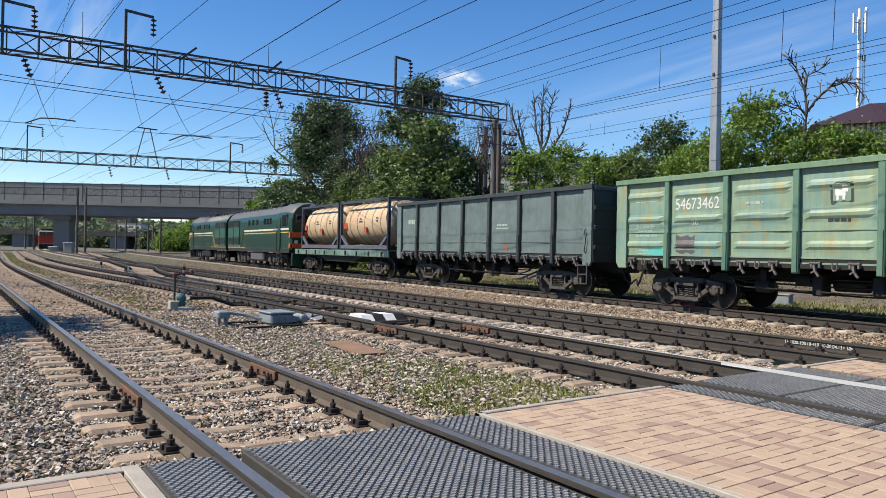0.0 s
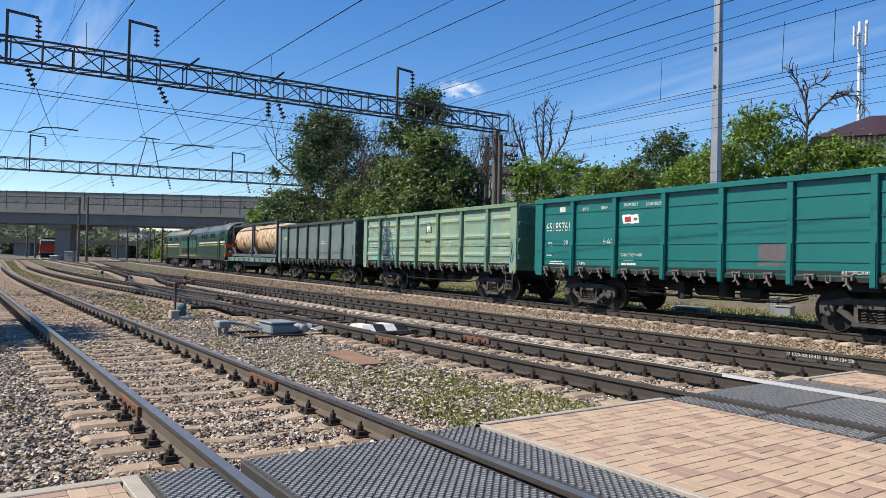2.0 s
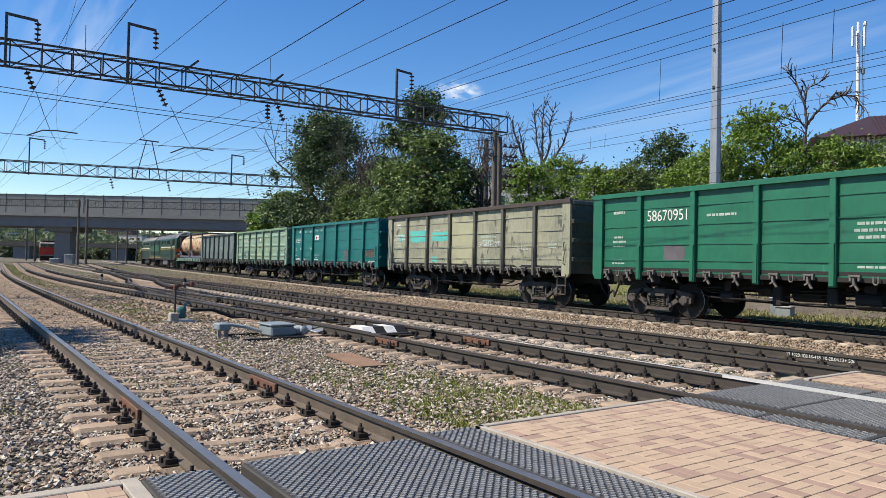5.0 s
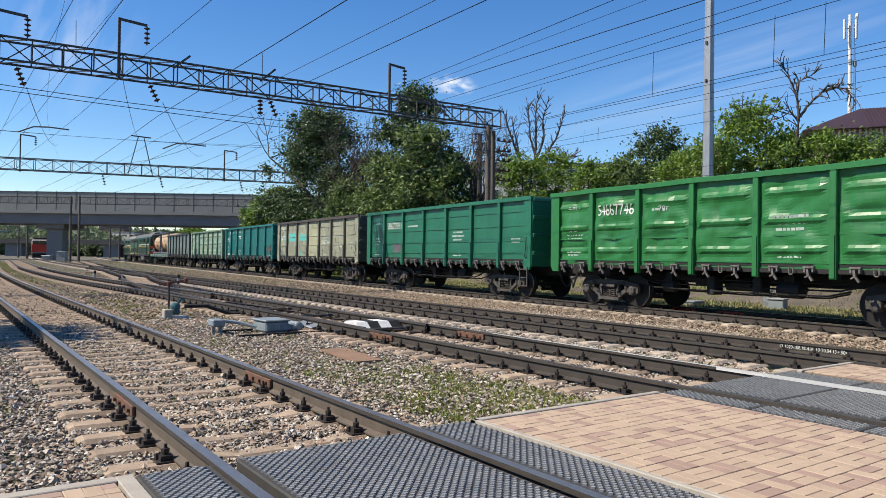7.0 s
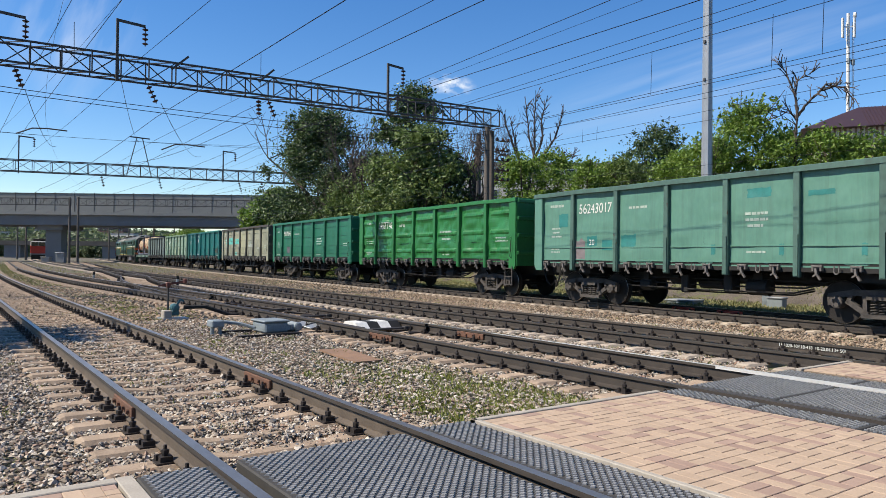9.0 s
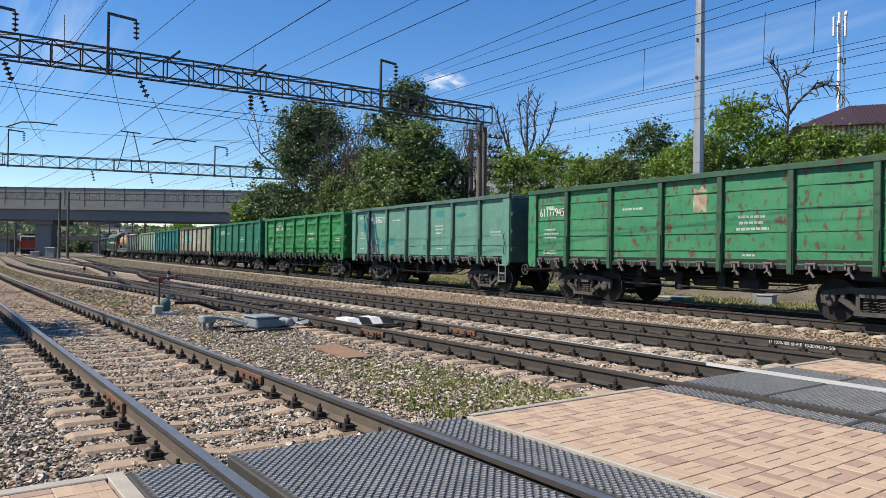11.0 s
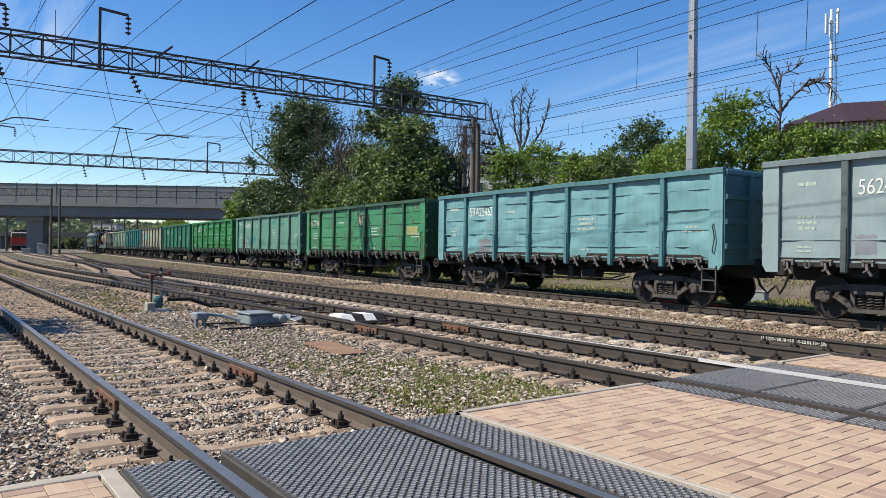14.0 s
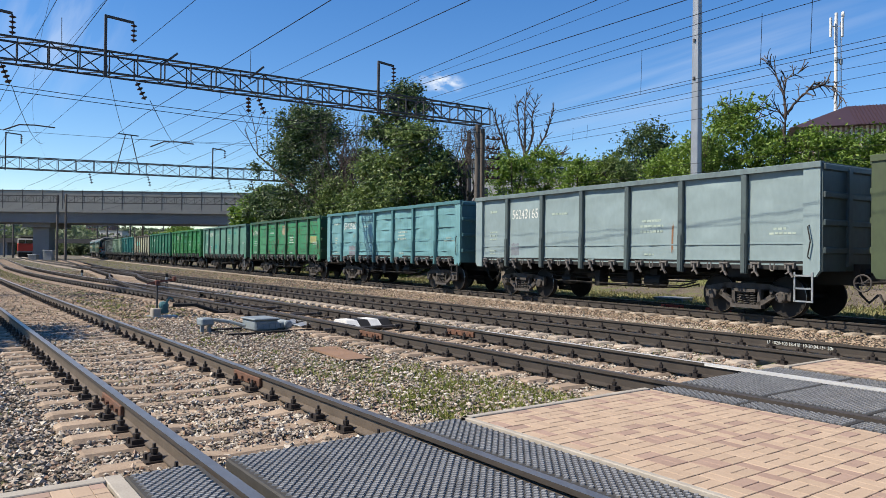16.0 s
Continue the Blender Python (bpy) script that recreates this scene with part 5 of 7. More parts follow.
switch_machine(5.62, 14.0)
cover = thing("point_cover", "black and white striped sheet cover between the rails", "track cover", at=pose(7.55, 13.2, -0.16, 0, 0, 2))
for k in range(4):
    bm = bmesh.new()
    x0, x1 = -0.52 + k * 0.26, -0.26 + k * 0.26
    vs = []
    for x in (x0, x1):
        vs.append([bm.verts.new((x, y, z)) for y, z in ((-0.42, 0.0), (-0.22, 0.16), (0.22, 0.16), (0.42, 0.0))])
    for q in range(4):
        bm.faces.new((vs[0][q], vs[0][(q + 1) % 4], vs[1][(q + 1) % 4], vs[1][q]))
    bm.faces.new(vs[0]), bm.faces.new(vs[1][::-1])
    part("striped_panel", bm, M_WHITE if k % 2 == 0 else M_BLACK, cover)

lever = thing("point_lever", "rusty hand point lever post with a red crossbar", "point lever", at=pose(4.72, 18.4, -0.26))
bm = bmesh.new()
tube(bm, [(0, 0, 0), (0, 0, 0.85)], 0.026, 8)
part("post", bm, M_STEEL, lever)
bm = bmesh.new()
beam(bm, (-0.22, 0.1, 0.84), (0.40, -0.1, 0.95), 0.035, 0.05)
box(bm, -0.05, 0.05, -0.05, 0.05, 0.80, 0.93, 0.015)
turned(bm, (0.38, -0.09, 0.90), (0, 0, 1), [(0, 0.03), (0.02, 0.055), (0.10, 0.055), (0.12, 0.03)], 10)
part("crossbar", bm, material("lever_red", (0.17, 0.05, 0.035), (0.10, 0.04, 0.03), 0.7, 0, 9, 60, 0.3), lever)
bm = bmesh.new()
box(bm, -0.14, 0.06, -0.16, 0.10, 0.0, 0.24, 0.02)
part("foot_block", bm, M_KERB, lever, "pale concrete foot block")
M_LEVER_TEAL = material("lever_teal", (0.05, 0.17, 0.19), (0.03, 0.10, 0.12), 0.6, 0, 6, 40, 0.3)
bm = bmesh.new()
box(bm, 0.06, 0.26, -0.09, 0.09, 0.10, 0.24, 0.03)
turned(bm, (0.16, -0.13, 0.30), (0, 1, 0), [(0, 0.05), (0.03, 0.10), (0.23, 0.10), (0.26, 0.05)], 12)
part("lock_case", bm, M_LEVER_TEAL, lever, "teal-painted iron lock case")
bm = bmesh.new()
beam(bm, (0.10, -0.12, 0.22), (0.26, -0.14, 0.50), 0.035, 0.05)
beam(bm, (0.26, -0.14, 0.50), (0.34, -0.14, 0.46), 0.035, 0.05)
part("hand_lever", bm, M_LEVER_TEAL, lever)
bm = bmesh.new()
tube(bm, [(0.38, 0, 0.3), (0.9, -0.1, 0.3), (1.5, -0.2, 0.08), (2.1, -0.2, 0.1)], 0.05, 6)
part("hose", bm, M_BLACK, lever)
bm = bmesh.new()
box(bm, -0.2, 0.45, -0.2, 0.2, 0.0, 0.05)
part("base_plate", bm, M_GALV, lever)

bm = bmesh.new()
vs = [bm.verts.new(p) for p in ((5.22, 10.86, 0), (5.06, 9.30, 0), (5.50, 9.28, 0), (5.67, 10.80, 0))]
bm.faces.new(vs)
r = bmesh.ops.extrude_face_region(bm, geom=bm.faces[:])
for v in r["geom"]:
    if isinstance(v, bmesh.types.BMVert):
        v.co.z += 0.03
single("trench_cover", bm, material("rusty_sheet", (0.30, 0.18, 0.11), (0.21, 0.13, 0.085), 0.85, 0.1, 3, 40, 0.3), "flat rust-brown steel sheet lying on the stones", "cover plate", at=pose(0, 0, -0.225))


def marker_post(x, y, h=0.55):
    t = thing("marker_post", "short black and white marker post by the track", "marker post", "marker posts", at=pose(x, y, -0.27))
    for k in range(3):
        bm = bmesh.new()
        turned(bm, (0, 0, k * h / 3), (0, 0, 1), [(0, 0.07), (h / 3, 0.07)], 8)
        part("band", bm, M_BLACK if k % 2 == 0 else M_GALV, t)


marker_post(7.75, 47)
marker_post(10.2, 38)


def line_box(x, y, w, h, label):
    t = thing("relay_box", label, "track box", at=pose(x, y, rise(x, y), 0, 0, 10))
    bm = bmesh.new()
    box(bm, -w / 2, w / 2, -w * 0.6, w * 0.6, 0, h, 0.02)
    part("case", bm, M_BOXGREY, t)
    bm = bmesh.new()
    box(bm, -w / 2 - 0.03, w / 2 + 0.03, -w * 0.6 - 0.03, w * 0.6 + 0.03, h, h + 0.05, 0.01)
    part("lid", bm, M_GALV, t)
    return t


line_box(23.2, 13.1, 0.42, 0.36, "pale grey trackside relay box on the grass")
line_box(23.6, 13.7, 0.2, 0.62, "pale grey trackside cable post on the grass")
line_box(22.4, 16.2, 0.9, 0.14, "low pale concrete cable pit on the grass")

# ---- overhead line gantries ----


def truss(parent, a, b, z0, z1, width, bays, mat):
    """Box truss from a to b (x, y): four chords, posts and diagonals."""
    a, b = Vector((*a, 0)), Vector((*b, 0))
    d = (b - a).normalized()
    side = Vector((-d.y, d.x, 0)) * width / 2
    for s in (-1, 1):
        for z in (z0, z1):
            bm = bmesh.new()
            beam(bm, a + side * s + Vector((0, 0, z)), b + side * s + Vector((0, 0, z)), 0.075, 0.075)
            part("chord", bm, mat, parent)
    n = bays
    for k in range(n + 1):
        p = a + (b - a) * k / n
        for s in (-1, 1):
            bm = bmesh.new()
            beam(bm, p + side * s + Vector((0, 0, z0)), p + side * s + Vector((0, 0, z1)), 0.05, 0.05)
            part("truss_post", bm, mat, parent)
        if k < n:
            q = a + (b - a) * (k + 1) / n
            for s in (-1, 1):
                u, v = (z0, z1) if (k + (s > 0)) % 2 else (z1, z0)
                bm = bmesh.new()
                beam(bm, p + side * s + Vector((0, 0, u)), q + side * s + Vector((0, 0, v)), 0.04, 0.04)
                part("diagonal", bm, mat, parent)
            for z in (z0, z1):
                bm = bmesh.new()
                beam(bm, p + side + Vector((0, 0, z)), q - side + Vector((0, 0, z)), 0.035, 0.035)
                part("lacing", bm, mat, parent)


def insulator(bm, p, q, n=4, r=0.125):
    """A string of sheds from p to q."""
    p, q = Vector(p), Vector(q)
    tube(bm, [p, q], 0.025, 5)
    for k in range(n):
        c = p + (q - p) * (k + 0.5) / n
        turned(bm, c - (q - p).normalized() * 0.05, q - p, [(0, 0.04), (0.04, r), (0.06, r), (0.1, 0.05)], 10)


def gantry_post(parent, x, y, z0, z1, arm, drop):
    bm = bmesh.new()
    beam(bm, (x, y, z0), (x, y, z1), 0.10, 0.10, (1, 0, 0))
    beam(bm, (x, y, z1 - 0.05), (x + arm, y, z1 - 0.12), 0.08, 0.10)
    part("feeder_bracket", bm, M_STEEL, parent)
    bm = bmesh.new()
    insulator(bm, (x + arm, y, z1 - 0.15), (x + arm, y, z1 - 0.15 - drop), 4)
    part("insulator", bm, M_INSUL, parent)


def column(parent, x, y, z0, z1, r0, r1):
    bm = bmesh.new()
    tube(bm, [(x, y, z0), (x, y, z1)], [r0, r1], 14)
    part("column", bm, M_POLE_CONC, parent, "weathered concrete column")


g1 = thing("overhead_gantry", "grey lattice steel overhead line gantry spanning the tracks", "line gantry", "overhead gantries")


def g1_y(x):
    return 32.45 - 0.054 * x


truss(g1, (-9.0, g1_y(-9)), (25.62, g1_y(25.62)), 8.72, 9.60, 0.8, 32, M_STEEL)
column(g1, 25.08, g1_y(25.08), 0.0, 8.7, 0.19, 0.14)
column(g1, 25.72, g1_y(25.72) + 0.4, 0.0, 8.6, 0.19, 0.14)
column(g1, -8.7, g1_y(-8.7), -0.3, 8.7, 0.19, 0.14)
for x, arm, z1 in ((1.65, 1.05, 10.6), (5.95, 1.08, 11.05), (18.5, 0.9, 11.15)):
    gantry_post(g1, x, g1_y(x) - 0.5, 8.5, z1, arm, 0.8)
for x, dx in ((2.62, 0.25), (7.5, 0.3), (11.9, -0.05), (12.65, 0.25)):
    bm = bmesh.new()
    insulator(bm, (x - dx, g1_y(x) - 0.3, 8.5), (x, g1_y(x) - 0.5, 7.75), 4)
    part("insulator", bm, M_INSUL, g1)
for x in (8.6, 12.4):
    bm = bmesh.new()
    beam(bm, (x - 0.5, g1_y(x) - 0.42, 9.3), (x + 0.2, g1_y(x) - 0.42, 9.95), 0.09, 0.09)
    part("stay_arm", bm, M_STEEL, g1)
for k in range(5):
    bm = bmesh.new()
    z = 7.9 - 0.55 * k
    tube(bm, [(25.3, g1_y(25.3) - 0.5, z), (26.2, g1_y(25.3) - 0.5, z)], 0.04, 5)
    for x in (25.4, 25.8, 26.2):
        turned(bm, (x, g1_y(25.3) - 0.5, z), (0, 0, 1), [(0, 0.05), (0.06, 0.09), (0.16, 0.06)], 8)
    part("line_bracket", bm, M_INSUL, g1)

g2 = thing("overhead_gantry", "distant grey lattice overhead line gantry over the yard", "line gantry", "overhead gantries")


def g2_y(x):
    return 76.0 - 0.27 * x


truss(g2, (-16, g2_y(-16)), (33, g2_y(33)), 8.72, 9.75, 0.9, 34, M_STEEL)
column(g2, 32.6, g2_y(32.6), 0, 8.7, 0.26, 0.17)
column(g2, -15.6, g2_y(-15.6), -0.3, 8.7, 0.26, 0.17)
for x, arm, z1 in ((5.9, 1.2, 11.9), (22.8, 1.2, 11.6)):
    gantry_post(g2, x, g2_y(x) - 0.5, 8.5, z1, arm, 0.8)
for x in (15.6,):
    bm = bmesh.new()
    for s in (-1, 1):
        beam(bm, (x + s * 1.1, g2_y(x), 8.8), (x + s * 0.25, g2_y(x), 12.4), 0.07, 0.07, (1, 0, 0))
    beam(bm, (x - 0.9, g2_y(x), 12.45), (x + 0.9, g2_y(x), 12.4), 0.1, 0.1)
    part("anchor_frame", bm, M_STEEL, g2)
for x in (3.0, 12.6, 17.4, 24.5, 26.6):
    bm = bmesh.new()
    insulator(bm, (x - 0.2, g2_y(x) - 0.3, 8.6), (x, g2_y(x) - 0.5, 7.6), 4, 0.14)
    part("insulator", bm, M_INSUL, g2)
for x, z in ((8.0, 12.6), (19.5, 11.9), (29.0, 11.6)):
    bm = bmesh.new()
    tube(bm, [(x - 2.4, g2_y(x) - 1, z - 0.7), (x - 1.2, g2_y(x) - 1, z - 0.1), (x, g2_y(x) - 1, z), (x + 1.6, g2_y(x) - 1, z - 0.05)], 0.06, 6)
    part("registration_arm", bm, M_STEEL, g2)

g3 = thing("overhead_gantry", "far lattice overhead line gantry before the road bridge", "line gantry", "overhead gantries")
for pa, pb in (((4.5, 143.3), (18.2, 133.7)), ((19.3, 132.9), (43.6, 115.9))):
    truss(g3, pa, pb, 9.5, 10.6, 0.9, 18, M_STEEL)
for pc in ((18.2, 133.7), (19.2, 131.8), (43.6, 115.9), (37.2, 157.0)):
    column(g3, pc[0], pc[1], -0.3, 10.8, 0.22, 0.16)
for k, (px, py) in enumerate(((39.4, 216.5), (39.5, 204.2), (46.1, 224.0), (55.0, 242.2), (42.1, 190.2), (17.4, 195.2), (17.6, 219.5), (57.0, 216.4))):
    mp = thing("line_mast", "distant dark overhead line mast in the yard", "mast", "distant line masts")
    bm = bmesh.new()
    tube(bm, [(px, py, -0.3), (px, py, 9.5)], [0.24, 0.16], 8)
    part("mast_pole", bm, M_POLE_CONC, mp)
    bm = bmesh.new()
    beam(bm, (px - 2.2, py, 7.8), (px + 0.2, py, 8.2), 0.08, 0.1)
    part("cantilever", bm, M_STEEL, mp)

# ---- wires ----


def wire(points, label="thin dark overhead wire along the tracks", r=0.011, name="overhead_wire"):
    bm = bmesh.new()
    tube(bm, points, r, 4)
    return single(name, bm, M_WIRE, label, "overhead wire", "overhead wires")


def along(x0, z0, heading, y0=-30, y1=135, r=0.011, sag=0.35):
    """A wire at (x0, z0) abeam of the eye, hung between the gantries."""
    pts = []
    k = math.tan(radians(heading))
    spans = [(-30, 31.5), (31.5, 73), (73, 135)]
    for a, b in spans:
        for i in range(8):
            t = i / 8
            y = a + (b - a) * t
            s = sag * (4 * t * (1 - t)) if a > 0 else 0.0
            if y0 <= y <= y1:
                pts.append((x0 + k * y + (0.0012 * (y - 31.5) ** 2 if y > 31.5 and heading > 1 else 0), y, z0 - s))
    pts.append((pts[-1][0], min(y1, 135), z0))
    return wire(pts, r=r)


for x0, z0, hd, r in ((11.1, 6.93, 3.5, 0.012), (11.3, 6.05, -1.0, 0.012), (16.5, 7.92, 1.3, 0.012), (16.5, 7.82, 3.4, 0.012), (16.5, 7.33, 0.8, 0.012), (16.5, 6.17, 1.1, 0.010), (16.5, 5.97, -0.7, 0.010),
                      (17.5, 6.22, 3.0, 0.010), (22, 6.9, -2.4, 0.010), (22, 6.81, 3.1, 0.010), (22, 6.24, -0.5, 0.010), (7.6, 9.48, -1.5, 0.018), (7.4, 7.13, 0.1, 0.02), (11.1, 7.85, 0.2, 0.018),
                      (7.3, 11.4, -2.8, 0.012), (2.35, 11.7, 3.0, 0.010), (2.9, 6.26, -0.2, 0.011), (2.6, 7.3, -0.3, 0.011), (7.6, 6.2, -0.2, 0.010), (18.8, 10.2, 2.5, 0.012), (24.4, 4.9, -4.0, 0.009), (24.6, 4.5, -6.0, 0.009)):
    along(x0, z0, hd, r=r * 0.7)
# droppers between carrying and contact wires
for x, y, za, zb in ((16.6, 9.5, 7.4, 6.1), (16.65, 8.3, 7.4, 6.15), (16.7, 13.2, 7.35, 6.1), (16.6, 22.5, 7.4, 6.1), (16.6, 6.4, 7.85, 6.15), (22.1, 12.2, 6.8, 6.25), (22.1, 21.0, 6.8, 6.25), (22.1, 20.2, 6.8, 6.25), (7.45, 19.5, 7.1, 6.2), (7.45, 22.0, 7.1, 6.2), (2.75, 20.0, 7.2, 6.26), (11.1, 24, 7.8, 6.0)):
    wire([(x, y, za), (x + 0.02, y + 0.05, zb)], "short dropper wire between two overhead wires", 0.008, "dropper_wire")
# cross-span wires at the gantries
for (a, b, sag) in (((-8.0, 32.5, 8.35), (25.2, 30.6, 8.2), 0.7), ((-8.0, 32.4, 7.9), (25.2, 30.6, 7.3), 0.25), ((-14, 79, 13.2), (32, 67, 12.6), 0.9), ((-14, 79, 12.6), (32, 67, 12.2), 0.4)):
    pts = []
    for i in range(17):
        t = i / 16
        p = Vector(a).lerp(Vector(b), t)
        pts.append((p.x, p.y, p.z - sag * 4 * t * (1 - t)))
    wire(pts, "cross-span wire hung below the gantry", 0.014, "cross_wire")
for (a, b) in (((7.6, 31.2, 7.7), (22, 74, 11.5)), ((12.6, 30.8, 7.6), (30, 73, 10.8)), ((2.7, 31.8, 7.7), (9, 75, 11.4)), ((11.9, 30.8, 7.7), (13, 74, 10.0)), ((5.9, 31.6, 9.6), (16, 74, 12.4)), ((24.5, 31, 8.2), (32, 68, 11))):
    pts = []
    for i in range(9):
        t = i / 8
        p = Vector(a).lerp(Vector(b), t)
        pts.append((p.x, p.y, p.z - 0.8 * 4 * t * (1 - t)))
    wire(pts, "slack wire between two gantries", 0.014)

# ---- tall poles ----
lp = thing("lamp_mast", "tall faceted galvanised steel mast behind the train", "mast", at=pose(29.7, 20.25, rise(29.7, 20.25)))
bm = bmesh.new()
tube(bm, [(0, 0, -0.2), (0, 0, 21)], [0.277, 0.165], 8)
part("shaft", bm, M_GALV, lp)
for z in (8.0, 9.8):
    bm = bmesh.new()
    box(bm, -0.275, -0.2, -0.05, 0.05, z - 0.04, z + 0.12, 0.01)
    part("clamp", bm, M_STEEL, lp)
for px, py in ((38.4, 48.8),):
    op = thing("line_mast", "dark concrete line mast among the trees", "mast", "distant line masts")
    bm = bmesh.new()
    tube(bm, [(px, py, 0), (px, py, 12.2)], [0.30, 0.20], 10)
    part("mast_pole", bm, M_STEEL, op)
    for z in (11.4, 10.6, 9.8, 9.0):
        bm = bmesh.new()
        beam(bm, (px - 0.7, py, z), (px + 0.7, py, z), 0.1, 0.12)
        part("crossarm", bm, M_STEEL, op)
for px, py in ((31.1, 69.8),):
    op = thing("street_lamp", "grey double-armed lamp post beyond the train", "street lamp")
    bm = bmesh.new()
    tube(bm, [(px, py, 0), (px, py, 9.3)], [0.12, 0.08], 8)
    part("post", bm, M_GALV, op)
    for s in (-1, 1):
        bm = bmesh.new()
        tube(bm, [(px, py, 9.2), (px + s * 0.9, py, 9.5), (px + s * 1.5, py, 9.4)], 0.05, 6)
        part("lamp_arm", bm, M_GALV, op)

tm_x, tm_y = (78.9, 36.4)
tm = thing("telecom_mast", "white tubular telecom mast with panel antennas", "telecom mast", at=pose(tm_x - 0.2, tm_y + 0.3, 4.9))
bm = bmesh.new()
tube(bm, [(0, 0, 0), (0, 0, 22.9)], [0.21, 0.15], 12)
part("mast_tube", bm, M_WHITE, tm)
bm = bmesh.new()
for dx in (0.5, 0.85):
    tube(bm, [(dx, -0.2, 8), (dx, -0.2, 22.0)], 0.03, 5)
for k in range(34):
    tube(bm, [(0.5, -0.2, 8.2 + k * 0.4), (0.85, -0.2, 8.2 + k * 0.4)], 0.018, 4)
part("ladder", bm, M_GALV, tm)
for dx, dy in ((-0.75, 0.2), (0.9, 0.5), (0.1, -0.6)):
    bm = bmesh.new()
    box(bm, dx - 0.16, dx + 0.16, dy - 0.09, dy + 0.09, 20.2, 22.3, 0.03)
    part("panel_antenna", bm, M_WHITE, tm)
    bm = bmesh.new()
    beam(bm, (0, 0, 21.4), (dx, dy, 21.4), 0.08, 0.08)
    part("antenna_bracket", bm, M_GALV, tm)
for dx in (-0.45, 0.5):
    bm = bmesh.new()
    box(bm, dx - 0.2, dx + 0.2, -0.4, -0.15, 17.4, 18.0, 0.03)
    part("radio_unit", bm, M_BOXGREY, tm)
bm = bmesh.new()
turned(bm, (0.4, -0.3, 22.7), (0.3, -1, 0), [(0, 0.05), (0.1, 0.3), (0.3, 0.32), (0.32, 0.28)], 14)
part("dish", bm, M_WHITE, tm)

# ---- road bridge and yard background ----
ACROSS = Vector((math.cos(radians(34.95)), -math.sin(radians(34.95)), 0))
AWAY = Vector((math.sin(radians(34.95)), math.cos(radians(34.95)), 0))
M_BARRIER = material("noise_barrier", (0.29, 0.285, 0.255), (0.25, 0.245, 0.225), 0.45, 0, 0.4, 6, 0.1)
M_GIRDER = material("girder_concrete", (0.23, 0.23, 0.235), (0.18, 0.18, 0.185), 0.85, 0, 0.35, 8, 0.2)


def span(bm, lat0, lat1, dep, z0, z1, thick):
    a, b = AWAY * (dep + thick / 2) + ACROSS * lat0, AWAY * (dep + thick / 2) + ACROSS * lat1
    beam(bm, a + Vector((0, 0, (z0 + z1) / 2)), b + Vector((0, 0, (z0 + z1) / 2)), thick, z1 - z0)
    return bm


br = thing("road_bridge", "grey concrete road bridge with a noise barrier over the yard", "bridge")
for nm, z0, z1, dep, th, mt in (("girder", 6.75, 8.7, 135.6, 11, M_GIRDER), ("deck_edge", 8.7, 9.3, 135, 12.5, M_BARRIER), ("barrier_rail", 12.65, 12.8, 135.15, 0.2, M_STEEL), ("far_barrier", 9.3, 12.5, 147, 0.2, M_BARRIER)):
    bm = bmesh.new()
    span(bm, -175, 70, dep, z0, z1, th)
    part(nm, bm, mt, br)
for k in range(60):
    lat = -150 + k * 3.7
    bm = bmesh.new()
    span(bm, lat + 0.06, lat + 3.64, 135.2, 9.34, 11.0, 0.12)
    part("lower_panel", bm, M_BARRIER, br)
    bm = bmesh.new()
    span(bm, lat + 0.06, lat + 3.64, 135.22, 11.05, 12.65, 0.08)
    part("barrier_panel", bm, M_BARRIER, br)
    bm = bmesh.new()
    span(bm, lat - 0.05, lat + 0.05, 135.17, 9.0, 12.95, 0.10)
    part("barrier_post", bm, M_STEEL, br)
for lat in (-107, -73.7, -37, 0):
    bm = bmesh.new()
    span(bm, lat - 1.5, lat + 1.5, 137.5, -0.3, 5.9, 2.2)
    pr = part("pier", bm, M_GIRDER, br)
    bm = bmesh.new()
    span(bm, lat - 3.0, lat + 2.2, 136.6, 5.9, 6.75, 8)
    part("pier_cap", bm, M_GIRDER, pr)

# darker than the girder colour of the road bridge
M_DARKSTEEL = material("dark_girder_steel", (0.095, 0.09, 0.085), (0.055, 0.052, 0.05), 0.8, 0.1, 0.5, 8, 0.2)
fb = thing("rail_overpass", "low dark far overpass behind the road bridge", "bridge")
bm = bmesh.new()
span(bm, -220, -88, 262, 4.4, 6.0, 8)
part("girder", bm, M_DARKSTEEL, fb)
bm = bmesh.new()
span(bm, -220, -88, 262, 6.9, 7.05, 0.15)
span(bm, -220, -88, 262, 6.4, 6.5, 0.15)
part("railing", bm, M_STEEL, fb)
for lat in (-156, -120, -108):
    bm = bmesh.new()
    span(bm, lat - 3, lat + 3, 263, -0.3, 4.4, 5)
    part("pier", bm, M_GIRDER, fb)

# red electric train standing under the bridge
rt = thing("electric_train", "red and grey electric locomotive standing in the yard", "locomotive", at=Matrix.Translation((*(17.7, 173.1), 0)) @ pose(0, 0, 0, 0, 0, -14))
M_RED = material("loco_red", (0.80, 0.05, 0.03), (0.70, 0.04, 0.025), 0.4)
M_LGREY = material("loco_grey", (0.33, 0.33, 0.35), None, 0.5)
bm = bmesh.new()
box(bm, -1.55, 1.55, 0, 18, 1.1, 4.0, 0.25)
part("body", bm, M_LGREY, rt)
for nm, z0, z1, mt, y in (("red_band", 1.35, 2.95, M_RED, -0.05), ("lower_band", 0.75, 1.35, M_LGREY, -0.08)):
    bm = bmesh.new()
    box(bm, -1.5, 1.5, y, 0.3, z0, z1, 0.05)
    part(nm, bm, mt, rt)
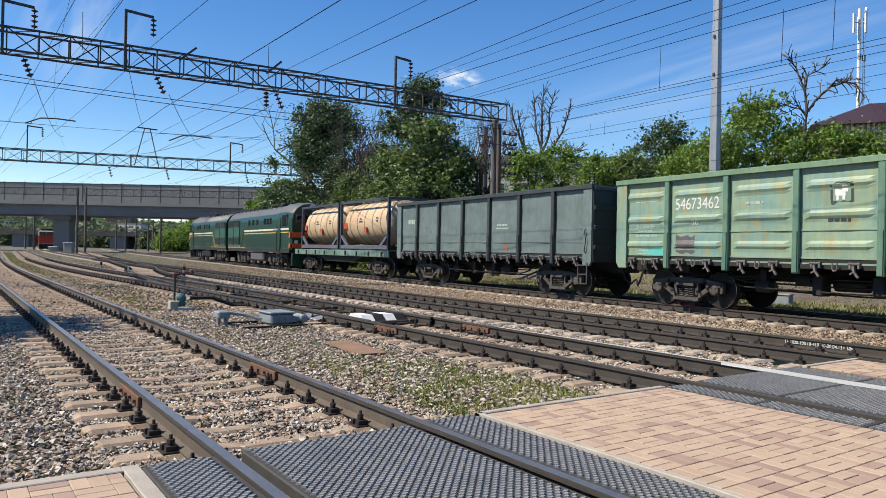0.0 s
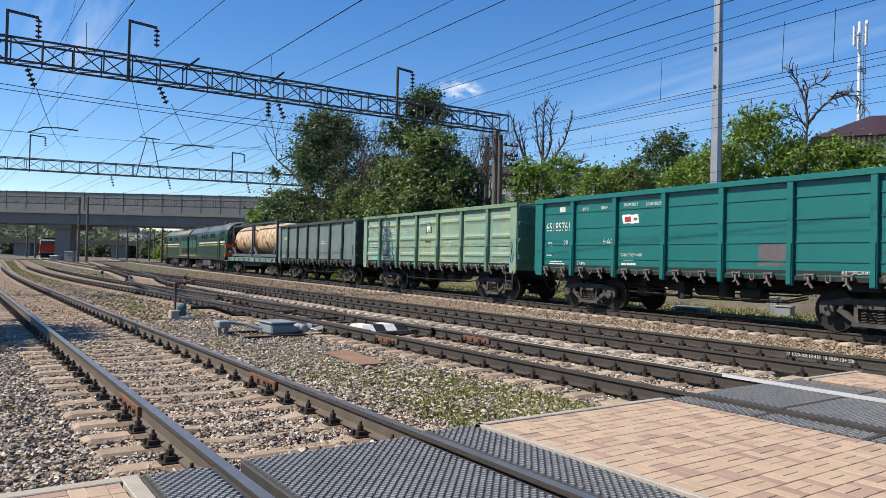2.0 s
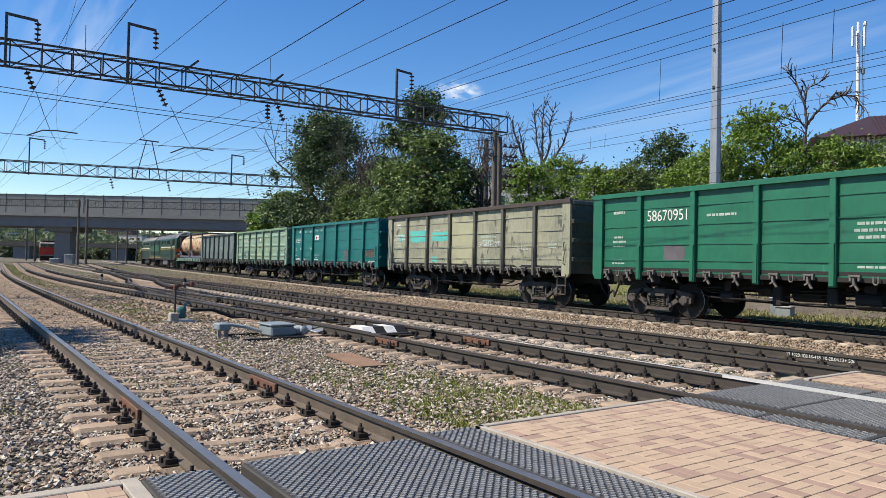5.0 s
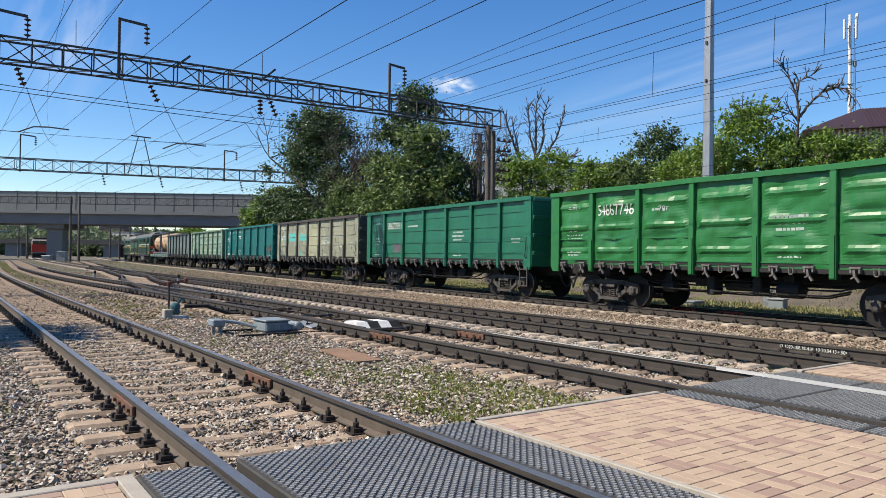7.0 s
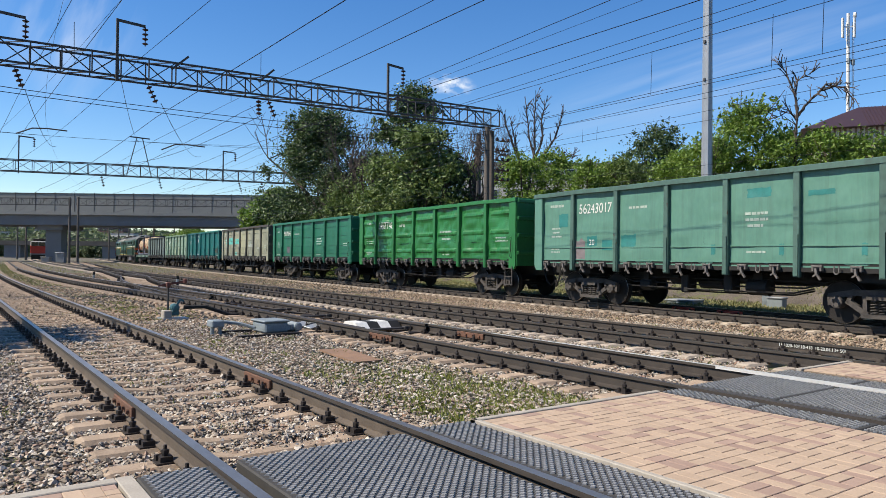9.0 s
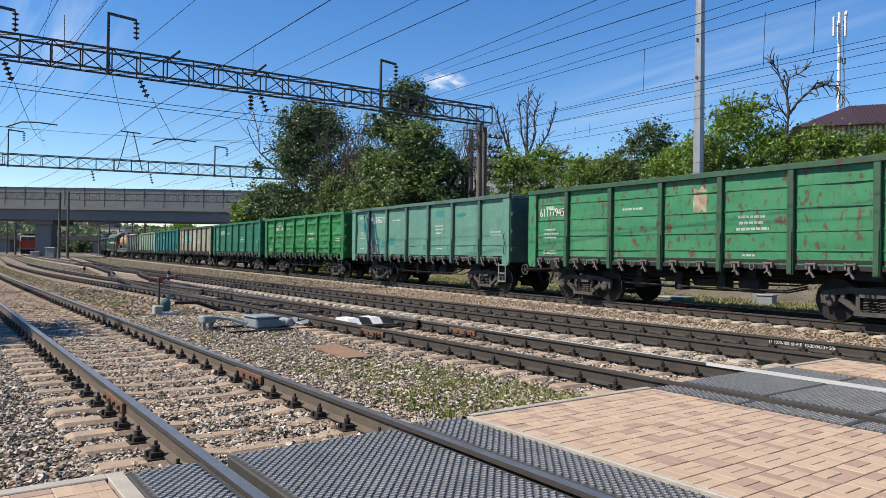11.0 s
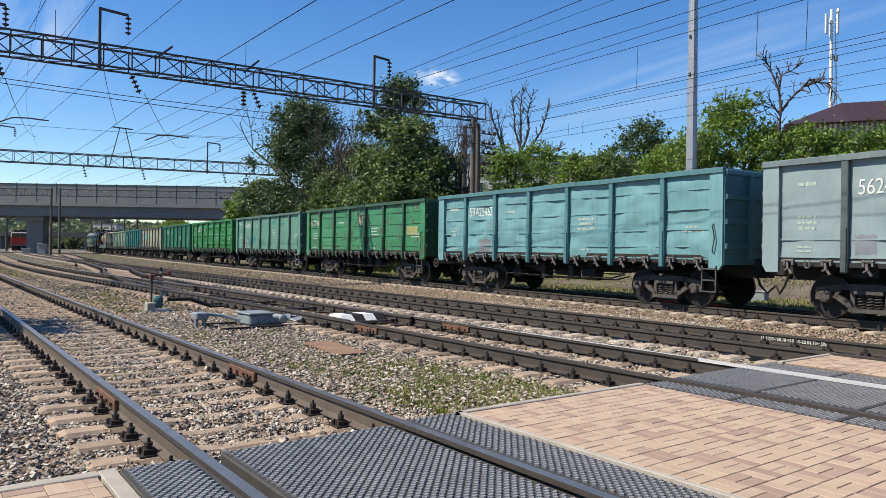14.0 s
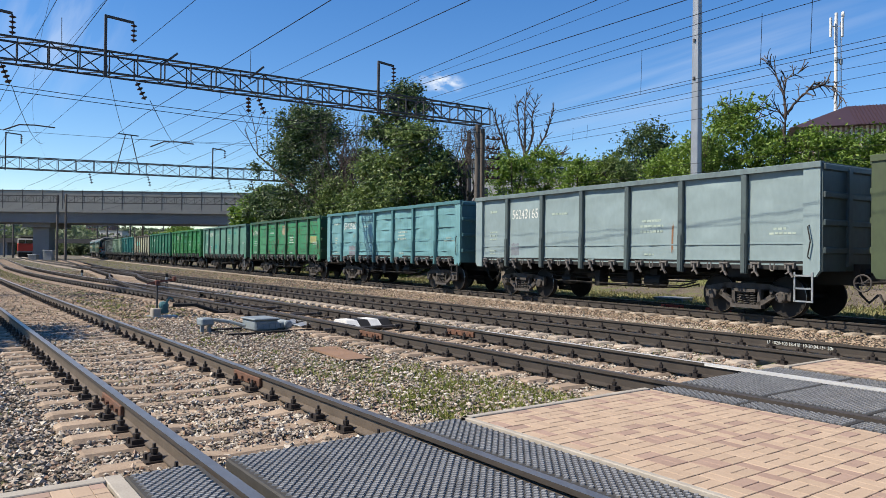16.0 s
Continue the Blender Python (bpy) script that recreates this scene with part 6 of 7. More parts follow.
for s in (-1, 1):
    bm = bmesh.new()
    box(bm, s * 0.7 - 0.6, s * 0.7 + 0.6, -0.06, 0.1, 3.0, 3.75, 0.04)
    part("windscreen", bm, M_GLASS, rt)
bm = bmesh.new()
box(bm, -1.2, 1.2, 1.5, 17, 4.0, 4.5, 0.1)
part("roof_gear", bm, M_BLACK, rt)
bm = bmesh.new()
box(bm, -1.3, 1.3, -0.1, 17.5, 0.1, 1.1, 0.05)
part("running_gear", bm, M_BLACK, rt)
for k, (px, py) in enumerate(((16.1, 144.9), (18.0, 141.2))):
    t = thing("relay_cabinet", "pale grey yard cabinet beside the bridge pier", "cabinet", "yard cabinets", at=pose(px, py, -0.25, 0, 0, -30))
    bm = bmesh.new()
    box(bm, -0.7, 0.7, -0.6, 0.6, 0, 0.9 if k == 0 else 1.7, 0.05)
    part("case", bm, M_CONC, t)
    bm = bmesh.new()
    box(bm, -0.8, 0.8, -0.7, 0.7, 0.9 if k == 0 else 1.7, 1.0 if k == 0 else 1.8, 0.03)
    part("cap", bm, M_GALV, t)

# ---- buildings on the bank ----


def facade(name, label, cx, cy, turn, w, dpt, z0, h, storeys, cols, wall, group=""):
    t = thing(name, label, "building", group, at=pose(cx, cy, z0, 0, 0, turn))
    bm = bmesh.new()
    box(bm, -w / 2, w / 2, 0, dpt, 0, h)
    part("wall", bm, wall, t)
    bm = bmesh.new()
    box(bm, -w / 2 - 0.3, w / 2 + 0.3, -0.3, dpt + 0.3, h, h + 0.4)
    part("roof", bm, M_GIRDER, t)
    for i in range(storeys):
        for j in range(cols):
            x = -w / 2 + (j + 0.5) * w / cols
            z = (i + 0.55) * h / storeys
            bm = bmesh.new()
            box(bm, x - 0.8, x + 0.8, -0.05, 0.2, z - 0.7, z + 0.8)
            wd = part("window", bm, M_WHITE, t)
            bm = bmesh.new()
            box(bm, x - 0.68, x + 0.68, -0.07, 0.1, z - 0.58, z + 0.68)
            part("pane", bm, M_GLASS, wd)
    return t


M_PLASTER = material("pale_plaster", (0.62, 0.60, 0.55), (0.50, 0.48, 0.44), 0.9, 0, 0.5, 10, 0.2)
ax, ay = (68.9, 71.4)
facade("apartment_building", "pale plastered building half hidden by trees", ax, ay, -38, 24, 10, 3.0, 11.2, 4, 9, M_PLASTER)
fx, fy = (123.2, 670.4)
facade("apartment_building", "distant reddish brown apartment block on the hill", fx, fy, -33, 22, 14, 8, 16, 5, 8, material("far_brick", (0.22, 0.13, 0.12), None, 0.9))

hx, hy = (66.7, 26.6)
house = thing("house", "house with a brown metal roof and ribbed pale walls", "house", at=pose(hx, hy, 4.7, 0, 0, -58))
bm = bmesh.new()
box(bm, -7, 9, 0, 9, 0, 8.4)
part("wall", bm, material("rose_cladding", (0.30, 0.19, 0.165), (0.22, 0.14, 0.12), 0.8), house)
M_SIDING = material("ribbed_siding", (0.66, 0.60, 0.57), (0.54, 0.47, 0.44), 0.6, 0, 2, 20, 0.1)
for k in range(40):
    bm = bmesh.new()
    box(bm, -7 + k * 0.4, -7 + k * 0.4 + 0.2, -0.06, 0.0, 5.0, 8.4)
    part("siding_rib", bm, M_SIDING, house)
bm = bmesh.new()
a = [bm.verts.new(p) for p in ((-7.8, -0.8, 8.3), (9.8, -0.8, 8.3), (9.8, 9.8, 8.3), (-7.8, 9.8, 8.3))]
b = [bm.verts.new(p) for p in ((-2.7, 4.5, 10.9), (9.8, 4.5, 10.9))]
bm.faces.new((a[0], a[1], b[1], b[0])), bm.faces.new((a[2], a[3], b[0], b[1])), bm.faces.new((a[3], a[0], b[0])), bm.faces.new((a[1], a[2], b[1])), bm.faces.new(a[::-1])
part("roof", bm, material("roof_brown", (0.065, 0.034, 0.034), (0.05, 0.027, 0.028), 0.45, 0.1, 2, 20, 0.2), house)
for k in range(44):
    bm = bmesh.new()
    x = -2.5 + k * 0.28
    beam(bm, (x, -0.78, 8.34), (x, 4.45, 10.92), 0.05, 0.05)
    part("roof_seam", bm, bpy.data.materials["roof_brown"], house)

# ---- trees ----
LEAF_DARK = island_material("leaves_dark", [(0.020, 0.040, 0.014), (0.050, 0.094, 0.027), (0.085, 0.145, 0.042), (0.14, 0.205, 0.062)], 0.5, 0.2)
LEAF_MID = island_material("leaves_mid", [(0.055, 0.094, 0.022), (0.108, 0.178, 0.040), (0.16, 0.235, 0.060), (0.22, 0.29, 0.088)], 0.55, 0.3)
# haze of the distance is put into these paler, greyer greens
LEAF_HAZED = island_material("leaves_hazed", [(0.075, 0.105, 0.05), (0.11, 0.15, 0.07), (0.15, 0.20, 0.095), (0.19, 0.235, 0.12)], 0.6, 0.35)
LEAF_BRIGHT = island_material("leaves_bright", [(0.07, 0.13, 0.015), (0.13, 0.23, 0.025), (0.19, 0.31, 0.04), (0.27, 0.38, 0.07)], 0.5, 0.35)


def leaf_cloud(rng, clumps, per, size, flat=0.85):
    """Leaves as small folded blades scattered in clumps; clumps are (centre, radii)."""
    out = []
    for c, rad in clumps:
        n = max(20, int(per * rad[0] * rad[1]))
        d = rng.normal(size=(n, 3))
        d /= np.linalg.norm(d, axis=1)[:, None]
        r = np.abs(rng.normal(0, 0.66, n)) ** 0.8
        out.append(np.array(c) + d * r[:, None] * np.array(rad))
    p = np.concatenate(out)
    n = len(p)
    a = rng.normal(size=(n, 3))
    a[:, 2] *= flat
    a /= np.linalg.norm(a, axis=1)[:, None]
    b = np.cross(a, rng.normal(size=(n, 3)))
    b /= np.linalg.norm(b, axis=1)[:, None]
    s = size * rng.uniform(0.55, 1.3, n)[:, None]
    c = np.cross(a, b) * s * 0.18
    v = np.stack([p - a * s, p - b * s * 0.5 + c, p + a * s, p + b * s * 0.5 + c], 1).reshape(-1, 3)
    i = np.arange(n)[:, None] * 4
    f = np.concatenate([i + np.array([[0, 1, 2]]), i + np.array([[0, 2, 3]])])
    return v.tolist(), f.tolist()


def limbs(bm, rng, p, d, length, r, depth, tips, spread=0.5, up=0.12, droop=0.0):
    pts, rad = [p.copy()], [r]
    n = 4
    for k in range(n):
        d = (d + Vector((rng.uniform(-1, 1), rng.uniform(-1, 1), rng.uniform(-1, 1))) * 0.16 + Vector((0, 0, up - droop * (3 - depth)))).normalized()
        p = p + d * length / n
        pts.append(p.copy())
        rad.append(r * (1 - 0.4 * (k + 1) / n))
    tube(bm, pts, rad, 6 if depth > 1 else 4)
    tips.append(p.copy())
    if depth == 0:
        return
    for k in range(rng.randint(2, 4)):
        q = pts[rng.randint(2, n)]
        e = (d + Vector((rng.uniform(-1, 1), rng.uniform(-1, 1), rng.uniform(-0.5, 0.9))).normalized() * spread * 1.6).normalized()
        limbs(bm, rng, q, e, length * rng.uniform(0.55, 0.8), rad[-1] * 0.75, depth - 1, tips, spread, up, droop)


def tree(x, y, height, width, leaf, label, seed, low=0.15, per=265, size=0.148, nclump=80, name="tree", group="trees on the bank"):
    rng, prng = np.random.default_rng(seed), random.Random(seed)
    z0 = rise(x, y) - 0.1
    t = thing(name, label, "tree" if name == "tree" else "bush", group, at=pose(x, y, z0))
    bm = bmesh.new()
    tips = []
    limbs(bm, prng, Vector((0, 0, 0)), Vector((0, 0, 1)), height * 0.5, max(0.07, height * 0.018), 3 if name == "tree" else 2, tips, 0.55)
    part("trunk", bm, M_BARK, t)
    clumps = []
    for k in range(nclump):
        u = prng.random()
        zc = height * (low + (0.93 - low) * u)
        prof = math.sin(math.pi * min(max((u * 0.86 + 0.12), 0), 1)) ** 0.65
        rr = width / 2 * prof * prng.uniform(0.25, 0.95)
        a = prng.uniform(0, 2 * math.pi)
        s = width * prng.uniform(0.10, 0.20)
        clumps.append(((rr * math.cos(a), rr * math.sin(a), zc), (s, s, s * prng.uniform(0.6, 0.95))))
    for k in range(nclump // 2):
        u = prng.random()
        a = prng.uniform(0, 2 * math.pi)
        prof = math.sin(math.pi * min(max((u * 0.86 + 0.12), 0), 1)) ** 0.65
        rr = width / 2 * prof * prng.uniform(0.9, 1.15)
        s = width * prng.uniform(0.03, 0.07)
        clumps.append(((rr * math.cos(a), rr * math.sin(a), height * (low + (1.0 - low) * u)), (s, s, s)))
    v, f = leaf_cloud(rng, clumps, per, size)
    part("crown", raw_mesh(v, f, leaf), None, t)
    return t


def bare_tree(x, y, height, label, seed, spread=0.4, droop=0.0, depth=5):
    prng = random.Random(seed)
    t = thing("bare_tree", label, "tree", "bare trees", at=pose(x, y, rise(x, y) - 0.1))
    bm = bmesh.new()
    for k in range(2):
        limbs(bm, prng, Vector((0.3 * k, 0.2 * k, 0)), Vector((0.1 * k, 0, 1)), height * 0.36, height * 0.020, depth, [], spread, 0.10, droop)
    part("trunk", bm, M_DEADWOOD, t)
    return t


TREES = ((565, 68, 16.2, 11.2, LEAF_DARK, "tall dark green leafy tree beside the railway", 1, 0.05), (528, 74, 7.2, 5.6, LEAF_MID, "green leafy tree beside the railway", 2, 0.0), (515, 80, 9.0, 4.6, LEAF_DARK, "dark green leafy tree beside the railway", 22, 0.02),
         (628, 60, 8.4, 6.0, LEAF_MID, "olive green leafy tree beside the railway", 3, 0.0), (735, 56, 14.6, 6.4, LEAF_DARK, "tall dark leafy tree beside the railway", 4, 0.2), (752, 51, 11.2, 7.8, LEAF_MID, "broad green willow-like tree beside the railway", 5, 0.0),
         (690, 54, 9.6, 6.0, LEAF_MID, "green leafy tree with hanging branches", 6, 0.0), (815, 52, 8.0, 4.2, LEAF_DARK, "dark green leafy tree beside the line mast", 7, 0.0), (600, 64, 10.4, 4.6, LEAF_DARK, "dark leafy tree behind bare branches", 23, 0.05))
for u, x, y, h, w_, lf, lb, sd, lo in [(a[0], *p, *a[2:]) for a, p in zip(TREES, ((29.9, 62.2), (30.1, 69.2), (31.9, 75.3), (28.2, 53.5), (30.3, 47.1), (28.2, 42.5), (27.6, 46.6), (30.7, 42.0), (29.0, 57.8)))]:
    tree(x, y, h, w_, lf, lb, sd, lo)
BUSHES = ((935, 46, 6.3, 5.0, LEAF_BRIGHT, 31), (985, 47, 5.4, 4.4, LEAF_BRIGHT, 32), (1050, 42, 5.0, 3.8, LEAF_BRIGHT, 33), (1082, 43, 3.8, 4.0, LEAF_BRIGHT, 34), (1172, 45, 6.6, 5.4, LEAF_DARK, 35), (1285, 35, 4.8, 4.2, LEAF_BRIGHT, 36),
          (1345, 36, 6.4, 5.0, LEAF_BRIGHT, 37), (1405, 35, 4.4, 4.2, LEAF_BRIGHT, 38), (1470, 34, 4.1, 4.2, LEAF_BRIGHT, 39), (1535, 34, 4.0, 4.4, LEAF_BRIGHT, 40), (1600, 34, 4.0, 4.6, LEAF_BRIGHT, 41), (1255, 38, 4.4, 4.2, LEAF_BRIGHT, 42), (880, 47, 4.0, 4.6, LEAF_BRIGHT, 43), (1120, 42, 4.0, 4.2, LEAF_MID, 44), (1215, 40, 3.8, 4.4, LEAF_BRIGHT, 45), (1700, 36, 5, 5, LEAF_BRIGHT, 46), (480, 95, 7, 7, LEAF_BRIGHT, 47), (500, 110, 8, 8, LEAF_MID, 48), (330, 190, 6, 14, LEAF_BRIGHT, 49), (355, 200, 8, 14, LEAF_BRIGHT, 50))
for (u, dd, h, w_, lf, sd), (x, y) in zip(BUSHES, ((30.9, 34.5), (33.1, 34.2), (31.3, 29.4), (33.0, 29.4), (37.1, 28.9), (31.4, 20.7), (33.8, 20.3), (34.2, 18.8), (34.6, 17.3), (36.1, 16.3), (37.5, 15.3), (33.4, 23.0), (29.9, 36.5), (33.2, 28.0), (34.1, 24.9), (42.0, 14.5), (35.7, 91.0), (42.7, 104.3), (52.8, 194.9), (58.9, 202.9))):
    tree(x, y, h, w_, lf, "dense dark green rounded tree on the bank" if lf is LEAF_DARK else "fresh green leafy bush on the bank", sd, -0.05, 330, 0.098 if dd < 60 else 0.3, 64, "bush", "bushes on the bank")
def gnarled(x, y, base, paths, label, seed, twig, per, droop=()):
    """A leafless tree from a few main limbs (sideways and up from its foot), each set with short crooked twigs."""
    prng = random.Random(seed)
    t = thing("bare_tree", label, "tree", "bare trees", at=pose(x, y, rise(x, y) - 0.1))
    side = Vector((y, -x, 0)).normalized()
    deep = Vector((x, y, 0)).normalized()
    trunk, twigs = bmesh.new(), bmesh.new()
    for i, (path, r0) in enumerate(paths):
        pts = [side * a + Vector((0, 0, base + b)) + deep * prng.uniform(-0.15, 0.15) for a, b in path]
        fine = []
        for p, q in zip(pts, pts[1:]):
            for k in range(4):
                fine.append(p.lerp(q, k / 4) + Vector((prng.uniform(-1, 1), prng.uniform(-1, 1), prng.uniform(-1, 1))) * 0.035)
        fine.append(pts[-1])
        n = len(fine)
        rad = [r0 * (1 - 0.8 * k / (n - 1)) for k in range(n)]
        tube(trunk, fine, rad, 6)
        for k in range(max(2, n // 4), n):
            d = (fine[k] - fine[k - 1]).normalized()
            for _ in range(per):
                away = Vector((prng.uniform(-1, 1), prng.uniform(-1, 1), prng.uniform(-0.3, 0.9))).normalized()
                e = (d * 0.8 + away * 0.75).normalized()
                ln = twig * prng.uniform(0.35, 1.1)
                p, bend = fine[k], Vector((0, 0, -0.75 if i in droop else 0.25))
                line = [p.copy()]
                for _k in range(3):
                    e = (e + bend * 0.45 + Vector((prng.uniform(-1, 1), prng.uniform(-1, 1), prng.uniform(-1, 1))) * 0.25).normalized()
                    p = p + e * ln / 3
                    line.append(p.copy())
                    if _k == 1:
                        tube(twigs, [p, p + (e + away * 0.8).normalized() * ln * 0.35], [0.020, 0.013], 3)
                tube(twigs, line, [0.034, 0.027, 0.022, 0.014], 3)
    part("trunk", trunk, M_DEADWOOD, t)
    tagged(part("twigs", twigs, M_DEADWOOD, t), kind="stuff")
    return t


UPRIGHT = "leafless grey tree with thick upright branches and stubby twigs"
gnarled(34.2, 37.2, 3.6, [([(0.0, -3.8), (0.0, 0.9)], 0.26), ([(0.0, 0.7), (0.10, 2.2), (0.05, 4.1), (0.12, 5.6)], 0.12), ([(0.05, 1.2), (0.62, 2.6), (0.55, 4.0), (0.85, 5.3)], 0.10), ([(0.05, 0.8), (0.9, 1.8), (1.6, 3.0), (2.0, 4.4)], 0.12),
                           ([(0.3, 1.1), (1.2, 1.3), (2.0, 1.45), (2.7, 1.35)], 0.07), ([(0.05, 1.6), (-0.3, 2.7), (-0.45, 4.2), (-0.5, 5.0)], 0.08)], UPRIGHT, 51, 0.85, 3)
gnarled(34.3, 38.4, 3.6, [([(0.3, -3.6), (0.1, 0.6)], 0.24), ([(0.1, 0.4), (-0.5, 1.9), (-1.0, 3.2), (-1.5, 4.7)], 0.14), ([(0.0, 0.6), (-1.0, 1.6), (-1.6, 1.7), (-2.1, 2.0)], 0.07), ([(-0.3, 1.4), (-0.6, 2.7), (-0.9, 4.3)], 0.08)], UPRIGHT, 52, 0.8, 3)
gnarled(33.65, 18.1, 3.9, [([(0.0, -3.9), (0.0, 0.0), (0.08, 0.9)], 0.12), ([(0.08, 0.8), (-0.02, 1.8), (-0.42, 3.0), (-0.76, 3.75)], 0.07), ([(0.08, 0.9), (0.5, 1.5), (1.25, 2.3), (2.05, 2.1), (2.45, 1.4)], 0.075), ([(0.0, 1.9), (0.1, 2.7), (0.7, 3.0)], 0.05),
                           ([(0.05, 0.7), (-0.3, 1.2), (-0.9, 0.9)], 0.05), ([(0.9, 2.0), (1.3, 2.1), (2.1, 2.35)], 0.03)], "dead twisted tree with one drooping branch on the bank", 56, 0.75, 2, (2,))
for (px, py), h, lb, sd in (((30.0, 52.2), 14.2, "leafless tree between the leafy trees", 53), ((28.6, 50.8), 12.8, "leafless tree between the leafy trees", 54), ((31.0, 55.0), 13.6, "leafless tree between the leafy trees", 57), ((32.1, 44.7), 12.2, "half dead tree with thin branches", 55), ((31.2, 40.6), 11.2, "half dead tree with thin branches", 58)):
    bare_tree(px, py, h, lb, sd, 0.42)
# the tree off to the side whose shade falls on the ballast
tree(-4.9, 18.2, 8.5, 5.6, LEAF_MID, "leafy tree beside the first track", 60, 0.40, 110, 0.12)


def far_woods():
    rng = np.random.default_rng(7)
    clumps = []
    for k in range(1700):
        lat, dep = rng.uniform(-640, 60), rng.uniform(430, 900)
        if abs(lat) / dep > 0.95:
            continue
        p = AWAY * float(dep) + ACROSS * float(lat)
        h = rng.uniform(5, 10)
        clumps.append(((p.x, p.y, rise(p.x, p.y) + h * 0.45), (h * 0.8, h * 0.8, h * 0.6)))
    for k in range(60):
        lat, dep = rng.uniform(-150, -70), rng.uniform(300, 400)
        p = AWAY * float(dep) + ACROSS * float(lat)
        h = rng.uniform(5, 11)
        clumps.append(((p.x, p.y, h * 0.5), (h * 0.6, h * 0.6, h * 0.6)))
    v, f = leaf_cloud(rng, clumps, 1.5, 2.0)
    ob = new("far_woods", raw_mesh(v, f, LEAF_HAZED))
    tagged(ob, "distant green wooded hills behind the bridge", "woods", kind="stuff")


far_woods()
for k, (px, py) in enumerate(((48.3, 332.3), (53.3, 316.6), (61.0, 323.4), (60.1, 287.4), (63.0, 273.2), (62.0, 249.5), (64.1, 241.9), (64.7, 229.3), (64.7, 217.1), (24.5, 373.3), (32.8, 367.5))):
    tree(px, py, 6.4 + 2.2 * ((k * 7) % 5) / 4, 11, LEAF_HAZED, "distant leafy tree behind the yard", 400 + k, 0.0, 26, 0.6, 46, "tree", "distant trees")
for k in range(26):
    prng = random.Random(300 + k)
    p = AWAY * prng.uniform(440, 700) + ACROSS * prng.uniform(-430, -190)
    t = facade("distant_house", "small distant house on the wooded hill", p.x, p.y, -34 + prng.uniform(-20, 20), prng.uniform(9, 16), 9, rise(p.x, p.y) + 2, prng.uniform(5, 9), 2, 4, M_PLASTER if k % 2 else M_CONC, "distant houses") if k < 12 else None

# ---- loose ballast and grass ----
STONES = island_material("ballast_stones", [(0.085, 0.069, 0.055), (0.21, 0.175, 0.135), (0.34, 0.282, 0.215), (0.50, 0.445, 0.37), (0.27, 0.165, 0.11), (0.39, 0.345, 0.29), (0.70, 0.64, 0.55)], 0.9, 0, 0.4)
STONES_BROWN = island_material("brown_stones", [(0.085, 0.066, 0.050), (0.20, 0.155, 0.11), (0.30, 0.225, 0.155), (0.37, 0.285, 0.20), (0.24, 0.15, 0.10), (0.46, 0.385, 0.29)], 0.9, 0, 0.4)


def stones(name, n, region, lo, hi, seed, label, mat=None):
    rng = np.random.default_rng(seed)
    p = region(rng, n)
    n = len(p)
    base = np.array([(1, 0, 0), (-1, 0, 0), (0, 1, 0), (0, -1, 0), (0, 0, 1), (0, 0, -1)], float)
    faces = np.array([(0, 2, 4), (2, 1, 4), (1, 3, 4), (3, 0, 4), (2, 0, 5), (1, 2, 5), (3, 1, 5), (0, 3, 5)])
    s = rng.uniform(lo, hi, n) ** 1.0
    v = base[None] * rng.uniform(0.72, 1.2, (n, 6, 1)) + rng.normal(0, 0.17, (n, 6, 3))
    v *= (s[:, None] * rng.uniform(0.75, 1.25, (n, 3)))[:, None, :]
    ang = rng.uniform(0, 2 * np.pi, n)
    tilt = rng.uniform(-0.7, 0.7, n)
    c, si, ct, st = np.cos(ang), np.sin(ang), np.cos(tilt), np.sin(tilt)
    y1, z1 = v[:, :, 1] * ct[:, None] - v[:, :, 2] * st[:, None], v[:, :, 1] * st[:, None] + v[:, :, 2] * ct[:, None]
    x2, y2 = v[:, :, 0] * c[:, None] - y1 * si[:, None], v[:, :, 0] * si[:, None] + y1 * c[:, None]
    v = np.stack([x2, y2, z1 * 0.66], 2) + p[:, None, :]
    f = (faces[None] + (np.arange(n) * 6)[:, None, None]).reshape(-1, 3)
    ob = new(name, raw_mesh(v.reshape(-1, 3).tolist(), f.tolist(), mat or STONES))
    return tagged(ob, label, "ballast", kind="stuff")


def near_bed(rng, n):
    x, y = rng.uniform(-3.2, 14.5, n), 4.72 + 13 * rng.uniform(0, 1, n) ** 1.35
    keep = (x > 0.05 * y - 1.4) & (x < 1.6 + 1.45 * y) & ~((x > 4.0) & (x < 6.0) & (rng.uniform(0, 1, n) < 0.35))
    x, y = x[keep], y[keep]
    z = -0.232 + 0.009 * (np.abs(x - 2.32) < 0.75) + 0.010 * (x < 1.35) - 0.003 * (x > 8.8) + rng.uniform(-0.012, 0.022, len(x)) + 0.008 * np.sin(x * 3 + y * 2)
    return np.stack([x, y, z], 1)


def far_bed(rng, n):
    y = 16 + 50 * rng.uniform(0, 1, n) ** 1.7
    x = np.where(rng.uniform(0, 1, n) < 0.28, rng.uniform(0.7, 3.9, n), rng.uniform(0, 1, n) * (20.5 + 0.06 * y))
    keep = (x > 0.03 * y) & (x < np.minimum(17.9 + 0.067 * y + 1.9, 0.9 * y))
    return np.stack([x[keep], y[keep], -0.246 + 0.022 * (x[keep] < 3.9)], 1)


def side_bed(rng, n):
    y = rng.uniform(2.5, 30, n)
    x = rng.uniform(12.2, 17.2, n) + 0.05 * y
    keep = (x < 2.4 * y + 4)
    return np.stack([x[keep], y[keep], -0.244 + rng.uniform(0, 0.02, keep.sum())], 1)


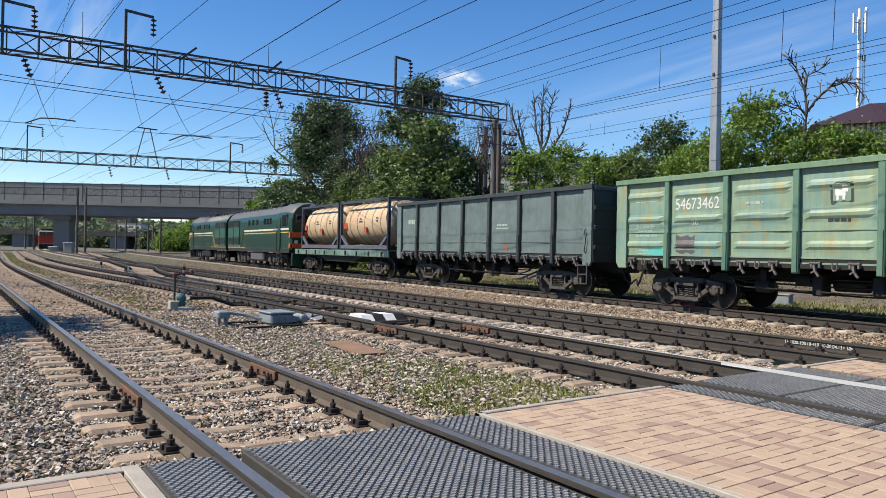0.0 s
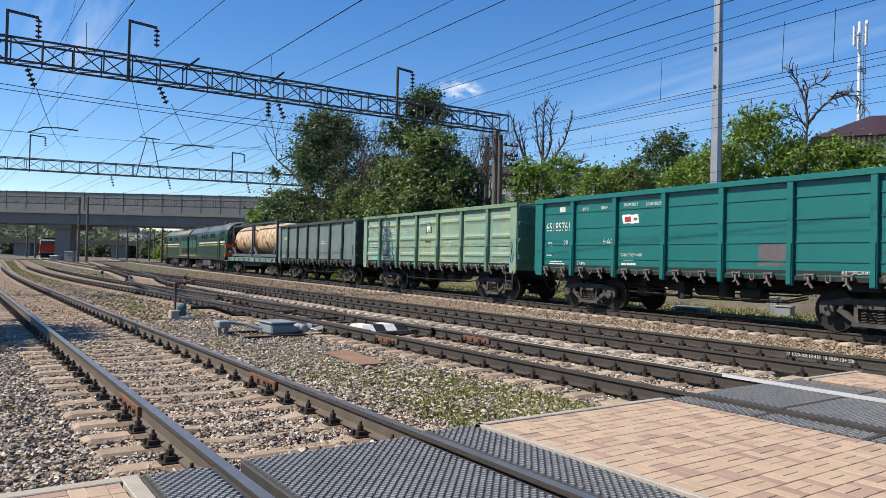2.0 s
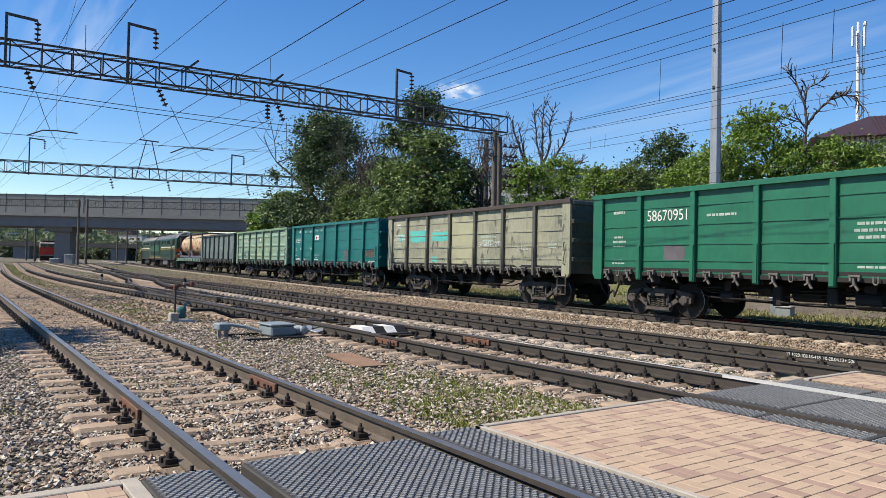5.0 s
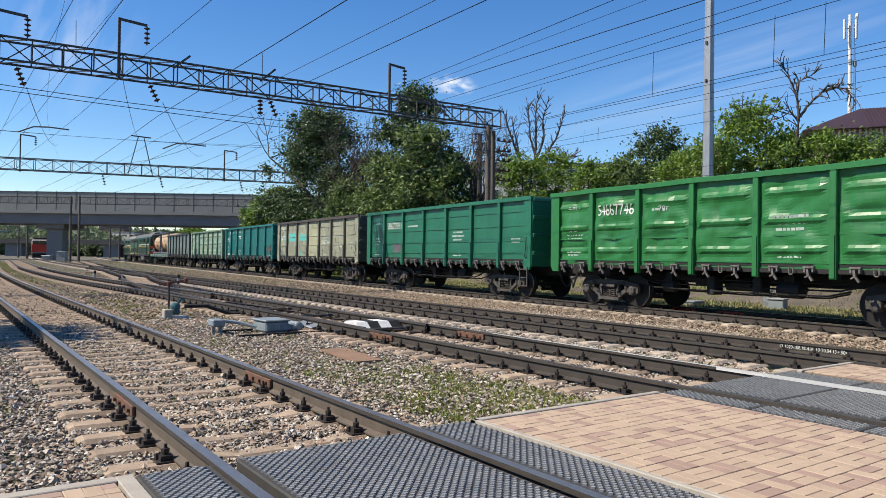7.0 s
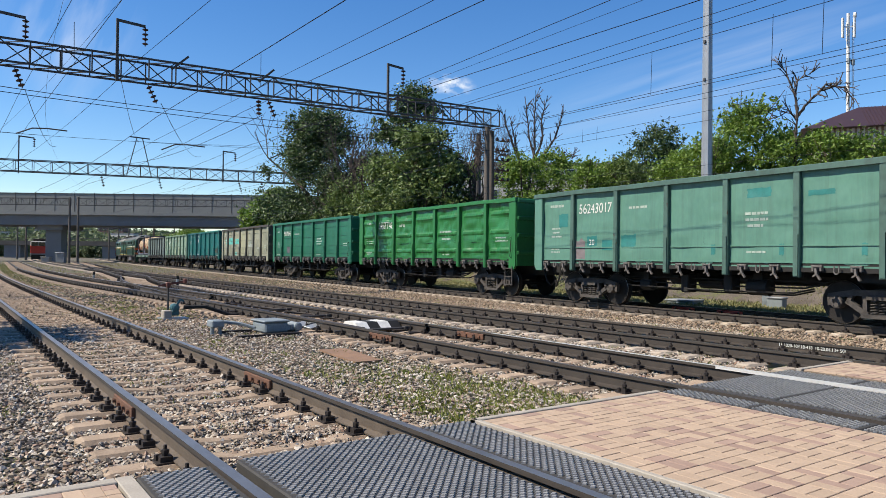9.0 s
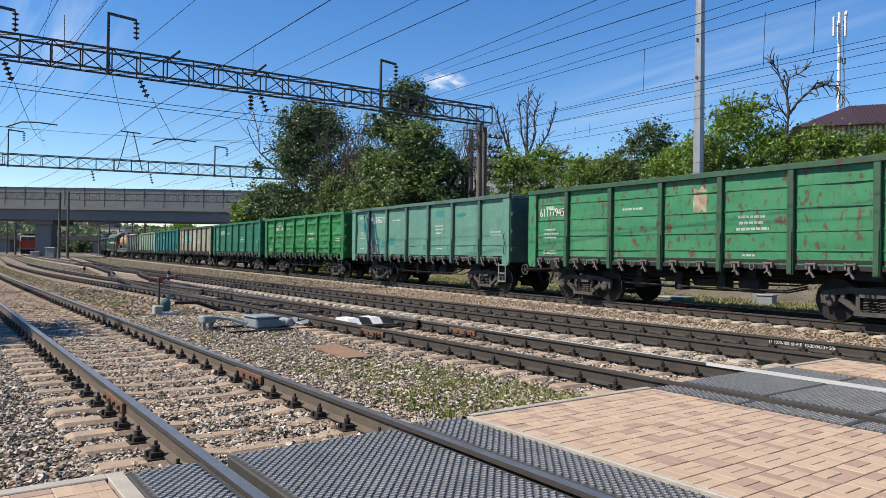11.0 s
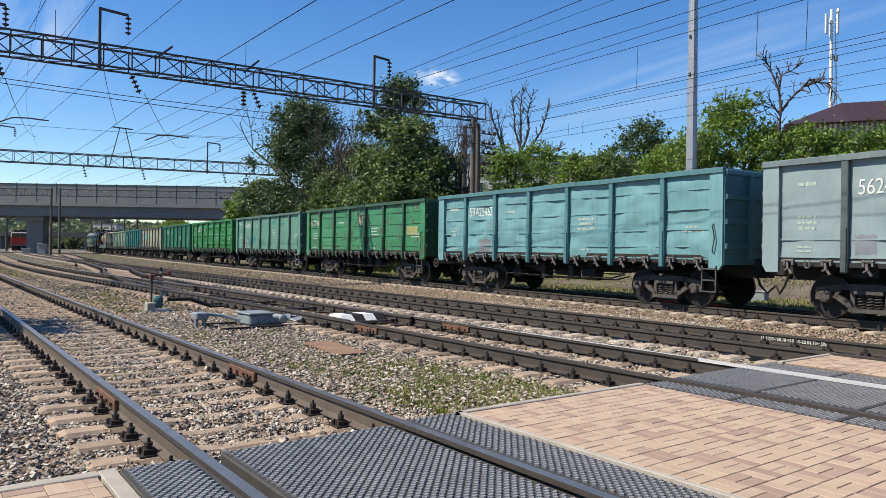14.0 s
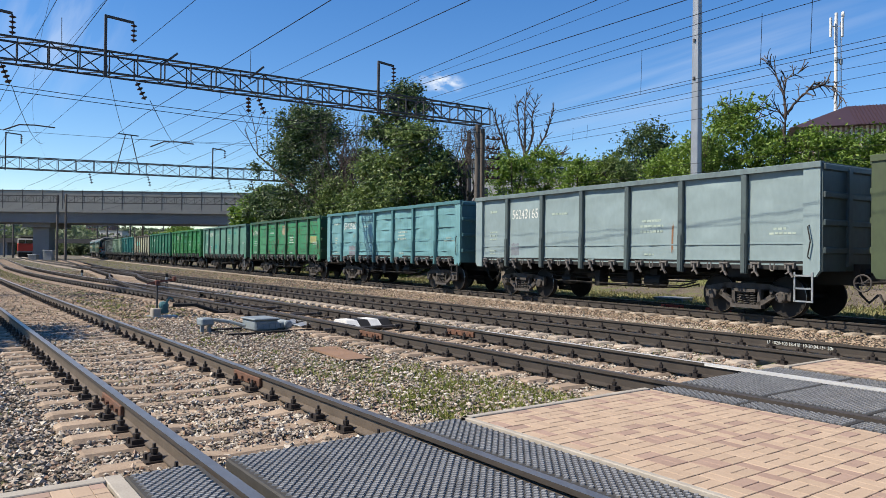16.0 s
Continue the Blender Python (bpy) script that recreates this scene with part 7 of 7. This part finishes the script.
stones("ballast_near", 135000, near_bed, 0.013, 0.033, 1, "loose grey and brown ballast stones between the rails")
stones("ballast_far", 46000, far_bed, 0.032, 0.062, 2, "distant ballast stones along the tracks", STONES_BROWN)
stones("ballast_side", 30000, side_bed, 0.018, 0.038, 3, "brown ballast shoulder beside the train", STONES_BROWN)

GRASS = island_material("grass_blades", [(0.10, 0.13, 0.02), (0.17, 0.21, 0.03), (0.25, 0.29, 0.05), (0.33, 0.31, 0.10)], 0.6, 0.3)
DRY = island_material("dry_grass", [(0.16, 0.16, 0.055), (0.24, 0.235, 0.09), (0.32, 0.29, 0.14), (0.14, 0.19, 0.05)], 0.7, 0.3)


def blades(name, pts, height, width, seed, mat, label):
    rng = np.random.default_rng(seed)
    n = len(pts)
    a = rng.uniform(0, 2 * np.pi, n)
    h = height * rng.uniform(0.4, 1.2, n)
    lean = rng.uniform(0.1, 0.9, n) * h
    w = width * rng.uniform(0.6, 1.3, n)
    dx, dy = np.cos(a), np.sin(a)
    p = np.array(pts)
    v0 = p + np.stack([-dy * w, dx * w, np.zeros(n)], 1)
    v1 = p + np.stack([dy * w, -dx * w, np.zeros(n)], 1)
    v2 = p + np.stack([dx * lean * 0.4 + dy * w * 0.6, dy * lean * 0.4 - dx * w * 0.6, h * 0.6], 1)
    v3 = p + np.stack([dx * lean, dy * lean, h], 1)
    v = np.stack([v0, v1, v2, v3], 1).reshape(-1, 3)
    i = np.arange(n)[:, None] * 4
    f = np.concatenate([i + np.array([[0, 1, 2]]), i + np.array([[0, 2, 3]])])
    ob = new(name, raw_mesh(v.tolist(), f.tolist(), mat))
    return tagged(ob, label, "grass", kind="stuff")


def tufts(rng, centres, per, spread):
    out = []
    for c in centres:
        n = rng.integers(per // 2, per)
        q = rng.normal(0, spread * rng.uniform(0.5, 1.4), (n, 2))
        out.append(np.stack([c[0] + q[:, 0], c[1] + q[:, 1], np.full(n, -0.26)], 1))
    return np.concatenate(out)


rng = np.random.default_rng(21)
cs = [(rng.uniform(4.0, 6.0), 4.95 + abs(rng.normal(0, 1.9))) for _ in range(230)] + [(rng.uniform(3.5, 6.2), rng.uniform(8, 30)) for _ in range(110)]
cs += [(rng.uniform(1.7, 2.9), rng.uniform(6, 30)) for _ in range(30)] + [(rng.uniform(-1.5, 1.3), rng.uniform(5, 16)) for _ in range(26)] + [(rng.uniform(8.6, 10.2), rng.uniform(5, 30)) for _ in range(34)] + [(rng.uniform(12.3, 15.5), rng.uniform(5, 30)) for _ in range(46)]
blades("grass_tufts", tufts(rng, cs, 38, 0.12), 0.08, 0.007, 5, GRASS, "sparse low green weeds between the stones")
y = 1 + 59 * rng.uniform(0, 1, 70000) ** 1.4
x = 19.6 + 0.075 * y + rng.uniform(0, 9.0, 70000)
keep = x < 3.2 * y + 8
pts = np.stack([x[keep], y[keep], np.array([rise(a, b) for a, b in zip(x[keep], y[keep])])], 1)
blades("bank_grass", pts, 0.13, 0.030, 6, DRY, "rough dry yellow-green grass behind the train")
y = rng.uniform(40, 135, 26000)
x = np.where(rng.uniform(0, 1, 26000) < 0.4, rng.uniform(3.2, 6.0, 26000) + 0.02 * (y - 40), rng.uniform(-3, 34, 26000))
pts = np.stack([x, y, np.full(26000, -0.27)], 1)
blades("yard_grass", pts, 0.09, 0.035, 8, DRY, "dry grass strip between distant tracks")

# ---- thin clouds, far off ----


def cloud(name, label, centre, across, up, size, density, scale, seed):
    me = raw_mesh([(-1, 0, -1), (1, 0, -1), (1, 0, 1), (-1, 0, 1)], [(0, 1, 2, 3)], None or cloud_material(name, density, scale, seed))
    ob = new(name, me)
    ob.matrix_world = Matrix.Translation(centre) @ Matrix.Rotation(-math.atan2(centre[0], centre[1]), 4, "Z") @ Matrix.Rotation(radians(up), 4, "Y") @ Matrix.Diagonal((size[0], 1, size[1], 1))
    ob.visible_shadow = False
    tagged(ob, label, "cloud", kind="structure")


def cloud_material(name, density, scale, seed):
    m = bpy.data.materials.new(name)
    m.use_nodes = True
    n, link = m.node_tree.nodes, m.node_tree.links.new
    co = n.new("ShaderNodeTexCoord")
    mp = n.new("ShaderNodeMapping")
    mp.inputs["Scale"].default_value, mp.inputs["Location"].default_value = scale, (seed, seed, seed)
    link(co.outputs["Object"], mp.inputs["Vector"])
    t = n.new("ShaderNodeTexNoise")
    t.inputs["Scale"].default_value, t.inputs["Detail"].default_value = 1.6, 6.0
    link(mp.outputs["Vector"], t.inputs["Vector"])
    ln = n.new("ShaderNodeVectorMath")
    ln.operation = "LENGTH"
    link(co.outputs["Object"], ln.inputs[0])
    edge = n.new("ShaderNodeMapRange")
    edge.inputs["From Min"].default_value, edge.inputs["From Max"].default_value = 1.0, 0.15
    link(ln.outputs["Value"], edge.inputs["Value"])
    r = n.new("ShaderNodeMapRange")
    r.inputs["From Min"].default_value, r.inputs["From Max"].default_value, r.inputs["To Max"].default_value = 0.40, 0.68, density
    link(t.outputs["Fac"], r.inputs["Value"])
    mul = n.new("ShaderNodeMath")
    mul.operation = "MULTIPLY"
    link(edge.outputs["Result"], mul.inputs[0])
    link(r.outputs["Result"], mul.inputs[1])
    em = n.new("ShaderNodeEmission")
    em.inputs["Color"].default_value, em.inputs["Strength"].default_value = (0.92, 0.96, 1.0, 1), 0.68
    tr = n.new("ShaderNodeBsdfTransparent")
    mix = n.new("ShaderNodeMixShader")
    link(mul.outputs[0], mix.inputs["Fac"])
    link(tr.outputs["BSDF"], mix.inputs[1])
    link(em.outputs["Emission"], mix.inputs[2])
    link(mix.outputs["Shader"], n["Material Output"].inputs["Surface"])
    return m


cloud("cloud", "small white puffy cloud in the blue sky", (1467, 2023, 609), 1, 4, (95, 42), 1.0, (1.6, 1, 1.2), 3)
cloud("thin_cloud", "thin streaky veil of high cloud", (2333, 1539, 680), 1, -14, (850, 190), 0.20, (0.7, 1, 2.4), 5)
cloud("thin_cloud", "thin streaky veil of high cloud", (387, 2899, 808), 1, 20, (260, 330), 0.25, (2.4, 1, 0.7), 8)


def motions():
    for w, ahead in TRAIN:
        rows = train_rows(ahead)
        if w in TURNED:
            rows = [(t, m @ pose(0, 0, 0, 0, 0, 180)) for t, m in rows]
        walk(w, rows)
    # wheels roll on the rails, a key for each 80 degrees
    turns = [(0.0, 0.0)]
    t = 0.0
    while t < 16.0:
        speed = V0 - SLOW * t
        t = min(t + radians(80) * WHEEL_R / speed, 16.0)
        turns.append((t, -math.degrees((head_at(t) - head_at(0)) / WHEEL_R)))
    for w, y in SPINNING:
        sign = -1 if w.parent in TURNED else 1
        walk(w, [(t, pose(0, y, WHEEL_R, sign * a)) for t, a in turns])


motions()
